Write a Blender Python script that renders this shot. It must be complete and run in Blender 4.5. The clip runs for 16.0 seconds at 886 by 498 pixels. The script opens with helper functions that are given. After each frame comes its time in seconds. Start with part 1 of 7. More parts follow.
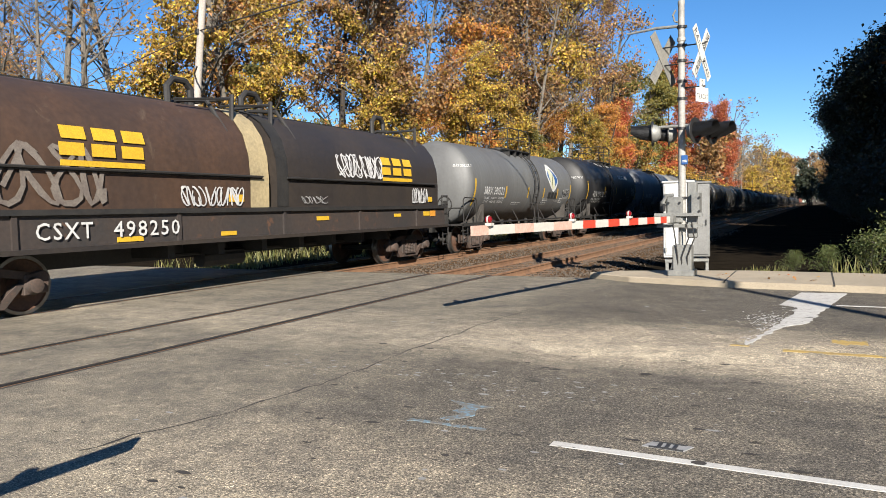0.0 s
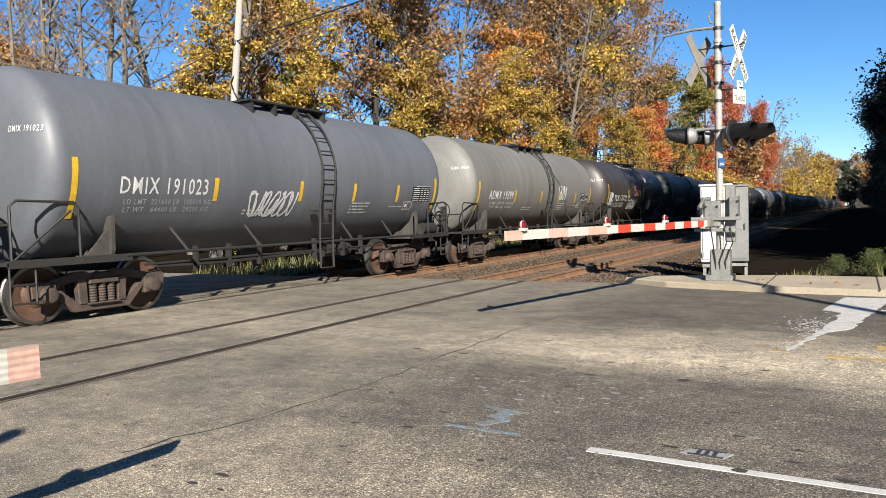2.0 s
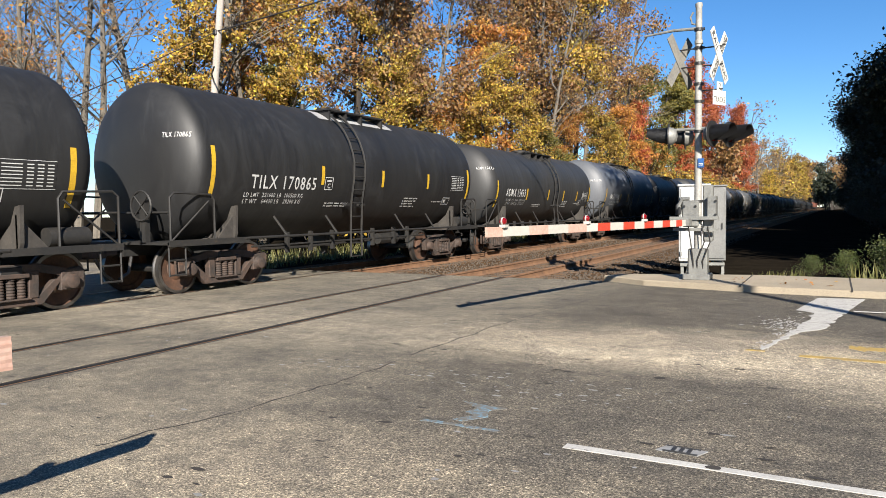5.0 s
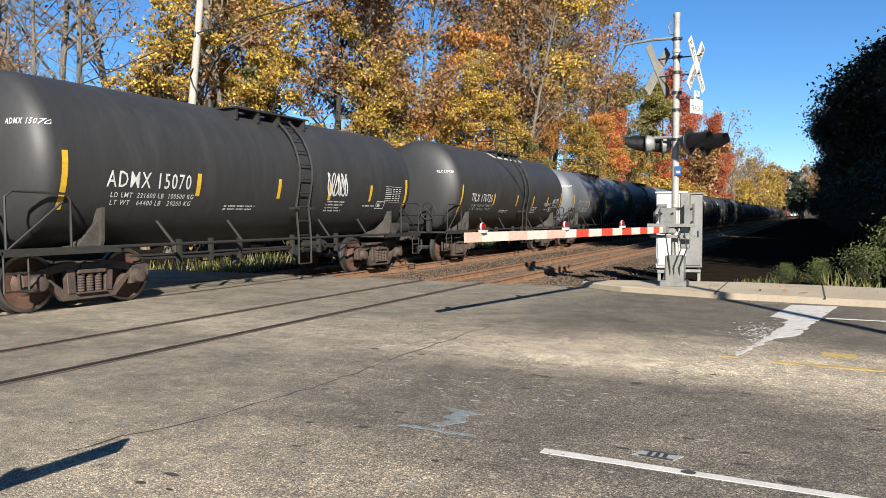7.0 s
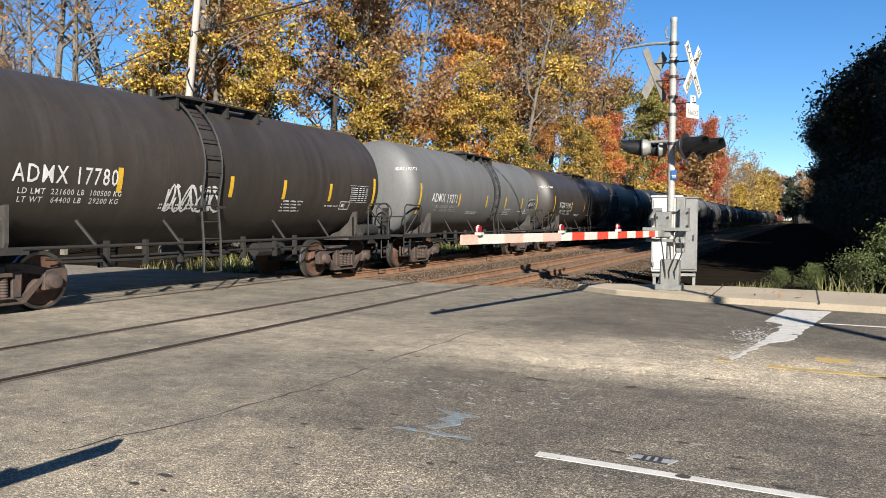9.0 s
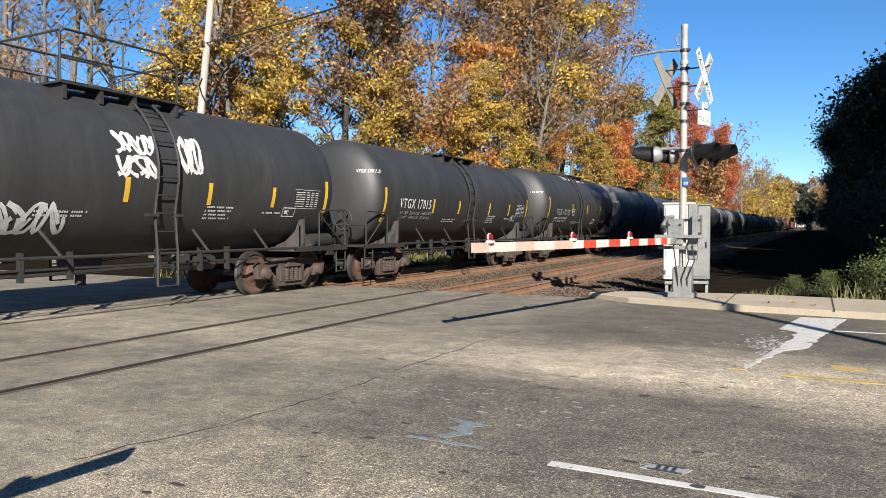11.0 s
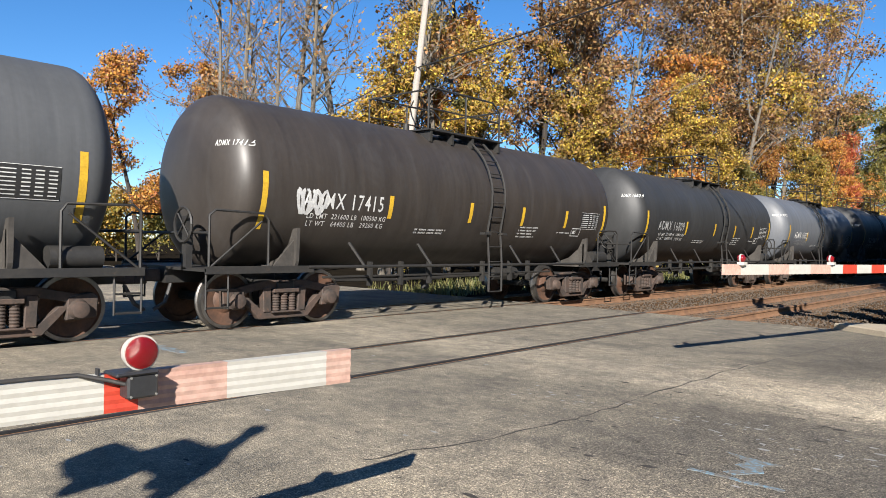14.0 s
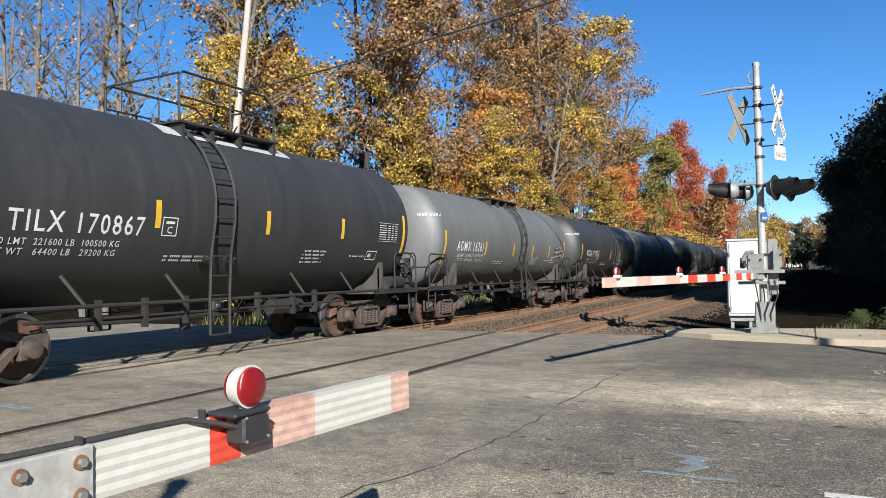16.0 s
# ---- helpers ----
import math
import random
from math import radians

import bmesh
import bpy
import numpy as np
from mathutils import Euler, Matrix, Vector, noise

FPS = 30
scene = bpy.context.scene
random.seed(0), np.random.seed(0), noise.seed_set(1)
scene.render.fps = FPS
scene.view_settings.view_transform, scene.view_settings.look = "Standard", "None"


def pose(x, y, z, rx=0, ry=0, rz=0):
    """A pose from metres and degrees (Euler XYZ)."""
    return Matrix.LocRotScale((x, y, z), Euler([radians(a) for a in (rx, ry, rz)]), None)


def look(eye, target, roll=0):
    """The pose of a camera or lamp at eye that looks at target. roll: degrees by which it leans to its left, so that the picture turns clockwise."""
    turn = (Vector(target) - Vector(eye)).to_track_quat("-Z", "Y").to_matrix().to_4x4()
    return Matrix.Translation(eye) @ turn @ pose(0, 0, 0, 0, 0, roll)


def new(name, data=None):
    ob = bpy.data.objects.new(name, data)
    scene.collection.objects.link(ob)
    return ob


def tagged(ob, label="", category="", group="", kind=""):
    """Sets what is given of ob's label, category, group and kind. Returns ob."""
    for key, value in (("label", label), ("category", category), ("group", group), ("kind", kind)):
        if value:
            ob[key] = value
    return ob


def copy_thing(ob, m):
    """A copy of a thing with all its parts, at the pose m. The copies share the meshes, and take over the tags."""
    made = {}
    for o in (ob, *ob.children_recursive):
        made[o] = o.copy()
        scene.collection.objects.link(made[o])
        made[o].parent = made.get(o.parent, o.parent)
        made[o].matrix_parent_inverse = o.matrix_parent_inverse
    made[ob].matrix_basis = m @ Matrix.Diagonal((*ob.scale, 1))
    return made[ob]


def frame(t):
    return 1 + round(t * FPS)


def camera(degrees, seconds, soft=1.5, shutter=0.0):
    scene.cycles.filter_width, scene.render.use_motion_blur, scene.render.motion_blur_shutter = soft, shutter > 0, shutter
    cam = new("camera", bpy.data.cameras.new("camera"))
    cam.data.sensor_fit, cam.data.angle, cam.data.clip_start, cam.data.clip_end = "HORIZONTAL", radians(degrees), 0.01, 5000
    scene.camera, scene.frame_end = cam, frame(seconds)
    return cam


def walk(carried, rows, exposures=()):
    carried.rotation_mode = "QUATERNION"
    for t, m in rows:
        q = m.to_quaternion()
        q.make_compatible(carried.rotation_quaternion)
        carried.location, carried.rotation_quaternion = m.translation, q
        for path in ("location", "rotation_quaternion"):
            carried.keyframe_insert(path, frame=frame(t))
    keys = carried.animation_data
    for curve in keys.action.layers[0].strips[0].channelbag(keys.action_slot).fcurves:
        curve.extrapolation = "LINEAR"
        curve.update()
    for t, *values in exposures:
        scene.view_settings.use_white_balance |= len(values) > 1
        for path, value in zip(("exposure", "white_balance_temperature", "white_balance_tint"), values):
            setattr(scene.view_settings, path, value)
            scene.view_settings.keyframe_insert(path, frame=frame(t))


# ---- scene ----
cam = camera(64.2, 16.0, soft=0.65)
PATH = [
    (0, (6.324, 0.546, 1.444), (5.3915, 2.3118, 1.3343), -1.32),
    (0.5, (6.330, 0.551, 1.443), (5.3818, 2.3090, 1.3358), -1.55),
    (1, (6.325, 0.544, 1.439), (5.3561, 2.2909, 1.3381), -1.65),
    (1.5, (6.321, 0.543, 1.438), (5.3257, 2.2748, 1.3441), -1.74),
    (2, (6.323, 0.537, 1.438), (5.3077, 2.2582, 1.3474), -1.72),
    (2.5, (6.324, 0.539, 1.441), (5.3070, 2.2589, 1.3494), -1.64),
    (3, (6.329, 0.545, 1.440), (5.3231, 2.2713, 1.3458), -1.58),
    (3.5, (6.327, 0.543, 1.439), (5.3356, 2.2768, 1.3394), -1.40),
    (4, (6.324, 0.542, 1.439), (5.3441, 2.2819, 1.3361), -1.16),
    (6.5, (6.319, 0.534, 1.442), (5.3832, 2.2988, 1.3441), -0.40),
    (7, (6.323, 0.539, 1.435), (5.4078, 2.3150, 1.3448), -0.31),
    (7.5, (6.313, 0.534, 1.439), (5.4031, 2.3131, 1.3527), -0.14),
    (8, (6.312, 0.527, 1.438), (5.3996, 2.3052, 1.3539), 0.01),
    (8.5, (6.315, 0.533, 1.439), (5.4116, 2.3153, 1.3523), 0.19),
    (11, (6.312, 0.542, 1.439), (5.3803, 2.3106, 1.3767), -0.03),
    (11.5, (6.328, 0.551, 1.448), (5.3287, 2.2826, 1.3906), -0.23),
    (12, (6.377, 0.560, 1.459), (5.3130, 2.2521, 1.4057), -0.44),
    (12.5, (6.348, 0.538, 1.466), (5.2416, 2.2035, 1.4268), -0.54),
    (13, (6.146, 0.412, 1.458), (5.0076, 2.0565, 1.4466), -0.22),
    (13.5, (5.946, 0.319, 1.434), (4.7017, 1.8853, 1.4358), 0.80),
    (14, (5.727, 0.272, 1.414), (4.3720, 1.7426, 1.3987), 1.18),
    (14.5, (5.473, 0.149, 1.394), (4.1112, 1.6129, 1.3759), 0.95),
    (15, (5.214, 0.010, 1.382), (3.9353, 1.5474, 1.3977), -0.10),
    (15.5, (5.000, -0.037, 1.358), (3.8791, 1.6186, 1.4061), -0.94),
    (16, (4.858, -0.119, 1.338), (3.9415, 1.6568, 1.4065), -1.08),
]

STOPS = [(0.0, 1.47, 6420, 11), (8.0, 1.49, 6380, 11), (11.0, 1.50, 6280, 11), (13.5, 1.49, 6150, 11), (14.2, 1.54, 6280, 11), (14.6, 1.58, 6280, 11), (15.2, 1.52, 6150, 10), (16.0, 1.46, 5980, 9)]
walk(cam, [(t, look(e, g, r)) for t, e, g, r in PATH], STOPS)

# ---- light ----
SUN_TO = Vector((1.163, -1.577, 1.0)).normalized()
world = bpy.data.worlds.new("world")
scene.world = world
world.use_nodes = True
_n = world.node_tree.nodes
_sky = _n.new("ShaderNodeTexSky")
_sky.sky_type = "NISHITA"
_sky.sun_disc = False
_sky.sun_elevation = math.asin(SUN_TO.z)
_sky.sun_rotation = math.atan2(SUN_TO.x, SUN_TO.y)
_sky.air_density, _sky.dust_density, _sky.ozone_density, _sky.altitude = 1.0, 0.0, 5.0, 1200
_hue = _n.new("ShaderNodeHueSaturation")
_hue.inputs["Saturation"].default_value = 1.16
world.node_tree.links.new(_sky.outputs[0], _hue.inputs["Color"])
world.node_tree.links.new(_hue.outputs[0], _n["Background"].inputs[0])
_n["Background"].inputs[1].default_value = 0.0525
sun = new("sun", bpy.data.lights.new("sun", "SUN"))
sun.data.energy, sun.data.angle, sun.data.color = 5.0, radians(0.55), (1.0, 0.93, 0.82)
sun.matrix_world = look(SUN_TO * 50, (0, 0, 0))


# ---- materials ----
def nodes_of(name):
    m = bpy.data.materials.new(name)
    m.use_nodes = True
    return m, m.node_tree.nodes, m.node_tree.links, m.node_tree.nodes["Principled BSDF"]


def ramp_of(N, stops):
    r = N.new("ShaderNodeValToRGB")
    e = r.color_ramp.elements
    while len(e) < len(stops):
        e.new(0.5)
    for k, (p, c) in zip(e, stops):
        k.position, k.color = p, (*c, 1) if len(c) == 3 else c
    return r


def noise_of(N, L, vec, scale, detail=4, rough=0.6, dist=0.0):
    n = N.new("ShaderNodeTexNoise")
    n.inputs["Scale"].default_value, n.inputs["Detail"].default_value = scale, detail
    n.inputs["Roughness"].default_value, n.inputs["Distortion"].default_value = rough, dist
    if vec is not None:
        L.new(vec, n.inputs["Vector"])
    return n.outputs["Fac"]


def mapped(N, L, scale=(1, 1, 1), kind="Object"):
    c, m = N.new("ShaderNodeTexCoord"), N.new("ShaderNodeMapping")
    m.inputs["Scale"].default_value = scale
    L.new(c.outputs[kind], m.inputs["Vector"])
    return m.outputs[0]


def mix_of(N, L, fac, a, b, kind="MIX"):
    x = N.new("ShaderNodeMix")
    x.data_type, x.blend_type = "RGBA", kind
    for s, v in ((x.inputs[0], fac), (x.inputs[6], a), (x.inputs[7], b)):
        if isinstance(v, (int, float)):
            s.default_value = v
        elif isinstance(v, tuple):
            s.default_value = (*v, 1)
        else:
            L.new(v, s)
    return x.outputs[2]


def bump_of(N, L, B, h, strength, dist=0.01):
    b = N.new("ShaderNodeBump")
    b.inputs["Strength"].default_value, b.inputs["Distance"].default_value = strength, dist
    L.new(h, b.inputs["Height"])
    L.new(b.outputs[0], B.inputs["Normal"])


ALBEDO = 0.60                         # the colours below are as they look in full sun; this is their reflectance


def true(c):
    return tuple(x * ALBEDO for x in c[:3])


def surface(name, col, col2=None, rough=0.7, metal=0.0, big=1.2, fine=30.0, bump=0.15, lo=0.35, hi=0.65, stretch=(1, 1, 1), dirt=None, dirt_at=0.6, grain=0.2, ior=1.5, streak=0.0, spec=0.5):
    """A painted, stained or weathered surface: two colours in large noise, fine grain, an optional third as dirt."""
    m, N, L, B = nodes_of(name)
    col, col2, dirt = true(col), true(col2 or tuple(c * 0.7 for c in col)), dirt and true(dirt)
    v = mapped(N, L, stretch)
    if streak:
        # each car its own pattern
        o, sc, ad = N.new("ShaderNodeObjectInfo"), N.new("ShaderNodeMath"), N.new("ShaderNodeVectorMath")
        sc.operation, sc.inputs[1].default_value = "MULTIPLY", 37.0
        L.new(o.outputs["Random"], sc.inputs[0])
        L.new(v, ad.inputs[0])
        L.new(sc.outputs[0], ad.inputs[1])
        v = ad.outputs[0]
    a = noise_of(N, L, v, big, 5, 0.65)
    r = ramp_of(N, [(lo, col), (hi, col2)])
    L.new(a, r.inputs[0])
    f = noise_of(N, L, mapped(N, L), fine, 3)
    fr = ramp_of(N, [(0.3, (1 - grain,) * 3), (0.7, (1 + 0.75 * grain,) * 3)])
    L.new(f, fr.inputs[0])
    c = mix_of(N, L, 1.0, r.outputs[0], fr.outputs[0], "MULTIPLY")
    if dirt:
        d = ramp_of(N, [(dirt_at, (0, 0, 0)), (min(0.98, dirt_at + 0.12), (1, 1, 1))])
        L.new(noise_of(N, L, v, big * 2.3, 6, 0.7, 0.6), d.inputs[0])
        c = mix_of(N, L, d.outputs[0], c, dirt)
    if streak:
        # rain runs down the shell and a dusty bloom in patches
        run = mapped(N, L, (0.22, 7.0, 0.22))
        runs = N.new("ShaderNodeVectorMath")
        L.new(run, runs.inputs[0])
        L.new(sc.outputs[0], runs.inputs[1])
        k = ramp_of(N, [(0.34, (1 - streak,) * 3), (0.52, (1, 1, 1)), (0.70, (1 + 1.1 * streak,) * 3)])
        L.new(noise_of(N, L, runs.outputs[0], 1.0, 5, 0.7), k.inputs[0])
        c = mix_of(N, L, 1.0, c, k.outputs[0], "MULTIPLY")
        b = ramp_of(N, [(0.50, (0, 0, 0)), (0.72, (0.45, 0.45, 0.45))])
        L.new(noise_of(N, L, v, 1.7, 6, 0.72, 0.8), b.inputs[0])
        c = mix_of(N, L, b.outputs[0], c, tuple(0.6 * x + 0.03 for x in col))
        rr = N.new("ShaderNodeMapRange")
        rr.inputs[3].default_value, rr.inputs[4].default_value = rough - 0.10, rough + 0.16
        L.new(noise_of(N, L, runs.outputs[0], 0.8, 4, 0.6), rr.inputs[0])
    L.new(c, B.inputs["Base Color"])
    B.inputs["Roughness"].default_value, B.inputs["Metallic"].default_value = rough, metal
    if streak:
        L.new(rr.outputs[0], B.inputs["Roughness"])
    B.inputs["IOR"].default_value, B.inputs["Specular IOR Level"].default_value = ior, spec
    if bump:
        bump_of(N, L, B, f, bump)
    return m


def asphalt_mat():
    m, N, L, B = nodes_of("asphalt")
    v = mapped(N, L)
    agg = noise_of(N, L, v, 75, 2, 0.9)
    ar = ramp_of(N, [(0.36, true((0.085, 0.080, 0.072))), (0.47, true((0.28, 0.262, 0.232))), (0.55, true((0.385, 0.36, 0.317))), (0.66, true((0.75, 0.705, 0.625)))])
    L.new(agg, ar.inputs[0])
    mid = ramp_of(N, [(0.36, (0.62, 0.62, 0.62)), (0.5, (0.98, 0.98, 0.97)), (0.64, (1.42, 1.40, 1.35))])
    L.new(noise_of(N, L, v, 30, 3, 0.75), mid.inputs[0])
    grit = mix_of(N, L, 1.0, ar.outputs[0], mid.outputs[0], "MULTIPLY")
    # single chippings in the binder
    chip = N.new("ShaderNodeTexVoronoi")
    chip.inputs["Scale"].default_value = 95
    L.new(v, chip.inputs["Vector"])
    one = N.new("ShaderNodeSeparateColor")
    L.new(chip.outputs["Color"], one.inputs[0])
    cr = ramp_of(N, [(0.0, (0.42, 0.42, 0.42)), (0.30, (0.80, 0.80, 0.80)), (0.72, (1.02, 1.01, 1.0)), (0.90, (1.55, 1.52, 1.46)), (1.0, (2.1, 2.05, 1.95))])
    L.new(one.outputs[0], cr.inputs[0])
    grit = mix_of(N, L, 0.8, grit, cr.outputs[0], "MULTIPLY")
    # traffic film: lanes worn dark, pale between them, as bands across y with ragged edges
    sx = N.new("ShaderNodeSeparateXYZ")
    L.new(v, sx.inputs[0])
    wob = N.new("ShaderNodeMath")
    wob.operation = "MULTIPLY_ADD"
    wob.inputs[1].default_value, wob.inputs[2].default_value = 2.4, -1.2
    L.new(noise_of(N, L, mapped(N, L, (0.35, 0.9, 1)), 0.8, 5, 0.65, 0.5), wob.inputs[0])
    add = N.new("ShaderNodeMath")
    L.new(sx.outputs[1], add.inputs[0])
    L.new(wob.outputs[0], add.inputs[1])
    mr = N.new("ShaderNodeMapRange")
    mr.inputs[1].default_value, mr.inputs[2].default_value = -8, 15
    L.new(add.outputs[0], mr.inputs[0])
    g = lambda k: (k * 1.02, k * 0.985, k * 0.935) if k < 1 else (k * 1.05, k * 0.985, k * 0.88)
    band = ramp_of(N, [((y + 8) / 23, g(k)) for y, k in ((-6, 1.0), (1.0, 1.18), (3.2, 1.26), (4.7, 0.60), (6.3, 0.52), (7.5, 1.74), (8.2, 1.40), (9.6, 0.44), (13.5, 0.46))])
    L.new(mr.outputs[0], band.inputs[0])
    # the approach beside the tracks is newer and paler than the lanes
    mx = N.new("ShaderNodeMapRange")
    mx.inputs[1].default_value, mx.inputs[2].default_value = 2.0, 3.4
    L.new(sx.outputs[0], mx.inputs[0])
    half = mix_of(N, L, 0.66, band.outputs[0], (1.06, 1.02, 0.93))
    bands = mix_of(N, L, mx.outputs[0], half, band.outputs[0])
    smooth = N.new("ShaderNodeMapRange")
    smooth.inputs[1].default_value, smooth.inputs[2].default_value = 1.2, 4.2
    smooth.inputs[3].default_value, smooth.inputs[4].default_value = 0.62, 0.0
    L.new(sx.outputs[0], smooth.inputs[0])
    grit = mix_of(N, L, smooth.outputs[0], grit, true((0.285, 0.264, 0.228)))
    c = mix_of(N, L, 1.0, grit, bands, "MULTIPLY")
    p = ramp_of(N, [(0.36, (0.70, 0.70, 0.71)), (0.64, (1.25, 1.22, 1.16))])
    L.new(noise_of(N, L, v, 1.3, 6, 0.75), p.inputs[0])
    c = mix_of(N, L, 1.0, c, p.outputs[0], "MULTIPLY")
    # long scuffs and drips along the lanes
    d = ramp_of(N, [(0.33, (0.66, 0.66, 0.67)), (0.50, (1.0, 1.0, 1.0)), (0.68, (1.24, 1.22, 1.17))])
    L.new(noise_of(N, L, mapped(N, L, (0.7, 2.6, 1)), 1.1, 5, 0.62, 0.3), d.inputs[0])
    c = mix_of(N, L, 0.5, c, d.outputs[0], "MULTIPLY")
    e = ramp_of(N, [(0.40, (0.80, 0.80, 0.80)), (0.60, (1.16, 1.15, 1.12))])
    L.new(noise_of(N, L, v, 7.0, 5, 0.75), e.inputs[0])
    c = mix_of(N, L, 0.9, c, e.outputs[0], "MULTIPLY")
    s = ramp_of(N, [(0.69, (1, 1, 1)), (0.73, (0.30, 0.29, 0.28))])
    L.new(noise_of(N, L, mapped(N, L, (1, 2.2, 1)), 3.4, 3, 0.6), s.inputs[0])
    c = mix_of(N, L, 1.0, c, s.outputs[0], "MULTIPLY")
    w = ramp_of(N, [(0.76, (0, 0, 0)), (0.785, (1, 1, 1))])
    L.new(noise_of(N, L, mapped(N, L, (1, 2.5, 1)), 5.3, 3, 0.6), w.inputs[0])
    c = mix_of(N, L, w.outputs[0], c, true((0.55, 0.53, 0.48)))
    L.new(c, B.inputs["Base Color"])
    B.inputs["Roughness"].default_value, B.inputs["Specular IOR Level"].default_value = 0.85, 0.3
    bump_of(N, L, B, agg, 0.8, 0.015)
    return m


def leaf_mat(name, cols, trans=0.30):
    m, N, L, B = nodes_of(name)
    g, o = N.new("ShaderNodeNewGeometry"), N.new("ShaderNodeObjectInfo")
    r = ramp_of(N, [(k / max(1, len(cols) - 1), true(c)) for k, c in enumerate(cols)])
    L.new(g.outputs["Random Per Island"], r.inputs[0])
    hs = N.new("ShaderNodeHueSaturation")
    mr = N.new("ShaderNodeMapRange")
    mr.inputs[3].default_value, mr.inputs[4].default_value = 0.75, 1.2
    L.new(o.outputs["Random"], mr.inputs[0])
    L.new(mr.outputs[0], hs.inputs["Value"])
    L.new(r.outputs[0], hs.inputs["Color"])
    L.new(hs.outputs[0], B.inputs["Base Color"])
    B.inputs["Roughness"].default_value = 0.6
    t, x = N.new("ShaderNodeBsdfTranslucent"), N.new("ShaderNodeMixShader")
    L.new(hs.outputs[0], t.inputs[0])
    x.inputs[0].default_value = trans
    L.new(B.outputs[0], x.inputs[1])
    L.new(t.outputs[0], x.inputs[2])
    L.new(x.outputs[0], N["Material Output"].inputs[0])
    return m


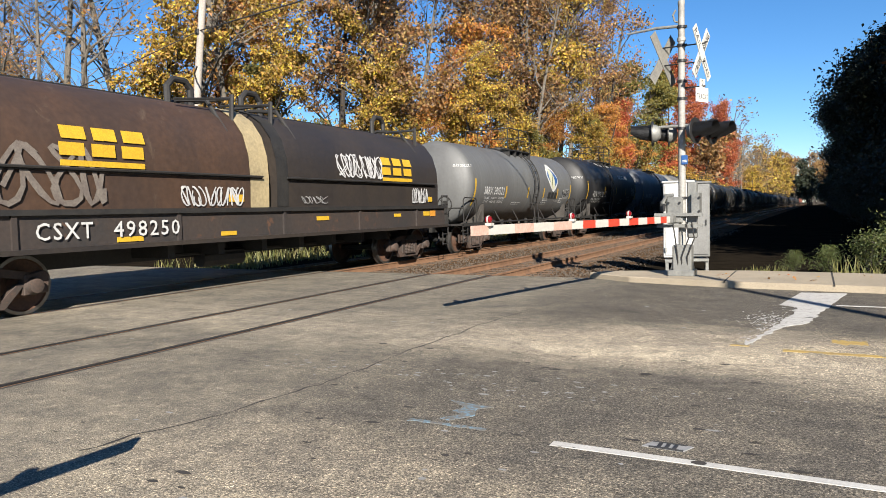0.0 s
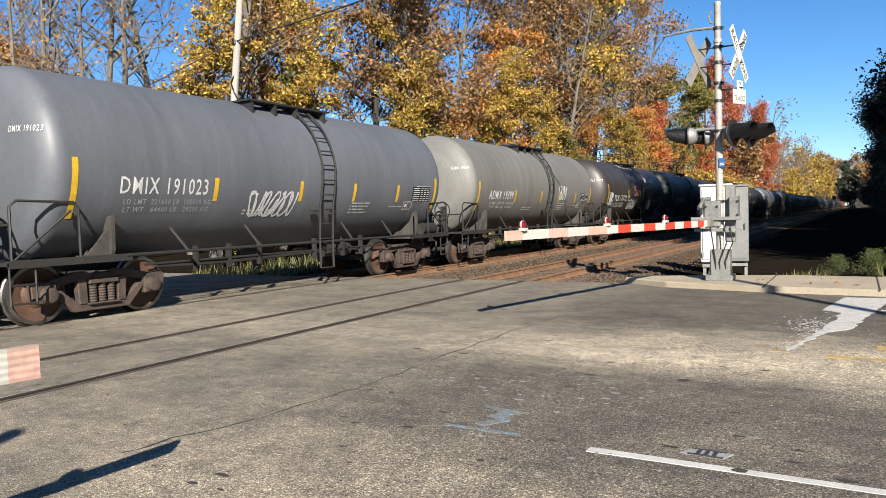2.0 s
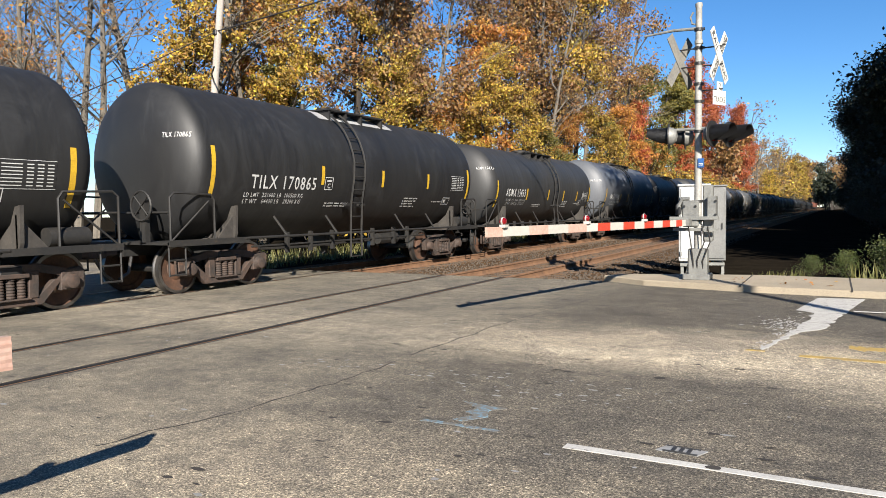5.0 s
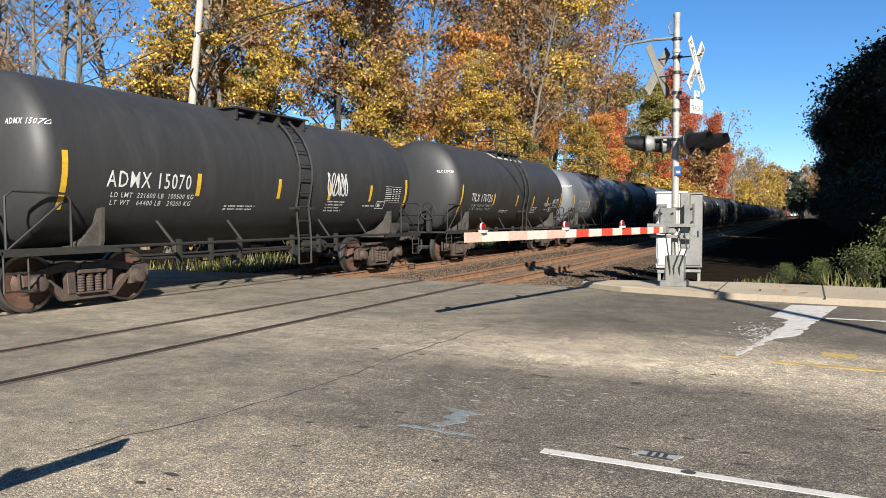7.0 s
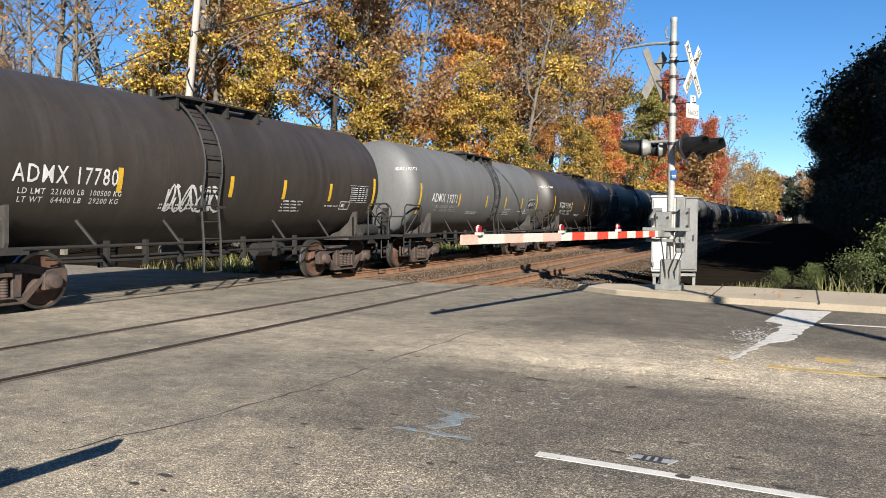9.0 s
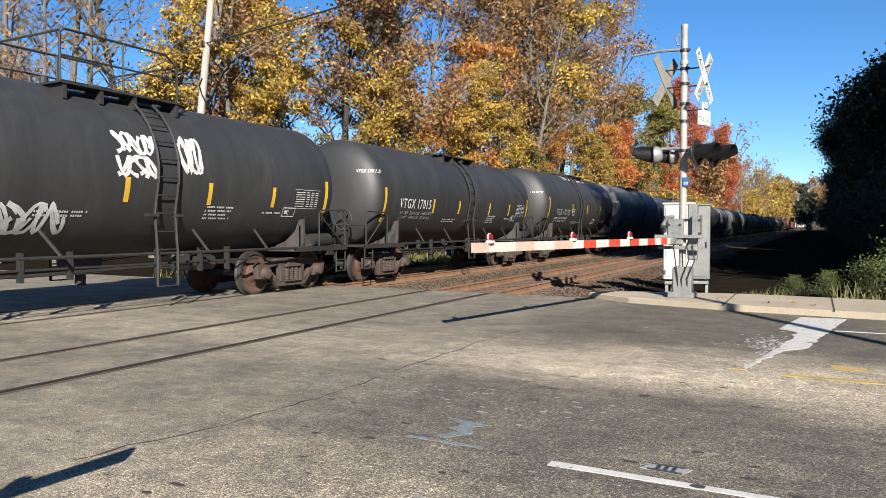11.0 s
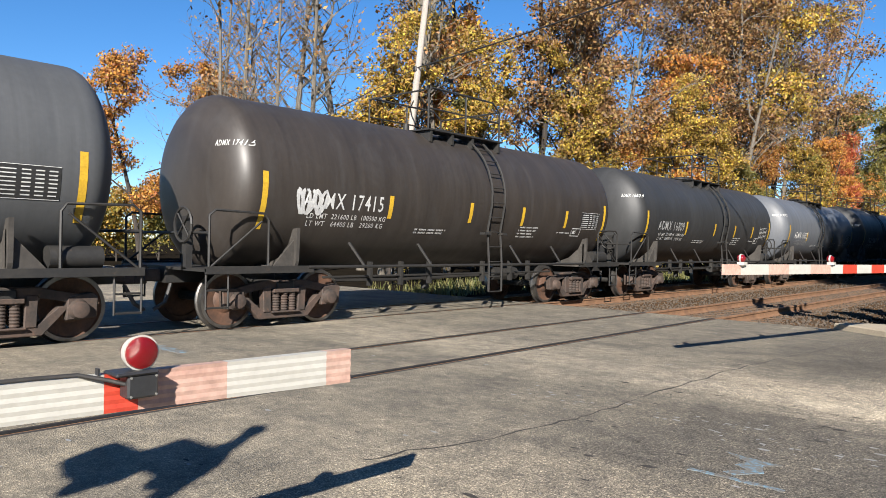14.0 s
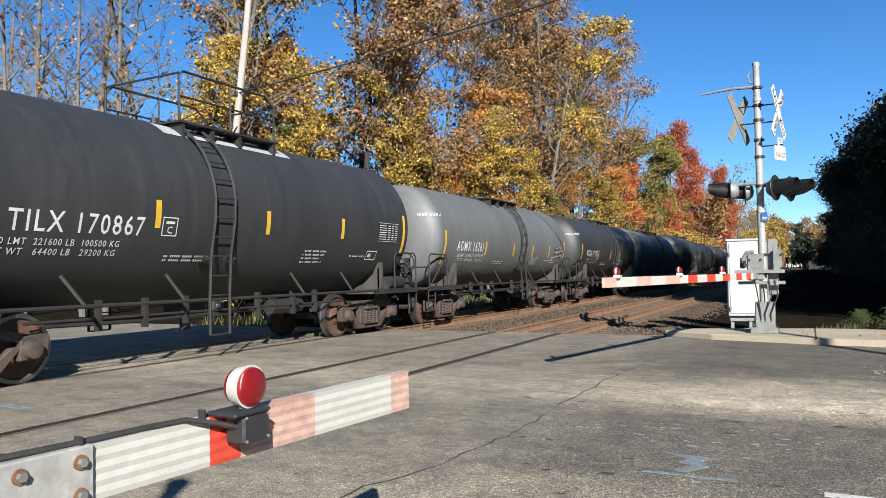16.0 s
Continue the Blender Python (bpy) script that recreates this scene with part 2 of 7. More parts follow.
M = {
    "asphalt": asphalt_mat(),
    "concrete": surface("concrete", (0.50, 0.42, 0.30), (0.40, 0.335, 0.24), 0.9, big=0.9, fine=60, dirt=(0.25, 0.22, 0.18), dirt_at=0.63),
    "ballast": surface("ballast", (0.13, 0.098, 0.070), (0.075, 0.056, 0.040), 0.95, big=3.0, fine=22, bump=0.9, dirt=(0.19, 0.105, 0.05), dirt_at=0.47, spec=0.0),
    "stone": surface("ballast_stone", (0.135, 0.105, 0.076), (0.075, 0.058, 0.043), 0.95, big=6, fine=40, dirt=(0.22, 0.11, 0.05), dirt_at=0.55),
    # base tones near-black: tree shade on the ground is painted in; brown patches are litter
    "shaded_soil": surface("shaded_soil", (0.030, 0.024, 0.017), (0.015, 0.013, 0.010), 0.95, big=1.4, fine=25, bump=0.8, dirt=(0.075, 0.05, 0.026), dirt_at=0.62, spec=0.0),
    "rail": surface("rail_rust", (0.30, 0.16, 0.082), (0.18, 0.095, 0.05), 0.8, 0.0, big=4, fine=50),
    "railtop": surface("rail_worn", (0.050, 0.044, 0.040), (0.036, 0.032, 0.029), 0.5, 0.4, big=4, fine=60),
    "gap": surface("flangeway_grime", (0.035, 0.03, 0.027), (0.05, 0.043, 0.037), 0.9, big=5, fine=50),
    "tie": surface("tie_timber", (0.21, 0.12, 0.06), (0.11, 0.07, 0.042), 0.9, big=3, fine=20, stretch=(1, 8, 8)),
    "white": surface("road_paint_white", (0.74, 0.72, 0.67), (0.58, 0.56, 0.52), 0.75, big=3, fine=70, dirt=(0.2, 0.19, 0.17), dirt_at=0.62),
    "white_worn": surface("road_paint_worn", (0.70, 0.68, 0.63), (0.55, 0.53, 0.49), 0.8, big=7, fine=70, dirt=(0.12, 0.115, 0.105), dirt_at=0.56),
    "yellow_line": surface("road_paint_yellow", (0.62, 0.42, 0.10), (0.5, 0.34, 0.10), 0.75, big=3, fine=60, dirt=(0.17, 0.16, 0.14), dirt_at=0.52),
    "blue_line": surface("road_paint_blue", (0.22, 0.42, 0.56), (0.18, 0.26, 0.31), 0.8, big=9, fine=70, dirt=(0.2, 0.19, 0.17), dirt_at=0.40),
    "black": surface("tank_black", (0.017, 0.017, 0.018), (0.023, 0.023, 0.022), 0.52, big=0.7, fine=14, bump=0.02, ior=1.62, spec=0.30, stretch=(1, 1, 0.3), grain=0.07, streak=0.13),
    "charcoal": surface("tank_charcoal", (0.030, 0.031, 0.032), (0.039, 0.039, 0.039), 0.52, big=0.7, fine=14, bump=0.02, ior=1.62, spec=0.30, stretch=(1, 1, 0.3), grain=0.07, streak=0.10),
    "slate": surface("tank_slate", (0.104, 0.108, 0.114), (0.082, 0.086, 0.090), 0.52, big=0.6, fine=14, bump=0.02, ior=1.62, spec=0.30, stretch=(1, 1, 0.25), grain=0.06, streak=0.10),
    "grey": surface("tank_grey", (0.157, 0.161, 0.158), (0.120, 0.120, 0.119), 0.53, big=0.6, fine=12, bump=0.02, ior=1.62, spec=0.30, stretch=(1, 1, 0.22), dirt=(0.188, 0.188, 0.181), dirt_at=0.66, grain=0.07, streak=0.11),
    "bluegrey": surface("tank_bluegrey", (0.148, 0.159, 0.180), (0.114, 0.123, 0.138), 0.50, big=0.6, fine=12, bump=0.02, ior=1.62, spec=0.30, stretch=(1, 1, 0.22), grain=0.07, streak=0.08),
    "olive": surface("tank_olive_grey", (0.209, 0.206, 0.187), (0.155, 0.150, 0.138), 0.56, big=0.6, fine=12, bump=0.02, ior=1.62, spec=0.30, stretch=(1, 1, 0.22), dirt=(0.231, 0.143, 0.066), dirt_at=0.70, grain=0.08, streak=0.14),
    "brown": surface("tank_brown_black", (0.038, 0.032, 0.028), (0.052, 0.043, 0.036), 0.46, big=0.7, fine=14, bump=0.02, ior=1.62, spec=0.30, stretch=(1, 1, 0.3), dirt=(0.072, 0.056, 0.041), dirt_at=0.66, grain=0.08, streak=0.16),
    "frame": surface("underframe_black", (0.016, 0.0155, 0.015), (0.030, 0.027, 0.023), 0.65, big=2.5, fine=20, dirt=(0.07, 0.047, 0.03), dirt_at=0.64),
    "saddle": surface("dusty_saddle", (0.075, 0.066, 0.056), (0.040, 0.035, 0.030), 0.75, big=3, fine=20, dirt=(0.17, 0.155, 0.13), dirt_at=0.60),
    "truck": surface("truck_rust", (0.095, 0.060, 0.044), (0.045, 0.035, 0.029), 0.8, big=4, fine=25, bump=0.3, dirt=(0.16, 0.075, 0.038), dirt_at=0.6),
    "wheel": surface("wheel_rust", (0.17, 0.085, 0.05), (0.09, 0.052, 0.036), 0.7, 0.2, big=5, fine=25, dirt=(0.05, 0.04, 0.035), dirt_at=0.6),
    "steel": surface("wheel_tread_steel", (0.35, 0.33, 0.31), (0.25, 0.23, 0.21), 0.35, 0.9, big=5, fine=40),
    "stripe": surface("reflective_yellow", (0.75, 0.47, 0.03), (0.66, 0.40, 0.03), 0.5, big=4, fine=40, bump=0),
    "letter": surface("lettering_white", (0.72, 0.72, 0.70), (0.6, 0.6, 0.58), 0.6, big=5, fine=40, bump=0),
    "letter_dull": surface("lettering_dull", (0.42, 0.42, 0.41), (0.3, 0.3, 0.29), 0.6, big=5, fine=40, bump=0),
    "graffiti": surface("spray_white", (0.70, 0.70, 0.68), (0.5, 0.5, 0.5), 0.7, big=5, fine=30, bump=0),
    "sprayed_dull": surface("spray_grey", (0.22, 0.19, 0.16), (0.16, 0.13, 0.11), 0.7, big=5, fine=30, bump=0),
    "graffiti_pink": surface("spray_pink", (0.50, 0.20, 0.22), (0.36, 0.16, 0.18), 0.7, big=5, fine=30, bump=0),
    "leaf_cream": surface("emblem_cream", (0.66, 0.66, 0.48), (0.58, 0.58, 0.42), 0.55, big=4, fine=30, bump=0),
    "panel": surface("stencil_panel_black", (0.018, 0.018, 0.018), (0.025, 0.025, 0.025), 0.6, big=4, fine=20, bump=0),
    "lightpatch": surface("dome_patch_grey", (0.5, 0.5, 0.5), (0.38, 0.38, 0.38), 0.6, big=2, fine=20),
    "galv": surface("galvanised_steel", (0.31, 0.31, 0.285), (0.22, 0.22, 0.205), 0.55, 0.25, big=4, fine=30, dirt=(0.30, 0.27, 0.22), dirt_at=0.66),
    "mast": surface("mast_white_paint", (0.46, 0.44, 0.40), (0.31, 0.30, 0.27), 0.6, big=3, fine=30, dirt=(0.33, 0.30, 0.25), dirt_at=0.64),
    "cabinet": surface("cabinet_aluminium", (0.25, 0.25, 0.24), (0.20, 0.20, 0.19), 0.5, 0.3, big=2, fine=25),
    "cabinet_white": surface("cabinet_white", (0.60, 0.60, 0.58), (0.50, 0.50, 0.48), 0.55, big=2, fine=25),
    "sign": surface("sign_white", (0.76, 0.74, 0.68), (0.66, 0.64, 0.58), 0.6, big=3, fine=25),
    "sign_back": surface("sign_back_metal", (0.42, 0.40, 0.35), (0.32, 0.31, 0.28), 0.55, 0.4, big=3, fine=25),
    "ink": surface("sign_black", (0.03, 0.03, 0.03), (0.04, 0.04, 0.04), 0.6, big=5, fine=30, bump=0),
    "hood": surface("signal_black", (0.014, 0.014, 0.015), (0.026, 0.025, 0.024), 0.5, big=5, fine=30),
    "blue_sign": surface("blue_enamel", (0.03, 0.12, 0.35), (0.03, 0.10, 0.3), 0.4, big=5, fine=30, bump=0),
    "arm_white": surface("arm_white", (0.62, 0.60, 0.54), (0.53, 0.51, 0.45), 0.55, big=2.5, fine=25, stretch=(1, 0.4, 3), grain=0.06),
    "arm_red": surface("arm_red", (0.66, 0.07, 0.035), (0.58, 0.06, 0.035), 0.45, big=2.5, fine=25),
    "arm_pale": surface("arm_faded_red", (0.62, 0.36, 0.28), (0.58, 0.42, 0.34), 0.55, big=3, fine=25, stretch=(1, 0.5, 3)),
    "arm_metal": surface("arm_bracket_paint", (0.47, 0.46, 0.42), (0.37, 0.36, 0.33), 0.55, 0.0, big=4, fine=30),
    "rust": surface("bolt_rust", (0.25, 0.11, 0.05), (0.16, 0.08, 0.045), 0.8, big=20, fine=60),
    "box_black": surface("lamp_box_black", (0.025, 0.026, 0.028), (0.04, 0.04, 0.042), 0.45, big=6, fine=40),
    "rubber": surface("cable_rubber", (0.03, 0.028, 0.027), (0.05, 0.045, 0.04), 0.55, big=8, fine=40),
    "bark": surface("bark", (0.065, 0.052, 0.042), (0.034, 0.028, 0.023), 0.95, big=3, fine=20, bump=0.8, stretch=(3, 3, 0.5)),
    "bark_pale": surface("bark_pale", (0.22, 0.19, 0.15), (0.12, 0.105, 0.085), 0.95, big=3, fine=20, bump=0.8, stretch=(3, 3, 0.5)),
    "pole_wood": surface("weathered_pole", (0.56, 0.50, 0.44), (0.42, 0.37, 0.32), 0.9, big=2, fine=20, stretch=(4, 4, 0.2)),
    "hood_brown": surface("coil_hood_brown", (0.100, 0.053, 0.029), (0.060, 0.037, 0.026), 0.55, big=0.6, fine=10, bump=0.03, stretch=(1, 1, 0.4), dirt=(0.15, 0.11, 0.075), dirt_at=0.62),
    "hood_dark": surface("coil_hood_dark", (0.029, 0.025, 0.024), (0.047, 0.037, 0.029), 0.5, big=0.7, fine=10, bump=0.03, stretch=(1, 1, 0.4), dirt=(0.17, 0.09, 0.05), dirt_at=0.66),
    "hood_cream": surface("coil_hood_cream", (0.50, 0.40, 0.22), (0.38, 0.31, 0.18), 0.55, big=1, fine=14),
    "sill_brown": surface("coil_sill_brown", (0.060, 0.044, 0.036), (0.040, 0.036, 0.034), 0.6, big=1, fine=14, dirt=(0.14, 0.07, 0.04), dirt_at=0.6),
    "orange_mark": surface("marker_orange", (0.75, 0.33, 0.04), (0.65, 0.28, 0.04), 0.5, big=5, fine=30, bump=0),
    "hopper_red": surface("hopper_red", (0.28, 0.09, 0.05), (0.2, 0.07, 0.045), 0.7, big=1, fine=12),
    # darkest tones of the next three ramps put shadow between leaves into the colour
    "gold": leaf_mat("leaf_gold", [(0.580, 0.313, 0.052), (0.766, 0.510, 0.052), (0.139, 0.087, 0.026), (0.880, 0.696, 0.075), (0.313, 0.203, 0.049), (0.650, 0.360, 0.058), (0.197, 0.128, 0.035), (0.418, 0.209, 0.058), (0.464, 0.394, 0.070)]),
    "orange": leaf_mat("leaf_orange", [(0.766, 0.278, 0.043), (0.835, 0.383, 0.050), (0.232, 0.087, 0.029), (0.580, 0.186, 0.050), (0.719, 0.441, 0.072), (0.325, 0.139, 0.041), (0.545, 0.278, 0.072)]),
    "rust_leaf": leaf_mat("leaf_rust", [(0.394, 0.197, 0.072), (0.534, 0.302, 0.099), (0.139, 0.075, 0.035), (0.487, 0.209, 0.070), (0.580, 0.394, 0.116), (0.209, 0.116, 0.052), (0.336, 0.174, 0.070)]),
    "red": leaf_mat("leaf_red", [(0.496, 0.087, 0.037), (0.570, 0.161, 0.043), (0.422, 0.074, 0.043), (0.546, 0.223, 0.056)]),
    "olive_leaf": leaf_mat("leaf_olive", [(0.198, 0.186, 0.037), (0.298, 0.248, 0.043), (0.124, 0.136, 0.037), (0.372, 0.285, 0.050), (0.161, 0.149, 0.037)]),
    # dark green taken down to near-black: the trees' shade is in the colour
    "shade_leaf": leaf_mat("leaf_shade_green", [(0.018, 0.028, 0.012), (0.03, 0.042, 0.016), (0.012, 0.02, 0.01), (0.05, 0.055, 0.02)], 0.12),
    "green": leaf_mat("leaf_green", [(0.07, 0.11, 0.025), (0.11, 0.15, 0.03), (0.16, 0.17, 0.04), (0.05, 0.08, 0.02)]),
    "grass": leaf_mat("grass_blade", [(0.20, 0.20, 0.05), (0.28, 0.25, 0.08), (0.11, 0.14, 0.03), (0.34, 0.29, 0.12)], 0.3),
}


def lens_red():
    m, N, L, B = nodes_of("red_lens")
    v = N.new("ShaderNodeTexVoronoi")
    v.inputs["Scale"].default_value = 90
    r = ramp_of(N, [(0.0, (0.035, 0.001, 0.001)), (0.6, (0.17, 0.002, 0.004))])
    L.new(v.outputs["Distance"], r.inputs[0])
    L.new(r.outputs[0], B.inputs["Base Color"])
    B.inputs["Roughness"].default_value = 0.12
    B.inputs["Coat Weight"].default_value = 0.25
    bump_of(N, L, B, v.outputs["Distance"], 0.4, 0.004)
    return m


M["lens"] = lens_red()


# ---- mesh helpers ----
def box(bm, lo, hi):
    vs = [bm.verts.new((x, y, z)) for x in (lo[0], hi[0]) for y in (lo[1], hi[1]) for z in (lo[2], hi[2])]
    for f in ((0, 1, 3, 2), (4, 6, 7, 5), (0, 4, 5, 1), (2, 3, 7, 6), (0, 2, 6, 4), (1, 5, 7, 3)):
        bm.faces.new([vs[i] for i in f])
    return vs


def cbox(bm, c, s):
    return box(bm, [a - b / 2 for a, b in zip(c, s)], [a + b / 2 for a, b in zip(c, s)])


def tube(bm, pts, r, seg=8, caps=True):
    """A round bar through the points; r is one radius or one for each point."""
    pts = [Vector(p) for p in pts]
    rs = r if isinstance(r, (list, tuple)) else [r] * len(pts)
    rings, side = [], None
    for i, p in enumerate(pts):
        d = (pts[min(i + 1, len(pts) - 1)] - pts[max(i - 1, 0)]).normalized()
        ref = side if side is not None else (Vector((0, 0, 1)) if abs(d.z) < 0.9 else Vector((1, 0, 0)))
        u = (ref - d * ref.dot(d)).normalized()
        side, w = u, d.cross(u)
        rings.append([bm.verts.new(p + rs[i] * (math.cos(a) * u + math.sin(a) * w)) for a in (2 * math.pi * k / seg for k in range(seg))])
    for a, b in zip(rings, rings[1:]):
        for k in range(seg):
            bm.faces.new((a[k], a[(k + 1) % seg], b[(k + 1) % seg], b[k]))
    if caps:
        bm.faces.new(rings[0][::-1])
        bm.faces.new(rings[-1])


def turned(bm, profile, axis, centre, seg=24):
    """A lathe body: profile of (along, radius) round the axis 'x', 'y' or 'z' through centre."""
    c = Vector(centre)

    def at(h, r, a):
        p, q = r * math.cos(a), r * math.sin(a)
        return c + {"x": Vector((h, p, q)), "y": Vector((q, h, p)), "z": Vector((p, q, h))}[axis]

    rings = []
    for h, r in profile:
        rings.append([bm.verts.new(at(h, 0, 0))] if r < 1e-6 else [bm.verts.new(at(h, r, 2 * math.pi * k / seg)) for k in range(seg)])
    for a, b in zip(rings, rings[1:]):
        for k in range(seg):
            j = (k + 1) % seg
            if len(a) == 1 and len(b) > 1:
                bm.faces.new((a[0], b[k], b[j]))
            elif len(b) == 1 and len(a) > 1:
                bm.faces.new((a[k], b[0], a[j]))
            elif len(a) > 1:
                bm.faces.new((a[k], b[k], b[j], a[j]))


def prism(bm, outline, axis, lo, hi):
    """A plate: outline of 2D points pushed from lo to hi along an axis; the two coordinates are the others in order."""
    def at(p, h):
        return {"x": (h, p[0], p[1]), "y": (p[0], h, p[1]), "z": (p[0], p[1], h)}[axis]
    a, b = [bm.verts.new(at(p, lo)) for p in outline], [bm.verts.new(at(p, hi)) for p in outline]
    bm.faces.new(a)
    bm.faces.new(b[::-1])
    n = len(outline)
    for k in range(n):
        bm.faces.new((a[k], b[k], b[(k + 1) % n], a[(k + 1) % n]))


def part(name, bm, material, parent=None, label="", smooth=False, bevel=0.0):
    if bevel:
        bmesh.ops.bevel(bm, geom=bm.edges[:], offset=bevel, segments=1, affect="EDGES", clamp_overlap=True)
    bmesh.ops.recalc_face_normals(bm, faces=bm.faces[:])
    me = bpy.data.meshes.new(name)
    bm.to_mesh(me)
    bm.free()
    me.materials.append(M[material] if isinstance(material, str) else material)
    if smooth:
        me.shade_smooth()
        me.set_sharp_from_angle(angle=radians(35))
    ob = new(name, me)
    ob.parent = parent
    return tagged(ob, label)


def thing(name, label, category, at=None, group="", kind=""):
    return_ob = tagged(new(name), label, category, group, kind)
    if at is not None:
        return_ob.matrix_basis = at
    return return_ob


def raw(name, verts, faces, material, parent=None):
    me = bpy.data.meshes.new(name)
    me.from_pydata(verts, [], faces)
    me.materials.append(M[material])
    ob = new(name, me)
    ob.parent = parent
    return ob


# ---- ground, road and track ----
ROAD_N, ROAD_S = 14.6, -7.5          # the road's far and near edge along the track
TRACKS = (-0.70, -5.10)               # centre lines, along y

bm = bmesh.new()
# one sheet to the horizon, lowered under the road and the track bed
xs = [-1500, -300, -80, -40, -20, -9.0, 2.2, 6, 12, 30, 100, 600]
ys = [-600, -100, -30, -10, ROAD_N + 1.2, 22, 30, 50, 90, 160, 300, 700, 2500]
g = [[bm.verts.new((x, y, -0.22)) for y in ys] for x in xs]
for i in range(len(xs) - 1):
    for j in range(len(ys) - 1):
        bm.faces.new((g[i][j], g[i + 1][j], g[i + 1][j + 1], g[i][j + 1]))
ground = tagged(part("ground", bm, "shaded_soil"), "brown leaf-littered soil and dry verge beside the tracks, coloured near-black for shade", "ground", kind="structure")

bm = bmesh.new()
cuts = [-60.0]
for c in sorted(TRACKS):
    for s in (-0.7525, 0.7525):
        cuts += [c + s - 0.105, c + s + 0.105]
cuts += [60.0]
for a, b in zip(cuts[0::2], cuts[1::2]):
    box(bm, (a, ROAD_S, -0.21), (b, ROAD_N, 0.0))
road = tagged(part("road", bm, "asphalt"), "worn grey asphalt road crossing the two tracks", "road", kind="structure")
bm = bmesh.new()
for c in TRACKS:
    for s in (-0.7525, 0.7525):
        box(bm, (c + s - 0.11, ROAD_S, -0.10), (c + s + 0.11, ROAD_N, -0.005))
tagged(part("flangeway", bm, "gap"), "dark flangeway gap beside the rails in the road", "flangeway", kind="structure")


def rail(x, near):
    bm = bmesh.new()
    prof = [(-0.07, -0.17), (0.07, -0.17), (0.07, -0.155), (0.012, -0.13), (0.012, -0.045), (0.036, -0.035), (0.036, -0.004), (0.03, 0.002), (-0.03, 0.002), (-0.036, -0.004), (-0.036, -0.035), (-0.012, -0.045), (-0.012, -0.13), (-0.07, -0.155)]
    prism(bm, [(x + a, b) for a, b in prof], "y", -120, 700)
    ob = tagged(part("rail", bm, "rail"), "rusty steel rail set in the road and ballast", "rail", "rails", "structure")
    bm = bmesh.new()
    y1 = ROAD_N if near else 700
    box(bm, (x - 0.037, -120, 0.001), (x + 0.037, y1, 0.004))
    part("rail_head", bm, "railtop", ob, "dark worn running surface")


for c in TRACKS:
    for s in (-0.7525, 0.7525):
        rail(c + s, c > -2)

# raised bed of crushed stone on both sides of the road
for y0, y1, name in ((ROAD_N + 0.02, 700, "ballast_bed"), (-120, ROAD_S - 0.02, "ballast_bed")):
    bm = bmesh.new()
    sec = [(-8.8, -0.23), (-7.2, -0.185), (1.1, -0.185), (1.9, -0.23)]
    prism(bm, sec, "y", y0, y1)
    tagged(part(name, bm, "ballast"), "grey and rust-stained crushed stone track bed", "ballast", kind="structure")

# ---- tank cars ----
R, ZC, HALF, DISH, BLUNT = 1.525, 2.445, 5.25, 0.52, 2.25        # tank radius, axis height, half length of the straight barrel
TRUCK, WB, WHEEL = 4.40, 1.78, 0.457  # truck centre from car centre, wheelbase, wheel radius
SHIFT = 0.08


def tank_size(large):
    """The two kinds of tank in the train: the large one and the slimmer one, on the same underframe."""
    global R, ZC
    R = 1.525 if large else 1.435
    ZC = 0.92 + R


def skin(z, lift=0.0):
    return math.sqrt(max(0.01, (R + lift) ** 2 - (z - ZC) ** 2))


def patch(bm, y0, y1, z0, z1, lift=0.006, n=5):
    """A thin plate laid on the tank's near side."""
    rows = []
    for k in range(n + 1):
        z = z0 + (z1 - z0) * k / n
        rows.append([bm.verts.new((skin(z, lift), y, z)) for y in (y0, y1)])
    for a, b in zip(rows, rows[1:]):
        bm.faces.new((a[0], a[1], b[1], b[0]))


def letters(text, size):
    """The built-in font as a flat mesh: its points (u, v) and faces, and its width."""
    cu = bpy.data.curves.new("t", "FONT")
    cu.body, cu.size, cu.resolution_u, cu.offset = text, size, 2, 0.007 * size
    cu.space_character = 1.18
    ob = new("t", cu)
    me = bpy.data.meshes.new_from_object(ob)
    pts, faces = [(v.co.x, v.co.y) for v in me.vertices], [tuple(p.vertices) for p in me.polygons]
    bpy.data.objects.remove(ob)
    bpy.data.meshes.remove(me)
    return pts, faces, max(p[0] for p in pts)


def lettered(name, text, y, z, size, material, parent, width=None, lift=0.007):
    pts, faces, w = letters(text, size)
    k = width / w if width else 1.0
    return raw(name, [(skin(z + v, lift), y + u * k, z + v) for u, v in pts], faces, material, parent)


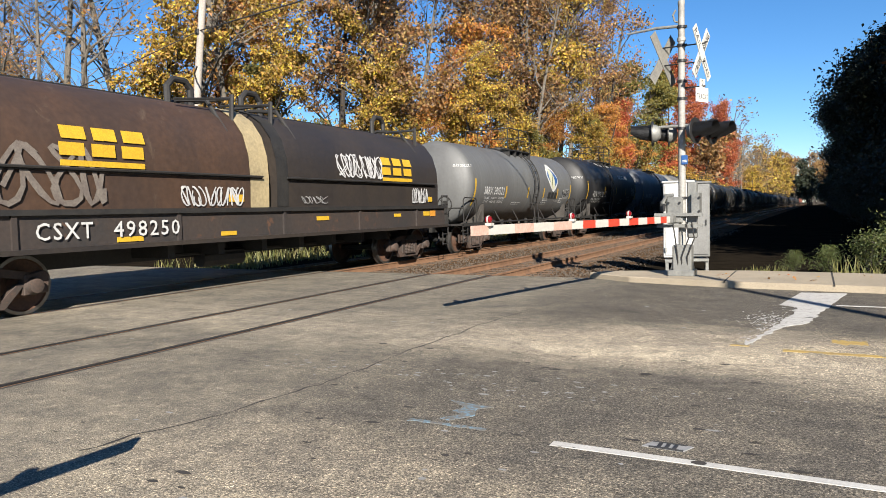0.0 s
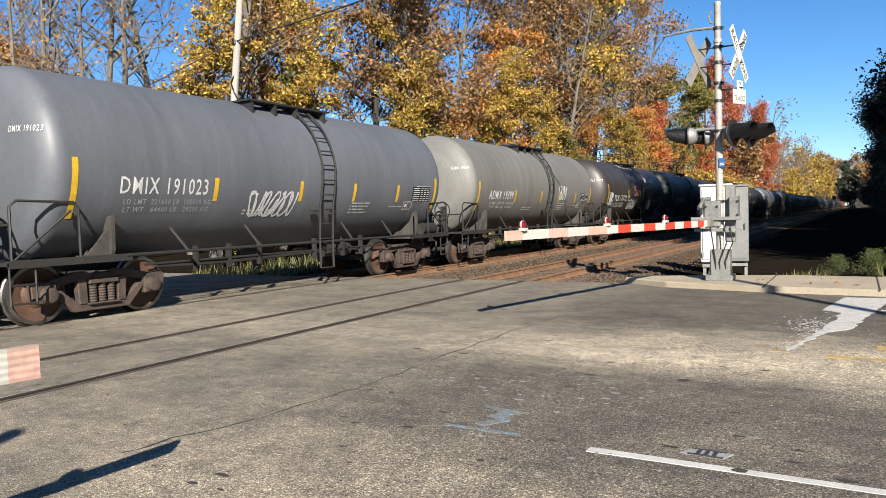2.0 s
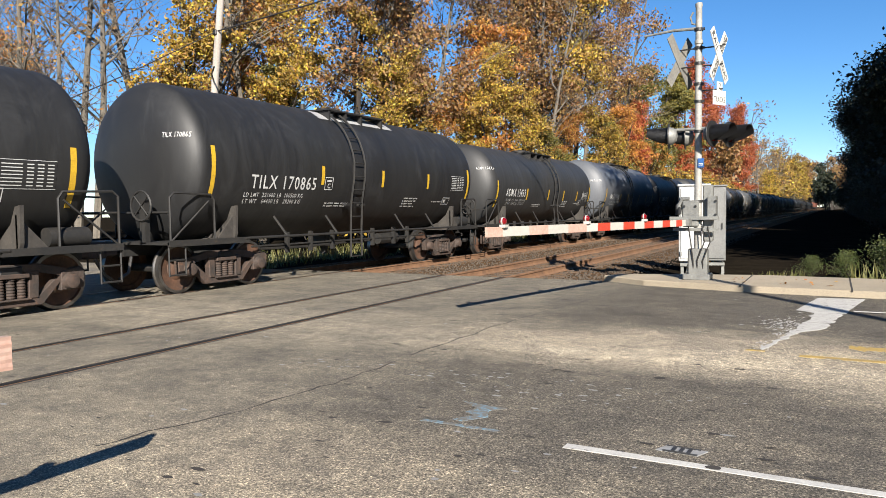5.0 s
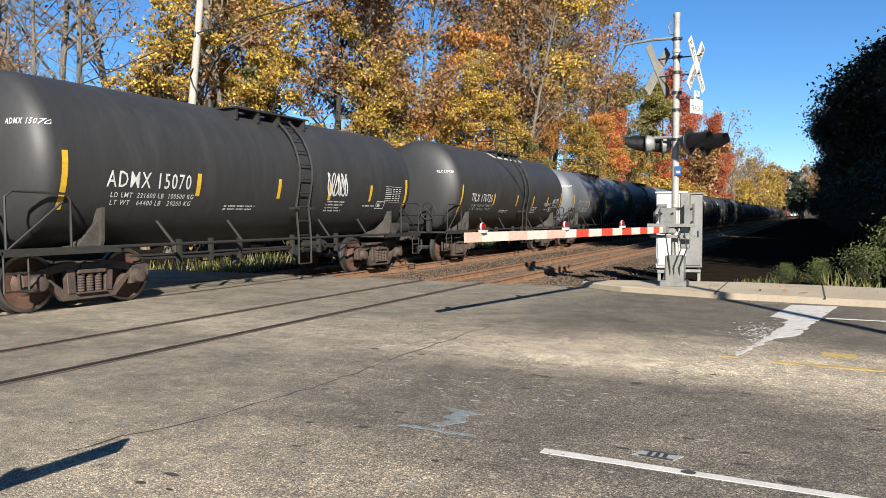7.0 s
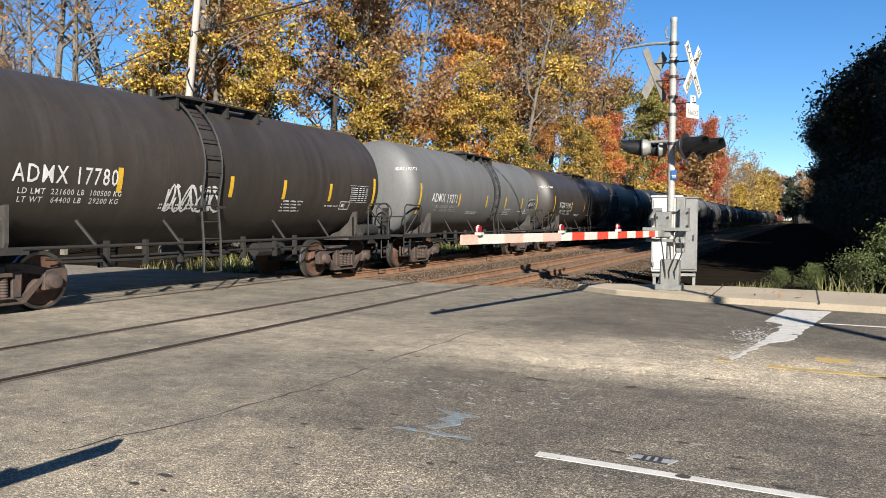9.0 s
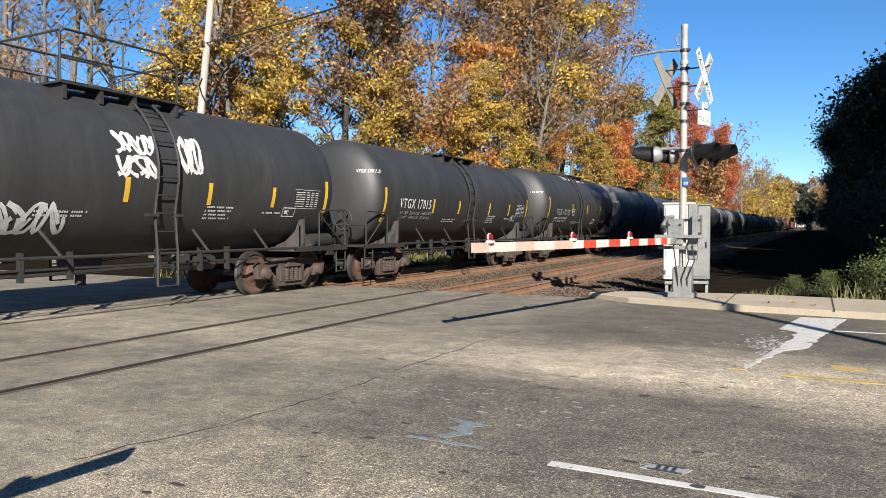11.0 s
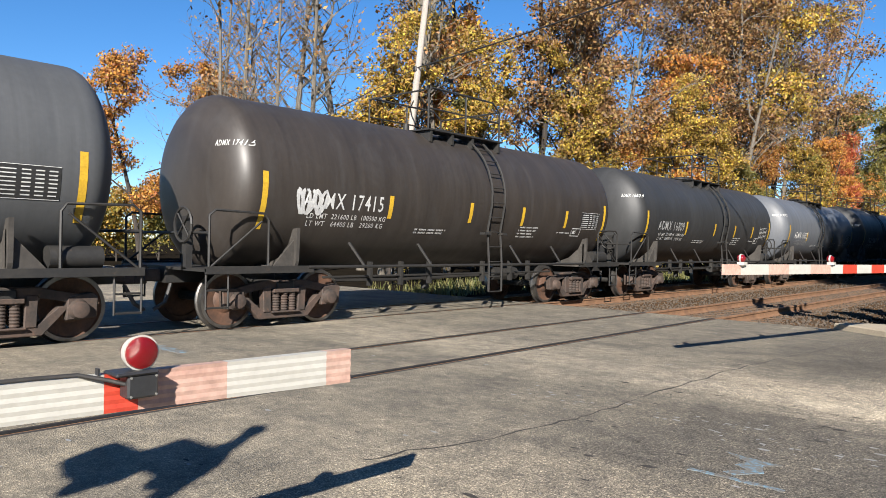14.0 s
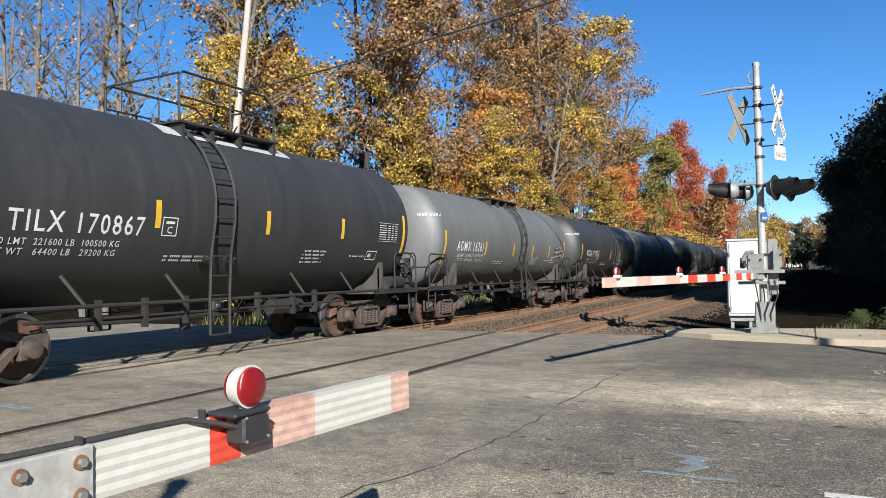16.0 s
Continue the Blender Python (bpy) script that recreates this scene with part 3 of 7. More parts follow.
def scribble(name, y, z, w, h, seed, material, parent, strokes=7, thick=0.022):
    """Sprayed writing that cannot be read: looping ribbons on the tank."""
    rnd = random.Random(seed)
    bm = bmesh.new()
    for s in range(strokes):
        cy = y + w * (s + 0.5) / strokes
        pts = []
        a, ph = rnd.uniform(0.25, 0.55), rnd.uniform(0, 6)
        f1, f2 = rnd.uniform(0.8, 1.6), rnd.uniform(0.9, 2.0)
        for k in range(15):
            t = k / 14
            pts.append((cy + w / strokes * 0.75 * math.sin(ph + f1 * 6.28 * t) * a * 2, z + h * (0.5 + 0.48 * math.cos(ph * 1.7 + f2 * 5.0 * t))))
        prev = None
        for k, (p, q) in enumerate(pts):
            n = pts[min(k + 1, 14)]
            o = pts[max(k - 1, 0)]
            d = Vector((n[0] - o[0], n[1] - o[1]))
            d = d.normalized() if d.length > 1e-6 else Vector((1, 0))
            m = Vector((-d.y, d.x)) * thick * rnd.uniform(0.7, 1.2)
            cur = [bm.verts.new((skin(q + e * m.y, 0.009), p + e * m.x, q + e * m.y)) for e in (-1, 1)]
            if prev:
                bm.faces.new((prev[0], cur[0], cur[1], prev[1]))
            prev = cur
    return tagged(part(name, bm, material, parent, "looping sprayed scrawl"), kind="stuff")


def truck(parent, y):
    """A two-axle truck: bolster, two side frames, spring nests, wheels and axles."""
    bm = bmesh.new()
    box(bm, (-1.10, y - 0.17, 0.56), (1.10, y + 0.17, 0.74))
    box(bm, (-0.3, y - 0.33, 0.70), (0.3, y + 0.33, 0.98))
    t = part("truck", bm, "frame", parent, "rusty cast steel truck", bevel=0.02)
    for s in (1, -1):
        bm = bmesh.new()
        xa, xb = sorted((0.94 * s, 1.06 * s))
        top = [(-1.10, 0.60), (-0.86, 0.66), (-0.42, 0.76), (0.42, 0.76), (0.86, 0.66), (1.10, 0.60), (1.08, 0.50), (0.82, 0.55), (0.40, 0.64), (-0.40, 0.64), (-0.82, 0.55), (-1.08, 0.50)]
        prism(bm, [(y + a, c) for a, c in top], "x", xa, xb)
        low = [(-0.80, 0.50), (-0.66, 0.50), (-0.40, 0.25), (0.40, 0.25), (0.66, 0.50), (0.80, 0.50), (0.47, 0.14), (-0.47, 0.14)]
        prism(bm, [(y + a, c) for a, c in low], "x", xa, xb)
        for e in (-1, 1):
            prism(bm, [(y + e * 0.25, 0.25), (y + e * 0.40, 0.25), (y + e * 0.42, 0.66), (y + e * 0.27, 0.66)], "x", xa + 0.01 * s, xb + 0.02 * s)
            prism(bm, [(y + e * 0.74, 0.32), (y + e * 1.12, 0.34), (y + e * 1.14, 0.62), (y + e * 1.06, 0.68), (y + e * 0.76, 0.62)], "x", xa + 0.02 * s, xb + 0.03 * s)
        box(bm, (xa + 0.02 * s, y - 0.27, 0.235), (xb + 0.07 * s, y + 0.27, 0.265))
        box(bm, (xa + 0.04 * s, y - 0.25, 0.56), (xb + 0.07 * s, y + 0.25, 0.63))
        part("side_frame", bm, "truck", t, "cast side frame with rusty dust", bevel=0.012)
        for a in (-0.155, 0, 0.155):
            bm = bmesh.new()
            turned(bm, [(0.265 + 0.295 * k / 14, 0.068 if k % 2 else 0.054) for k in range(15)], "z", (1.04 * s, y + a, 0), 10)
            part("spring", bm, "truck", t, "", True)
    for a in (-WB / 2, WB / 2):
        for s in (1, -1):
            bm = bmesh.new()
            prof = [(0.62, 0.10), (0.66, 0.14), (0.69, 0.36), (0.665, 0.38), (0.665, WHEEL + 0.028), (0.695, WHEEL + 0.028), (0.71, WHEEL + 0.004), (0.80, WHEEL - 0.004), (0.802, WHEEL - 0.055), (0.765, WHEEL - 0.072), (0.735, 0.21), (0.79, 0.13), (0.80, 0.0)]
            turned(bm, [(h * s, r) for h, r in prof], "x", (0, y + a, WHEEL), 28)
            for f in bm.faces:
                rr = max(math.hypot(v.co.y - y - a, v.co.z - WHEEL) for v in f.verts)
                lo = min(math.hypot(v.co.y - y - a, v.co.z - WHEEL) for v in f.verts)
                f.material_index = 1 if lo > WHEEL - 0.06 else 0
            w = part("wheel", bm, "wheel", t, "rust-brown steel wheel with a bright rim", True)
            w.data.materials.append(M["steel"])
            bm = bmesh.new()
            turned(bm, [(0.9 * s, 0.0), (0.9 * s, 0.14), (1.08 * s, 0.14), (1.12 * s, 0.115), (1.18 * s, 0.11), (1.19 * s, 0.085), (1.19 * s, 0.0)], "x", (0, y + a, WHEEL), 14)
            part("bearing_cap", bm, "truck", t, "round rusty bearing end cap", True)
        bm = bmesh.new()
        tube(bm, [(-0.9, y + a, WHEEL), (0.9, y + a, WHEEL)], 0.08, 8)
        part("axle", bm, "frame", t)
        bm = bmesh.new()
        k = y + a * 0.42
        tube(bm, [(-0.72, k, 0.40), (0.72, k, 0.40)], 0.045, 6)
        box(bm, (-0.80, k - 0.05, 0.30), (-0.66, k + 0.05, 0.62))
        box(bm, (0.66, k - 0.05, 0.30), (0.80, k + 0.05, 0.62))
        part("brake_beam", bm, "frame", t)
    return t


def tank_body():
    """The barrel with dished heads, tight at the knuckle, and low weld beads."""
    bm = bmesh.new()
    prof, n = [(-HALF - DISH, 0.0)], 13
    for k in range(1, n + 1):
        r = math.sin(math.pi / 2 * k / n)
        prof.append((-HALF - DISH * (1 - r ** BLUNT) ** 0.5, R * r))
    mid = [(y, R) for y in (-HALF, -HALF + 0.06, -2.6, 0.0, 2.6, HALF - 0.06, HALF)]
    prof = prof + mid[1:-1] + [(-p, r) for p, r in prof[::-1]]
    turned(bm, prof, "y", (0, SHIFT, ZC), 64)
    return bm


def tank_car(LY, marks, zr):
    """LY: the ladder's place; marks: the short reflectors' places; zr: the reflectors' height."""
    car = thing("tank_car", "black steel tank car with yellow reflectors, rolling on rails", "tank car", group="tank cars of the train")
    part("tank", tank_body(), "black", car, "", True)
    # saddles, sill, platforms
    for e in (-1, 1):
        bm = bmesh.new()
        y = e * TRUCK
        for s in (1, -1):
            out = [(0.35, 0.98), (1.36, 0.98), (1.40, 1.08), (1.42, 1.62), (1.30, 1.60), (1.18, 1.35), (0.9, 1.12), (0.5, 0.99)]
            prism(bm, [(s * a, b) for a, b in out], "y", y - 0.03, y + 0.03)
            tri = [(y - e * 0.03, 1.0), (y - e * 0.03, 1.48), (y + e * 0.42, 1.0)]
            prism(bm, tri, "x", *((1.30, 1.34) if s > 0 else (-1.34, -1.30)))
        box(bm, (-1.40, y - 0.16, 0.90), (1.40, y + 0.16, 0.995))
        part("saddle", bm, "saddle", car, "steel saddle bracket under the tank")
        bm = bmesh.new()
        yo = e * 6.05
        box(bm, (-0.28, min(y * 0.72, yo), 0.72), (0.28, max(y * 0.72, yo), 0.98))
        box(bm, (-1.42, min(e * 5.0, e * 6.0), 0.93), (1.42, max(e * 5.0, e * 6.0), 0.975))
        box(bm, (-1.44, min(e * 4.1, e * 6.0), 0.90), (-1.38, max(e * 4.1, e * 6.0), 1.01))
        box(bm, (1.38, min(e * 4.1, e * 6.0), 0.90), (1.44, max(e * 4.1, e * 6.0), 1.01))
        part("end_platform", bm, "frame", car)
        bm = bmesh.new()
        box(bm, (-0.13, min(yo, e * 6.3), 0.74), (0.13, max(yo, e * 6.3), 0.93))
        box(bm, (-0.17, min(e * 6.25, e * 6.46), 0.70), (0.10, max(e * 6.25, e * 6.46), 0.99))
        part("coupler", bm, "truck", car, "rusty knuckle coupler", bevel=0.02)
        bm = bmesh.new()
        for x in (1.40, -1.40):
            tube(bm, [(x, e * 4.95, 0.98), (x, e * 4.95, 1.72), (x, e * 5.02, 1.82), (x, e * 5.85, 1.84), (x, e * 5.95, 1.76), (x, e * 5.95, 0.98)], 0.021, 6)
            tube(bm, [(x, e * 5.95, 0.98), (x * 0.98, e * 5.05, 1.70)], 0.018, 5)
        tube(bm, [(1.40, e * 5.97, 1.5), (-1.40, e * 5.97, 1.5)], 0.02, 6)
        part("end_handrail", bm, "frame", car, "bent black pipe handrail", True)
        for x in (1.38, -1.38):
            bm = bmesh.new()
            for yy in (e * 5.62, e * 5.98):
                tube(bm, [(x, yy, 0.95), (x, yy, 0.38)], 0.017, 5)
            for z in (0.40, 0.66):
                tube(bm, [(x, e * 5.62, z), (x, e * 5.98, z)], 0.017, 5)
            part("sill_step", bm, "frame", car, "", True)
        bm = bmesh.new()
        tube(bm, [(0.55, e * 6.1, 0.72), (0.62, e * 6.22, 0.45), (0.58, e * 6.38, 0.35)], 0.03, 6)
        part("air_hose", bm, "rubber", car, "", True)
        truck(car, y)
    # side pipe and its struts
    for s in (1, -1):
        bm = bmesh.new()
        tube(bm, [(1.43 * s, -4.2, 0.985), (1.43 * s, 4.2, 0.985)], 0.028, 8)
        for y in (-3.1, -1.4, 1.5, 3.1):
            a = [(1.30 * s, y - 0.16, 1.40), (1.42 * s, y + 0.10, 1.0)]
            tube(bm, a, 0.03, 5)
        part("side_rail", bm, "frame", car, "long black pipe rail along the tank's foot", True)
    # ladder on the near and far side
    for s in (1, -1):
        bm = bmesh.new()
        rungs = []
        arc = [(1.47, 0.42), (1.47, 1.0), (R - 0.02, 1.7), (math.sqrt((R + 0.09) ** 2 - (2.25 - ZC) ** 2), 2.25)]
        arc += [((R + 0.10) * math.cos(a), ZC + (R + 0.10) * math.sin(a)) for a in (radians(k) for k in (6, 14, 24, 34, 44, 54, 62, 70))]
        for y in (LY - 0.215, LY + 0.215):
            tube(bm, [(s * x, y, z) for x, z in arc], 0.026, 6)
        n = 0.0
        for (xa, za), (xb, zb) in zip(arc, arc[1:]):
            d = math.hypot(xb - xa, zb - za)
            while n < d:
                f = n / d
                x, z = xa + (xb - xa) * f, za + (zb - za) * f
                if s > 0:
                    rungs.append((x, LY, z))
                else:
                    tube(bm, [(s * x, LY - 0.215, z), (s * x, LY + 0.215, z)], 0.014, 5)
                n += 0.315
            n -= d
        box(bm, (min(1.36 * s, 1.5 * s), LY - 0.40, 1.62), (max(1.36 * s, 1.5 * s), LY - 0.19, 1.67))
        box(bm, (min(1.36 * s, 1.5 * s), LY + 0.19, 1.62), (max(1.36 * s, 1.5 * s), LY + 0.34, 1.67))
        ladder = part("ladder", bm, "frame", car, "black steel ladder curved over the tank", True)
        rung_mesh = None
        for at in rungs:
            if rung_mesh is None:
                bm = bmesh.new()
                tube(bm, [(0, -0.215, 0), (0, 0.215, 0)], 0.014, 6)
                rung = part("rung", bm, "frame", ladder)
                rung_mesh = rung.data
            else:
                rung = new("rung", rung_mesh)
                rung.parent = ladder
            rung.location = at
    # crown platform, rails, manway
    top = ZC + R
    bm = bmesh.new()
    for y in (-0.95, -0.3, 0.35, 1.25):
        box(bm, (-0.95, y + SHIFT - 0.03, top - 0.32), (0.95, y + SHIFT + 0.03, top - 0.09))
    for x in (-0.98, -0.78, 0.60, 0.80):
        box(bm, (x, SHIFT - 1.05, top - 0.09), (x + 0.17, SHIFT + 1.35, top - 0.055))
    box(bm, (-0.95, SHIFT - 1.05, top - 0.09), (0.95, SHIFT - 0.85, top - 0.055))
    part("crown_platform", bm, "frame", car, "black grated walkway on the tank's crown")
    bm = bmesh.new()
    turned(bm, [(-0.25, 0.32), (0.06, 0.32), (0.06, 0.36), (0.10, 0.36), (0.14, 0.22), (0.15, 0.0)], "z", (0, SHIFT + 0.15, ZC + R), 18)
    turned(bm, [(-0.2, 0.09), (0.15, 0.09), (0.15, 0.0)], "z", (0.1, SHIFT + 0.8, ZC + R), 10)
    turned(bm, [(-0.2, 0.07), (0.20, 0.07), (0.20, 0.0)], "z", (-0.2, SHIFT - 0.55, ZC + R), 10)
    part("manway", bm, "frame", car, "round manway dome with valves", True)
    # reflectors
    for y, z0, z1, w in [(-5.12, zr - 0.47, zr + 0.43, 0.10), (5.12, zr - 0.47, zr + 0.43, 0.10)] + [(m, zr - 0.20, zr + 0.21, 0.10) for m in marks]:
        bm = bmesh.new()
        patch(bm, y + SHIFT - w / 2, y + SHIFT + w / 2, z0, z1)
        part("reflector", bm, "stripe", car, "yellow reflective strip")
    # test panel and small stencils
    bm = bmesh.new()
    patch(bm, SHIFT + 4.02, SHIFT + 4.86, zr - 0.2, zr + 0.21, 0.005)
    part("test_panel", bm, "panel", car, "black stencil panel")
    bm = bmesh.new()
    for k in range(7):
        z = zr - 0.16 + 0.05 * k
        patch(bm, SHIFT + 4.06, SHIFT + 4.36, z, z + 0.014, 0.009, 1)
        for j in range(3):
            patch(bm, SHIFT + 4.42 + 0.15 * j, SHIFT + 4.52 + 0.15 * j, z, z + 0.016, 0.009, 1)
    for z in (zr - 0.2, zr + 0.205):
        patch(bm, SHIFT + 4.02, SHIFT + 4.86, z - 0.004, z + 0.004, 0.009, 1)
    tagged(part("stencil_table", bm, "letter", car, "white stencilled data table"), kind="stuff")
    bm = bmesh.new()
    for y0, w, z in ((1.55, 0.75, 1.80), (1.55, 0.7, 1.73), (1.55, 0.6, 1.66), (1.55, 0.7, 1.59), (3.1, 0.6, 1.72), (-1.7, 0.9, 1.66), (-1.7, 0.85, 1.60)):
        n = int(w / 0.040)
        for k in range(n):
            if (k * 7 + int(z * 100)) % 6:
                patch(bm, SHIFT + y0 + k * 0.040, SHIFT + y0 + k * 0.040 + 0.027, z, z + 0.032, 0.008, 1)
    tagged(part("stencil", bm, "letter", car, "small worn white stencil lines"), kind="stuff")
    bm = bmesh.new()
    for y0, y1, z0, z1 in ((3.72, 4.12, 1.66, 1.68), (3.72, 4.12, 1.84, 1.86), (3.72, 3.735, 1.66, 1.86), (4.105, 4.12, 1.66, 1.86), (3.91, 3.92, 1.66, 1.86), (3.78, 3.88, 1.72, 1.80)):
        patch(bm, SHIFT + y0, SHIFT + y1, z0, z1, 0.008, 1)
    part("stencil_box", bm, "letter", car)
    # under the tank
    bm = bmesh.new()
    for x in (0.35, -0.35):
        tube(bm, [(x, -3.9, 0.70), (x, -1.2, 0.66), (x, 1.0, 0.70), (x, 3.9, 0.70)], 0.03, 6)
    tube(bm, [(0.9, -3.5, 0.78), (0.9, 3.5, 0.78)], 0.022, 6)
    box(bm, (-0.25, -0.25, 0.62), (0.25, 0.25, 0.98))
    tube(bm, [(0.0, 0.0, 0.62), (0.0, 0.0, 0.42)], 0.09, 8)
    for y in (-2.4, -1.6, -0.8, 0.9, 1.9, 2.6):
        box(bm, (0.84, y - 0.03, 0.60), (0.94, y + 0.03, 1.05))
    tube(bm, [(0.55, 1.6, 0.74), (0.55, 2.5, 0.74)], 0.15, 10)
    tube(bm, [(0.5, 2.6, 0.72), (0.3, 3.8, 0.62)], 0.03, 5)
    part("brake_rigging", bm, "frame", car, "pipes, rods and brake cylinder under the tank", True)
    bm = bmesh.new()
    tube(bm, [(1.22, TRUCK + 0.45, 1.14), (1.22, TRUCK + 1.1, 1.14)], 0.15, 12)
    part("air_reservoir", bm, "frame", car, "grey round air reservoir", True)
    return car


def brake_wheel(car):
    bm = bmesh.new()
    tube(bm, [(0.75 + 0.26 * math.cos(a), -6.02, 1.62 + 0.26 * math.sin(a)) for a in (2 * math.pi * k / 18 for k in range(19))], 0.022, 5)
    for k in range(4):
        a = math.pi / 4 + math.pi / 2 * k
        tube(bm, [(0.75, -6.02, 1.62), (0.75 + 0.25 * math.cos(a), -6.02, 1.62 + 0.25 * math.sin(a))], 0.015, 5)
    box(bm, (0.68, -6.0, 0.95), (0.82, -5.9, 1.75))
    return part("brake_wheel", bm, "frame", car, "spoked hand brake wheel", True)


def crown_rail(car, y0, y1):
    top = ZC + R
    bm = bmesh.new()
    for x in (0.9, -0.9):
        tube(bm, [(x, y0, top - 0.09), (x, y0, top + 0.70), (x, y0 + 0.08, top + 0.78), (x, y1 - 0.25, top + 0.78), (x, y1, top + 0.60), (x, y1, top - 0.09)], 0.022, 6)
        tube(bm, [(x, y0, top + 0.36), (x, y1, top + 0.36)], 0.018, 5)
        tube(bm, [(x, (y0 + y1) / 2, top - 0.09), (x, (y0 + y1) / 2, top + 0.78)], 0.02, 5)
    tube(bm, [(-0.9, y0, top + 0.74), (0.9, y0, top + 0.74)], 0.02, 5)
    tube(bm, [(-0.9, y1, top + 0.60), (0.9, y1, top + 0.60)], 0.02, 5)
    return part("crown_railing", bm, "frame", car, "black pipe railing round the crown platform", True)

# ---- the train ----
SPEED = 20.36
BIG = tank_car(0.63, (-2.45, -0.2, 1.6, 3.35), 2.05)
OTHER = tank_car(-0.62, (-1.95, 0.43, 2.68), 2.28)
FIFTH = tank_car(-0.36, (-2.37, -0.86, 1.65, 3.45), 2.05)
FOURTH = tank_car(0.75, (-1.85, 0.35, 2.8), 2.28)
LARGE = (BIG, OTHER, FOURTH, FIFTH)
tank_size(False)
BASE = tank_car(0.63, (-2.45, -0.2, 1.6, 3.35), 2.05)
THIRD = tank_car(-0.56, (-2.60, -0.05, 1.55, 3.22), 2.05)
TAGGED = tank_car(0.10, (-2.45, -1.1, 1.05, 2.82), 2.05)
MID = tank_car(0.10, (-2.45, -0.75, 1.6, 3.35), 2.05)
for b in (BIG, BASE, OTHER, THIRD, FIFTH, FOURTH, TAGGED, MID):
    brake_wheel(b)
SECOND = {2, 5, 6, 8, 19, 25, 29, 33, 38}
KIND = {k: OTHER for k in SECOND}
KIND.update({7: THIRD, 10: FIFTH, 14: THIRD, 24: THIRD, 5: FOURTH, 6: FOURTH, 13: TAGGED, 18: MID, 3: BIG, 4: BIG, 12: BIG, 20: BIG})

# paint, reporting mark, crown rail, extras
CARS = [
    ("grey", "SRRX 200222", 1, "leaf"), ("black", "TILX 170752", 1, "wordmark"), ("bluegrey", "DMIX 191023", 0, "scrawl"),
    ("olive", "ADMX 19399", 0, "scrawl2"), ("brown", "TILX 170772", 1, "wordmark scrawl pink"), ("black", "TILX 170833", 1, "ghost"),
    ("black", "VTGX 17235", 0, "scrawl2"), ("black", "TILX 170865", 0, ""), ("charcoal", "ADMX 15433", 0, ""),
    ("bluegrey", "DMIX 191296", 0, ""), ("charcoal", "ADMX 15070", 0, "scrawl2"), ("charcoal", "TILX 170726", 1, "syrup"),
    ("bluegrey", "VTGX 17307", 1, "tag"), ("brown", "ADMX 17780", 0, "scrawl"), ("grey", "ADMX 19271", 0, ""),
    ("brown", "VTGX 17190", 0, ""), ("charcoal", "ADMX 14074", 1, "scrawl_high"), ("charcoal", "VTGX 17015", 0, ""),
    ("charcoal", "TILX 170787", 0, ""), ("grey", "VTGX 190065", 0, ""), ("slate", "ADMX 16392", 1, ""),
    ("brown", "ADMX 17415", 1, "scrawl3"), ("charcoal", "ADMX 16809", 1, ""), ("bluegrey", "ADMX 15802", 1, ""),
    ("charcoal", "TILX 170867", 1, ""), ("grey", "ADMX 16261", 0, ""), ("charcoal", "VTGX 17102", 0, ""),
]
WORDS = {"grey": "grey", "bluegrey": "blue-grey", "olive": "weathered olive-grey", "brown": "dirty brown-black", "black": "black", "charcoal": "charcoal", "slate": "slate-grey"}
FILL = ["grey", "charcoal", "black", "brown", "olive", "charcoal", "black"]
START = {1: 21.66, 2: 34.51, 3: 47.25, 4: 60.1, 5: 72.96, 6: 85.84, 7: 98.5, 8: 111.4, 9: 124.1, 10: 136.96, 11: 149.73, 12: 163.47,
         13: 176.1, 14: 189.0, 15: 201.8, 16: 214.5, 17: 227.2, 18: 240.0, 19: 252.7, 20: 265.5, 21: 278.3, 22: 291.2, 23: 303.9, 24: 316.75, 25: 329.5, 26: 342.1}
TRAIN = []


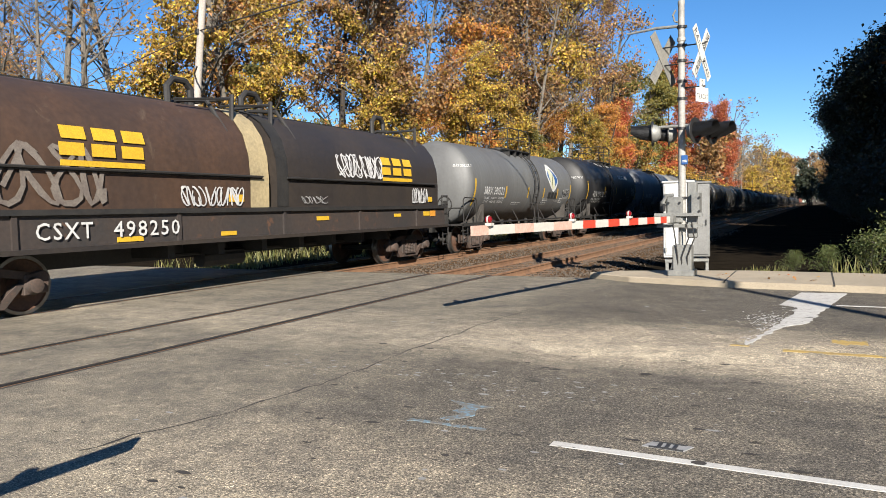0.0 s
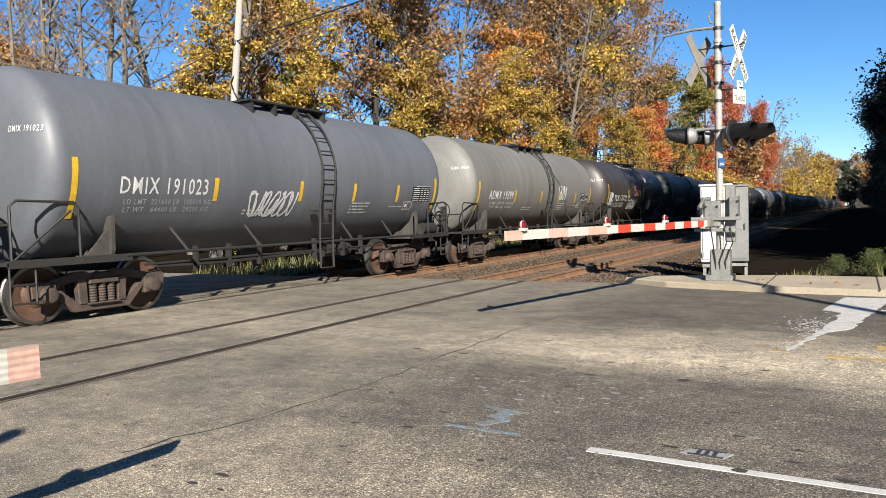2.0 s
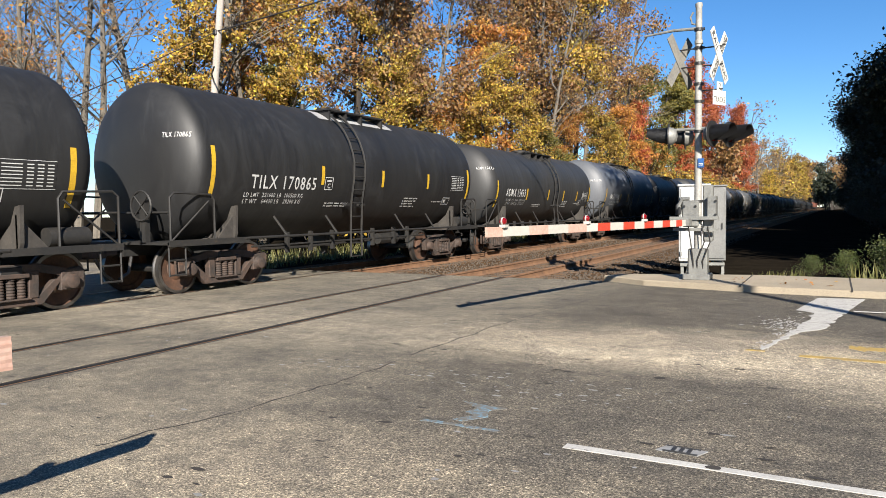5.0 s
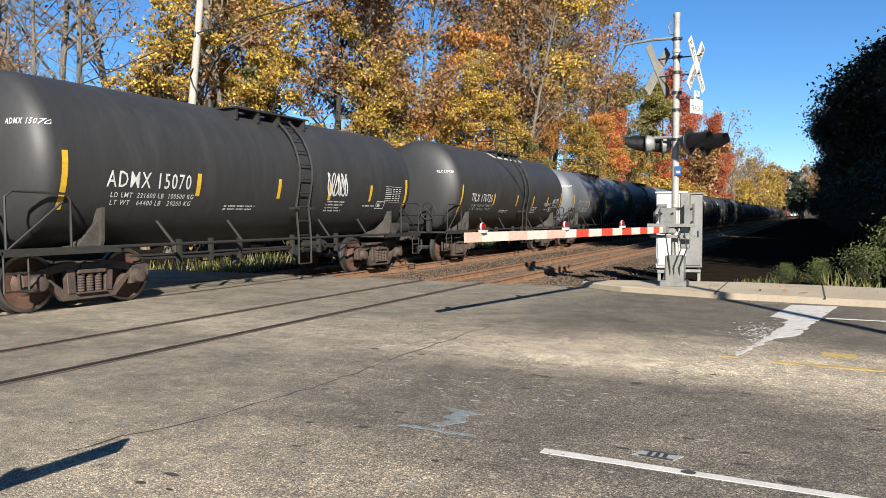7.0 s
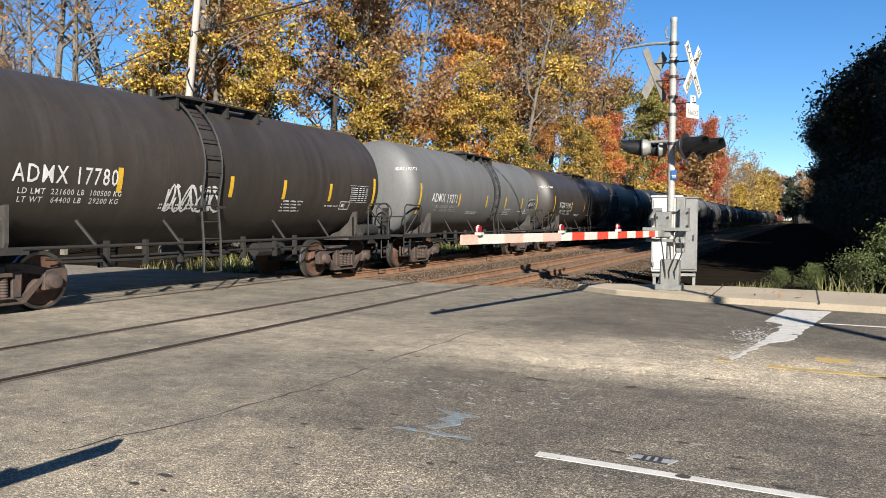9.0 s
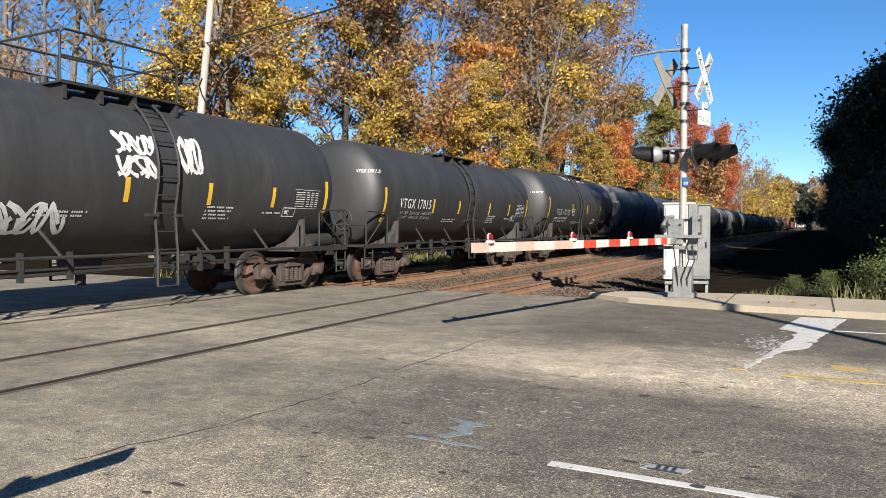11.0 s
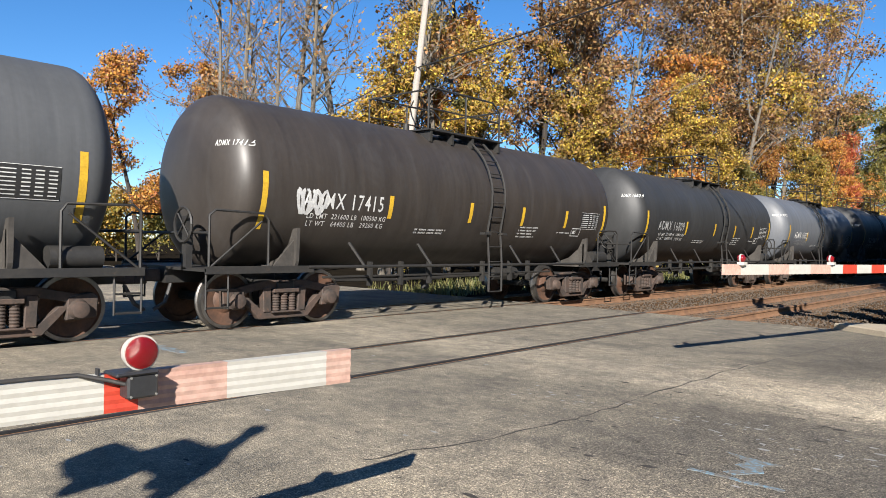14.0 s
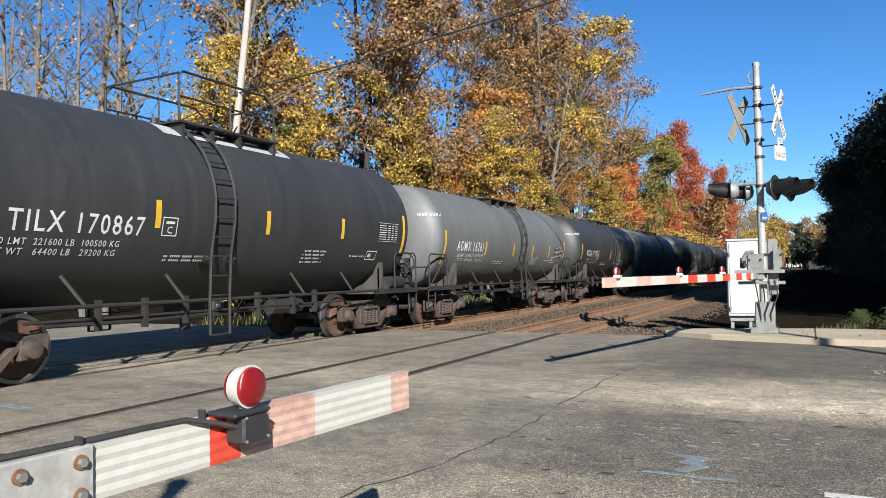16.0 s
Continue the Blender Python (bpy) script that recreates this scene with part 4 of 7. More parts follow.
def dress(car, paint, mark, rail, extra, k):
    for o in car.children:
        if o.name.startswith("tank"):
            o.material_slots[0].link = "OBJECT"
            o.material_slots[0].material = M[paint]
    dull = paint in ("charcoal", "olive") and k % 2 == 0
    if mark:
        second = k in SECOND
        w0 = letters(mark, 0.38)[2]
        y0, wide, ink = (-4.06, 1.97, "letter") if second else (-4.3, 1.74, "letter")
        ink = "letter_dull" if k in (13, 19, 23) else ink
        for name, text in zip(("reporting_mark", "reporting_number"), mark.split()):
            w = letters(text, 0.38)[2]
            lettered(name, text, y0 + (0 if name == "reporting_mark" else (w0 - w) * wide / w0), 1.96, 0.38, ink, car, w * wide / w0)
        for j, (text, z, w) in enumerate((("LD LMT  221600 LB  100500 KG", 1.79, 1.75), ("LT WT   64400 LB   29200 KG", 1.665, 1.7))):
            tagged(lettered("weight_line", text, -4.2 + 0.02 * j, z, 0.12, "letter_dull" if k % 3 == 0 else "letter", car, w), kind="stuff")
        pts, faces, w = letters(mark, 0.13)
        raw("end_mark", [(0.85 + u * 0.5 / w, -HALF - DISH * max(0.0, 1 - (min(1.0, math.hypot(0.85 + u * 0.5 / w, 2.85 + v - ZC) / R)) ** BLUNT) ** 0.5 + SHIFT - 0.012, 2.85 + v) for u, v in pts], faces, "letter", car)
        if second:
            bm = bmesh.new()
            for y0, y1, z0, z1 in ((-1.78, -1.50, 1.97, 1.985), (-1.78, -1.50, 2.235, 2.25), (-1.78, -1.765, 1.97, 2.25), (-1.515, -1.50, 1.97, 2.25), (-1.72, -1.56, 2.15, 2.19)):
                patch(bm, y0, y1, z0, z1, 0.008, 1)
            part("plate_box", bm, "letter", car, "small white outlined box")
            lettered("plate_letter", "C", -1.69, 2.01, 0.15, "letter", car)
    if rail or (k > 27 and k % 2 == 0):
        crown_rail(car, SHIFT - 1.0, SHIFT + 1.3)
    if k in SECOND or k == 12:
        bm = bmesh.new()
        patch(bm, SHIFT - 1.35, SHIFT + 1.75, ZC + R - 0.32, ZC + R - 0.12, 0.006, 5)
        part("dome_patch", bm, "lightpatch", car, "pale bare patch round the dome")
    if "wordmark" in extra or "ghost" in extra:
        bm = bmesh.new()
        y = SHIFT + 1.35
        for n, w in enumerate((0.19, 0.2, 0.17, 0.17, 0.10, 0.22, 0.10, 0.18, 0.19, 0.17, 0.17)):
            patch(bm, y, y + w * 0.42, 2.98, 3.20, 0.008, 2)
            if n % 2 == 0:
                patch(bm, y, y + w * 0.85, 3.165, 3.20, 0.0085, 1)
            else:
                patch(bm, y + w * 0.5, y + w * 0.85, 2.98, 3.09, 0.0085, 1)
            y += w + 0.03
        part("wordmark", bm, "letter" if "wordmark" in extra else "panel", car, "row of white block shapes")
    if "leaf" in extra:
        def blob(outline, lift):
            """A flat shape laid on the tank's side, as a fan round its middle."""
            cy, cz = sum(p[0] for p in outline) / len(outline), sum(p[1] for p in outline) / len(outline)
            bm = bmesh.new()
            mid = bm.verts.new((skin(cz, lift), cy, cz))
            rings = []
            for f in (0.2, 0.4, 0.6, 0.8, 1.0):
                at = [(cy + (p - cy) * f, cz + (q - cz) * f) for p, q in outline]
                rings.append([bm.verts.new((skin(q, lift), p, q)) for p, q in at])
            n = len(outline)
            for i in range(n):
                bm.faces.new((mid, rings[0][i], rings[0][(i + 1) % n]))
                for a, b in zip(rings, rings[1:]):
                    bm.faces.new((a[i], b[i], b[(i + 1) % n], a[(i + 1) % n]))
            return bm
        cy, cz = SHIFT + 2.72, 2.72
        angle = [6.2832 * i / 28 for i in range(28)]
        power = lambda v: math.copysign(abs(v) ** 1.45, v)
        shape = lambda w, h, dy=0.0: [(cy + dy + w * power(math.cos(q)), cz + h * power(math.sin(q)) - 0.12 * w * power(math.cos(q))) for q in angle]
        part("emblem", blob(shape(0.66, 0.60), 0.007), "letter", car, "white and blue rounded diamond emblem with a leaf")
        part("emblem_field", blob(shape(0.58, 0.40, 0.03), 0.010), "blue_sign", car, "blue field")
        part("emblem_leaf", blob([(cy - 0.06 + 0.30 * math.cos(q) - 0.07 * math.sin(q), cz - 0.05 + 0.44 * math.sin(q)) for q in angle], 0.013), "leaf_cream", car, "pale cream leaf shape")
        part("emblem_vein", blob([(cy - 0.06 + 0.030 * math.cos(q) + 0.16 * math.sin(q), cz - 0.14 + 0.28 * math.sin(q)) for q in angle], 0.016), "green", car, "green vein")
        bm = bmesh.new()
        for j in range(3):
            patch(bm, SHIFT + 2.16 + 0.40 * j, SHIFT + 2.48 + 0.40 * j, 1.84, 2.10, 0.008, 2)
        part("emblem_word", bm, "panel", car)
    if "syrup" in extra or k in (2, 5, 6):
        lettered("contents_mark", "CORN SYRUP", SHIFT + 3.02, 1.90, 0.15, "letter", car, 0.8)
    if "scrawl" in extra.split():
        scribble("graffiti", SHIFT - 1.6, 1.55, 1.3, 0.5, k, "graffiti", car, 7)
    if "scrawl_high" in extra:
        for dy, z, w, h, n in ((-0.40, 2.66, 0.75, 0.34, 5), (-0.36, 2.28, 0.70, 0.34, 4), (0.92, 2.40, 0.46, 0.66, 4), (-3.1, 1.34, 1.9, 0.46, 9)):
            scribble("graffiti", SHIFT + dy, z, w, h, k + int(10 * h + n), "graffiti", car, n, 0.034)
    if "tag" in extra:
        lettered("graffiti", "WIGR/", SHIFT + 1.22, 1.80, 0.44, "graffiti", car, 1.05)
    if "scrawl2" in extra:
        scribble("graffiti", SHIFT + 1.5, 1.95, 0.8, 0.55, k + 50, "graffiti", car, 6)
    if "scrawl3" in extra:
        scribble("graffiti", SHIFT - 4.5, 1.85, 0.55, 0.4, k + 70, "graffiti", car, 5, 0.03)
    if "pink" in extra:
        scribble("graffiti", SHIFT - 0.9, 2.2, 0.9, 0.55, k + 90, "graffiti_pink", car, 6)
        scribble("graffiti", SHIFT + 0.7, 2.0, 0.5, 0.75, k + 91, "graffiti", car, 5)
        scribble("graffiti", SHIFT + 1.7, 1.55, 1.2, 0.5, k + 92, "graffiti", car, 6)
        scribble("graffiti", SHIFT - 5.0, 1.75, 0.6, 0.6, k + 93, "graffiti", car, 5, 0.03)


started = []
for k in range(1, 42):
    y = START.get(k, 342.1 + 12.8 * (k - 26)) + WB / 2 + TRUCK
    own = KIND.get(k, BASE)
    car = copy_thing(own, pose(TRACKS[1], y, 0)) if own in started else own
    started.append(own)
    TRAIN.append((car, y))
for k, (car, y) in enumerate(TRAIN, 1):
    paint, mark, rail_on, extra = CARS[k - 1] if k <= len(CARS) else (FILL[k % 7], "", k % 3 == 0, "")
    tank_size(KIND.get(k, BASE) in LARGE)
    dress(car, paint, mark, rail_on, extra, k)
    car["label"] = f"{WORDS[paint]} steel tank car with yellow reflectors rolling on the track" if "scrawl" not in extra and "tag" not in extra else f"{WORDS[paint]} steel tank car with sprayed graffiti rolling on the track"


def hopper_car():
    car = thing("hopper_car", "rust-red ribbed hopper car far down the train", "freight car", group="hopper cars of the train")
    bm = bmesh.new()
    prism(bm, [(-5.6, 1.9), (-4.2, 1.0), (4.2, 1.0), (5.6, 1.9), (5.6, 3.9), (-5.6, 3.9)], "x", -1.5, 1.5)
    part("body", bm, "hopper_red", car)
    bm = bmesh.new()
    for j in range(9):
        for s in (1, -1):
            box(bm, (s * 1.53 - 0.05, -5.2 + 1.3 * j - 0.06, 1.2), (s * 1.53 + 0.05, -5.2 + 1.3 * j + 0.06, 3.9))
    part("rib", bm, "hopper_red", car)
    bm = bmesh.new()
    box(bm, (-1.55, -6.2, 0.85), (1.55, 6.2, 1.05))
    part("sill", bm, "frame", car)
    for e in (-1, 1):
        truck(car, e * TRUCK)
    return car


HOP = hopper_car()
for j in range(9):
    y = 342.1 + 12.8 * (16 + j) + 5.29 + 1.0
    TRAIN.append((HOP if j == 0 else copy_thing(HOP, pose(TRACKS[1], y, 0)), y))


def coil_car():
    """A covered coil car: long side sill, two arched hoods with lifting brackets."""
    car = thing("coil_car", "brown covered coil car with two arched hoods and graffiti", "freight car")

    def arch(y0, y1, mat, name):
        bm = bmesh.new()
        sec = [(1.46, 1.55), (1.48, 2.15), (1.45, 2.60), (1.32, 3.02), (1.07, 3.35), (0.72, 3.57), (0.36, 3.66), (0, 3.69)]
        sec = sec + [(-a, b) for a, b in sec[-2::-1]]
        rows = []
        n = 8
        for i in range(n + 1):
            yy = y0 + (y1 - y0) * i / n
            rows.append([bm.verts.new((a, yy, b)) for a, b in sec])
        for a, b in zip(rows, rows[1:]):
            for j in range(len(sec) - 1):
                bm.faces.new((a[j], a[j + 1], b[j + 1], b[j]))
        bm.faces.new(rows[0])
        bm.faces.new(rows[-1][::-1])
        hood = part("hood", bm, mat, car, name, True)
        bm = bmesh.new()
        for yy in (y0 + 0.9, y1 - 0.9):
            for s in (1, -1):
                tube(bm, [(s * 1.25, yy, 3.05), (s * 0.75, yy, 3.72), (0, yy, 3.80)], 0.045, 6)
            tube(bm, [(0.0, yy - 0.3, 3.6), (0.0, yy - 0.3, 4.05), (0, yy - 0.15, 4.2), (0, yy + 0.15, 4.2), (0, yy + 0.3, 4.05), (0, yy + 0.3, 3.6)], 0.07, 8)
        box(bm, (-0.42, y0 + 0.4, 3.62), (-0.30, y1 - 0.4, 3.82))
        for yy in (y0 + 0.35, y1 - 0.55):
            tube(bm, [(1.05, yy, 3.30), (1.0, yy + 0.08, 3.86)], 0.05, 6)
            tube(bm, [(1.0, yy + 0.08, 3.80), (-1.0, yy + 0.08, 3.80)], 0.035, 6)
            tube(bm, [(1.0, yy + 0.08, 3.78), (0.9, yy - 1.3, 3.62)], 0.025, 5)
        part("lifting_bracket", bm, "frame", hood, "black bent steel lifting brackets", True)
        bm = bmesh.new()
        for s in (1, -1):
            box(bm, (s * 1.49 - 0.03, y0 + 0.25, 2.16), (s * 1.49 + 0.03, y1 - 0.25, 2.215))
            tube(bm, [(s * 1.55, y0 + 0.25, 2.20), (s * 1.55, y1 - 0.25, 2.20)], 0.022, 5)
        part("hood_rail", bm, "frame", hood, "", True)
        return hood

    a = arch(-9.3, -1.2, "hood_brown", "rust-brown faded hood")
    b = arch(-0.95, 6.15, "hood_dark", "dark weathered hood with graffiti")
    bm = bmesh.new()
    sec = [(1.475, 1.56), (1.495, 2.15), (1.465, 2.61), (1.335, 3.03), (1.085, 3.365), (0.73, 3.587), (0.37, 3.677), (0, 3.707)]
    rows = [[bm.verts.new((x, yy, z)) for x, z in sec] for yy in (-1.75, -1.21)]
    for j in range(len(sec) - 1):
        bm.faces.new((rows[0][j], rows[0][j + 1], rows[1][j + 1], rows[1][j]))
    part("cream_band", bm, "hood_cream", a, "cream painted end band", True)
    bm = bmesh.new()
    box(bm, (-1.50, -9.6, 1.02), (1.50, 6.5, 1.50))
    for y in (-6.5, -3.6, -0.8, 2.0, 4.8):
        for s in (1, -1):
            box(bm, (s * 1.51 - 0.03, y - 0.04, 1.02), (s * 1.51 + 0.03, y + 0.04, 1.5))
    part("side_sill", bm, "sill_brown", car, "brown riveted side sill")
    for z0, z1, w, m, lab in ((1.50, 1.585, 1.57, "frame", "dark top flange"), (0.945, 1.02, 1.60, "hood_dark", "dusty bottom flange")):
        bm = bmesh.new()
        box(bm, (-w, -9.65, z0), (w, 6.55, z1))
        part("sill_flange", bm, m, car, lab)
    bm = bmesh.new()
    sec2 = [(x * 1.015 + 0.012, z * 1.004 + 0.012) for x, z in [(1.46, 1.58), (1.48, 2.15), (1.45, 2.60), (1.32, 3.02), (1.07, 3.35), (0.72, 3.57), (0.36, 3.66), (0, 3.69)]]
    sec2 = sec2 + [(-x, z) for x, z in sec2[-2::-1]]
    rows = [[bm.verts.new((x, yy, z)) for x, z in sec2] for yy in (-0.98, -0.62)]
    for j in range(len(sec2) - 1):
        bm.faces.new((rows[0][j], rows[0][j + 1], rows[1][j + 1], rows[1][j]))
    part("end_frame", bm, "frame", b, "black arched end frame", True)
    bm = bmesh.new()
    box(bm, (-0.35, -10.2, 0.62), (0.35, 7.0, 0.98))
    part("underframe", bm, "frame", car)
    for y in (-3.6, -2.4, -1.2, 0, 1.2, 2.4, 3.6):
        bm = bmesh.new()
        box(bm, (-1.3, y - 0.08, 0.70), (1.3, y + 0.08, 0.98))
        part("cross_bearer", bm, "frame", car)
    bm = bmesh.new()
    tube(bm, [(0.8, -3.5, 0.72), (0.8, 3.0, 0.72)], 0.03, 6)
    tube(bm, [(0.7, -2.4, 0.60), (0.7, -1.3, 0.60)], 0.17, 10)
    part("brake_gear", bm, "frame", car, "", True)
    bm = bmesh.new()
    for y in (6.55, 6.9):
        tube(bm, [(1.4, y, 0.40), (1.4, y, 1.9)], 0.02, 5)
    for z in (0.42, 0.72, 1.02, 1.32, 1.62, 1.88):
        tube(bm, [(1.4, 6.55, z), (1.4, 6.9, z)], 0.018, 5)
    box(bm, (-1.45, 6.5, 0.95), (1.45, 7.0, 1.0))
    part("end_ladder", bm, "frame", car, "", True)
    for y in (-6.88, 5.11):
        truck(car, y)

    def flat(name, text, y, z, size, material, width, x=1.507):
        pts, faces, w = letters(text, size)
        raw(name, [(x, y + u * width / w, z + v) for u, v in pts], faces, material, car)

    flat("reporting_mark", "CSXT", -6.22, 1.14, 0.36, "letter", 0.93, 1.545)
    flat("reporting_number", "498250", -4.93, 1.14, 0.36, "letter", 1.32, 1.545)

    def on_side(name, y0, y1, z0, z1, mat, lab="", x=1.512):
        bm = bmesh.new()
        box(bm, (x - 0.008, y0, z0), (x, y1, z1))
        part(name, bm, mat, car, lab)

    for y0, y1, z0, z1, mat in ((-4.85, -4.35, 1.05, 1.13, "stripe"), (-2.6, -2.2, 1.06, 1.14, "stripe"), (0.3, 0.75, 1.28, 1.37, "stripe"), (3.6, 3.95, 1.30, 1.38, "stripe"), (5.6, 5.9, 1.28, 1.44, "orange_mark"), (5.2, 5.55, 1.30, 1.42, "stripe")):
        on_side("marker", y0, y1, z0, z1, mat, "yellow marker plate", 1.515)
    on_side("marker", -2.35, -1.95, 1.70, 1.84, "stripe", "yellow marker plate", 1.50)
    on_side("marker", 5.5, 5.75, 1.70, 1.84, "stripe", "yellow marker plate", 1.50)
    # blocky yellow emblems, one on each hood
    for y in (-5.75, 3.1):
        for j in range(3):
            yy = y + 0.54 * j
            bm = bmesh.new()
            for z0, z1, u, w in ((2.40, 2.60, 0.0, 0.42), (2.66, 2.86, 0.06, 0.42)):
                vs = []
                for z in (z0, z1):
                    x = (1.475 - max(0, (z - 2.55)) * 0.33) + 0.022
                    vs.append([bm.verts.new((x, yy + u, z)), bm.verts.new((x, yy + u + w, z))])
                bm.faces.new((vs[0][0], vs[0][1], vs[1][1], vs[1][0]))
            part("emblem_block", bm, "stripe", car, "worn yellow emblem block")
        on_side("emblem_bar", y, y + 1.5, 2.24, 2.33, "stripe", "", 1.512)
    # sprayed scrawls
    global R, ZC
    r0, z0 = R, ZC
    R, ZC = 4.0, 2.0
    for (y, z, w, h, s, mat, n, th) in ((-3.5, 1.62, 1.5, 0.36, 11, "graffiti", 11, 0.016), (1.2, 2.28, 1.9, 0.58, 12, "graffiti", 8, 0.022), (1.3, 2.32, 1.7, 0.5, 15, "graffiti", 7, 0.014), (4.6, 1.66, 0.9, 0.42, 13, "graffiti", 9, 0.015), (-7.6, 1.65, 2.6, 0.9, 14, "sprayed_dull", 6, 0.045), (-0.2, 1.66, 0.9, 0.16, 16, "letter_dull", 7, 0.008)):
        ob = scribble("graffiti", y, z, w, h, s, mat, car, n, th)
        ob.location.x = 1.505 - 4.0
    R, ZC = r0, z0
    return car


COIL = coil_car()
TRAIN.append((COIL, 6.99 + WB / 2 + 5.1))

# ---- crossing: far mast, gate arms, cabinets, kerb ----
MAST = Vector((4.10, 14.45, 0.12))


def stripes(arm, y0, d, cuts, x0, x1, zs, mats):
    """Coloured sections of a gate arm, end to end along y; cuts are distances from the tip."""
    for a, b, m in zip(cuts, cuts[1:], mats):
        bm = bmesh.new()
        (za, zb), (zc, zd) = zs(a), zs(b)
        va = [bm.verts.new(p) for p in ((x0(a), y0 + d * a, za), (x1(a), y0 + d * a, za), (x1(a), y0 + d * a, zb), (x0(a), y0 + d * a, zb))]
        vb = [bm.verts.new(p) for p in ((x0(b), y0 + d * b, zc), (x1(b), y0 + d * b, zc), (x1(b), y0 + d * b, zd), (x0(b), y0 + d * b, zd))]
        bm.faces.new(va)
        bm.faces.new(vb[::-1])
        for k in range(4):
            bm.faces.new((va[k], vb[k], vb[(k + 1) % 4], va[(k + 1) % 4]))
        part("stripe", bm, m, arm, {"arm_white": "white reflective section", "arm_red": "red reflective section"}.get(m, "sun-faded red section"))


def far_gate():
    arm = thing("gate_arm", "lowered red and white striped gate arm with small red lamps", "gate arm", group="gate arms")
    n = 12
    mats = ["arm_pale", "arm_white", "arm_pale", "arm_white", "arm_pale", "arm_white", "arm_red", "arm_white", "arm_red", "arm_white", "arm_red", "arm_white", "arm_red", "arm_white", "arm_red", "arm_white"]
    cuts = [0, 0.30, 0.86, 1.30, 1.80, 2.30, 2.62, 3.0, 3.42, 3.8, 4.15, 4.5, 4.85, 5.15, 5.42, 5.68, 5.9]
    ytip, xt, xb = 8.12, 2.72, 3.98
    fx = lambda a: xt + (xb - xt) * a / 6.0
    stripes(arm, ytip, 1.0, cuts, lambda a: fx(a) - 0.02, lambda a: fx(a) + 0.02, lambda a: (1.13 - 0.01 * a / 6, 1.25 - 0.015 * a / 6), mats)
    for y, x in ((8.43, 2.80), (10.45, 3.21), (12.3, 3.60)):
        bm = bmesh.new()
        box(bm, (x - 0.03, y - 0.05, 1.24), (x + 0.05, y + 0.05, 1.275))
        turned(bm, [(-0.012, 0.0), (-0.012, 0.050), (0.008, 0.052), (0.008, 0.0)], "x", (x, y, 1.315), 16)
        lamp = part("gate_lamp", bm, "arm_white", arm, "small round lamp housing", True)
        bm = bmesh.new()
        turned(bm, [(0.008, 0.046), (0.028, 0.040), (0.040, 0.024), (0.044, 0.0)], "x", (x, y, 1.315), 16)
        turned(bm, [(-0.012, 0.046), (-0.032, 0.040), (-0.044, 0.024), (-0.048, 0.0)], "x", (x, y, 1.315), 16)
        part("lens", bm, "lens", lamp, "red lens", True)
    bm = bmesh.new()
    box(bm, (3.86, 13.95, 1.12), (4.02, 14.45, 1.25))
    part("arm_root", bm, "galv", arm, "galvanised bracket at the arm's root")
    return arm


far_gate()


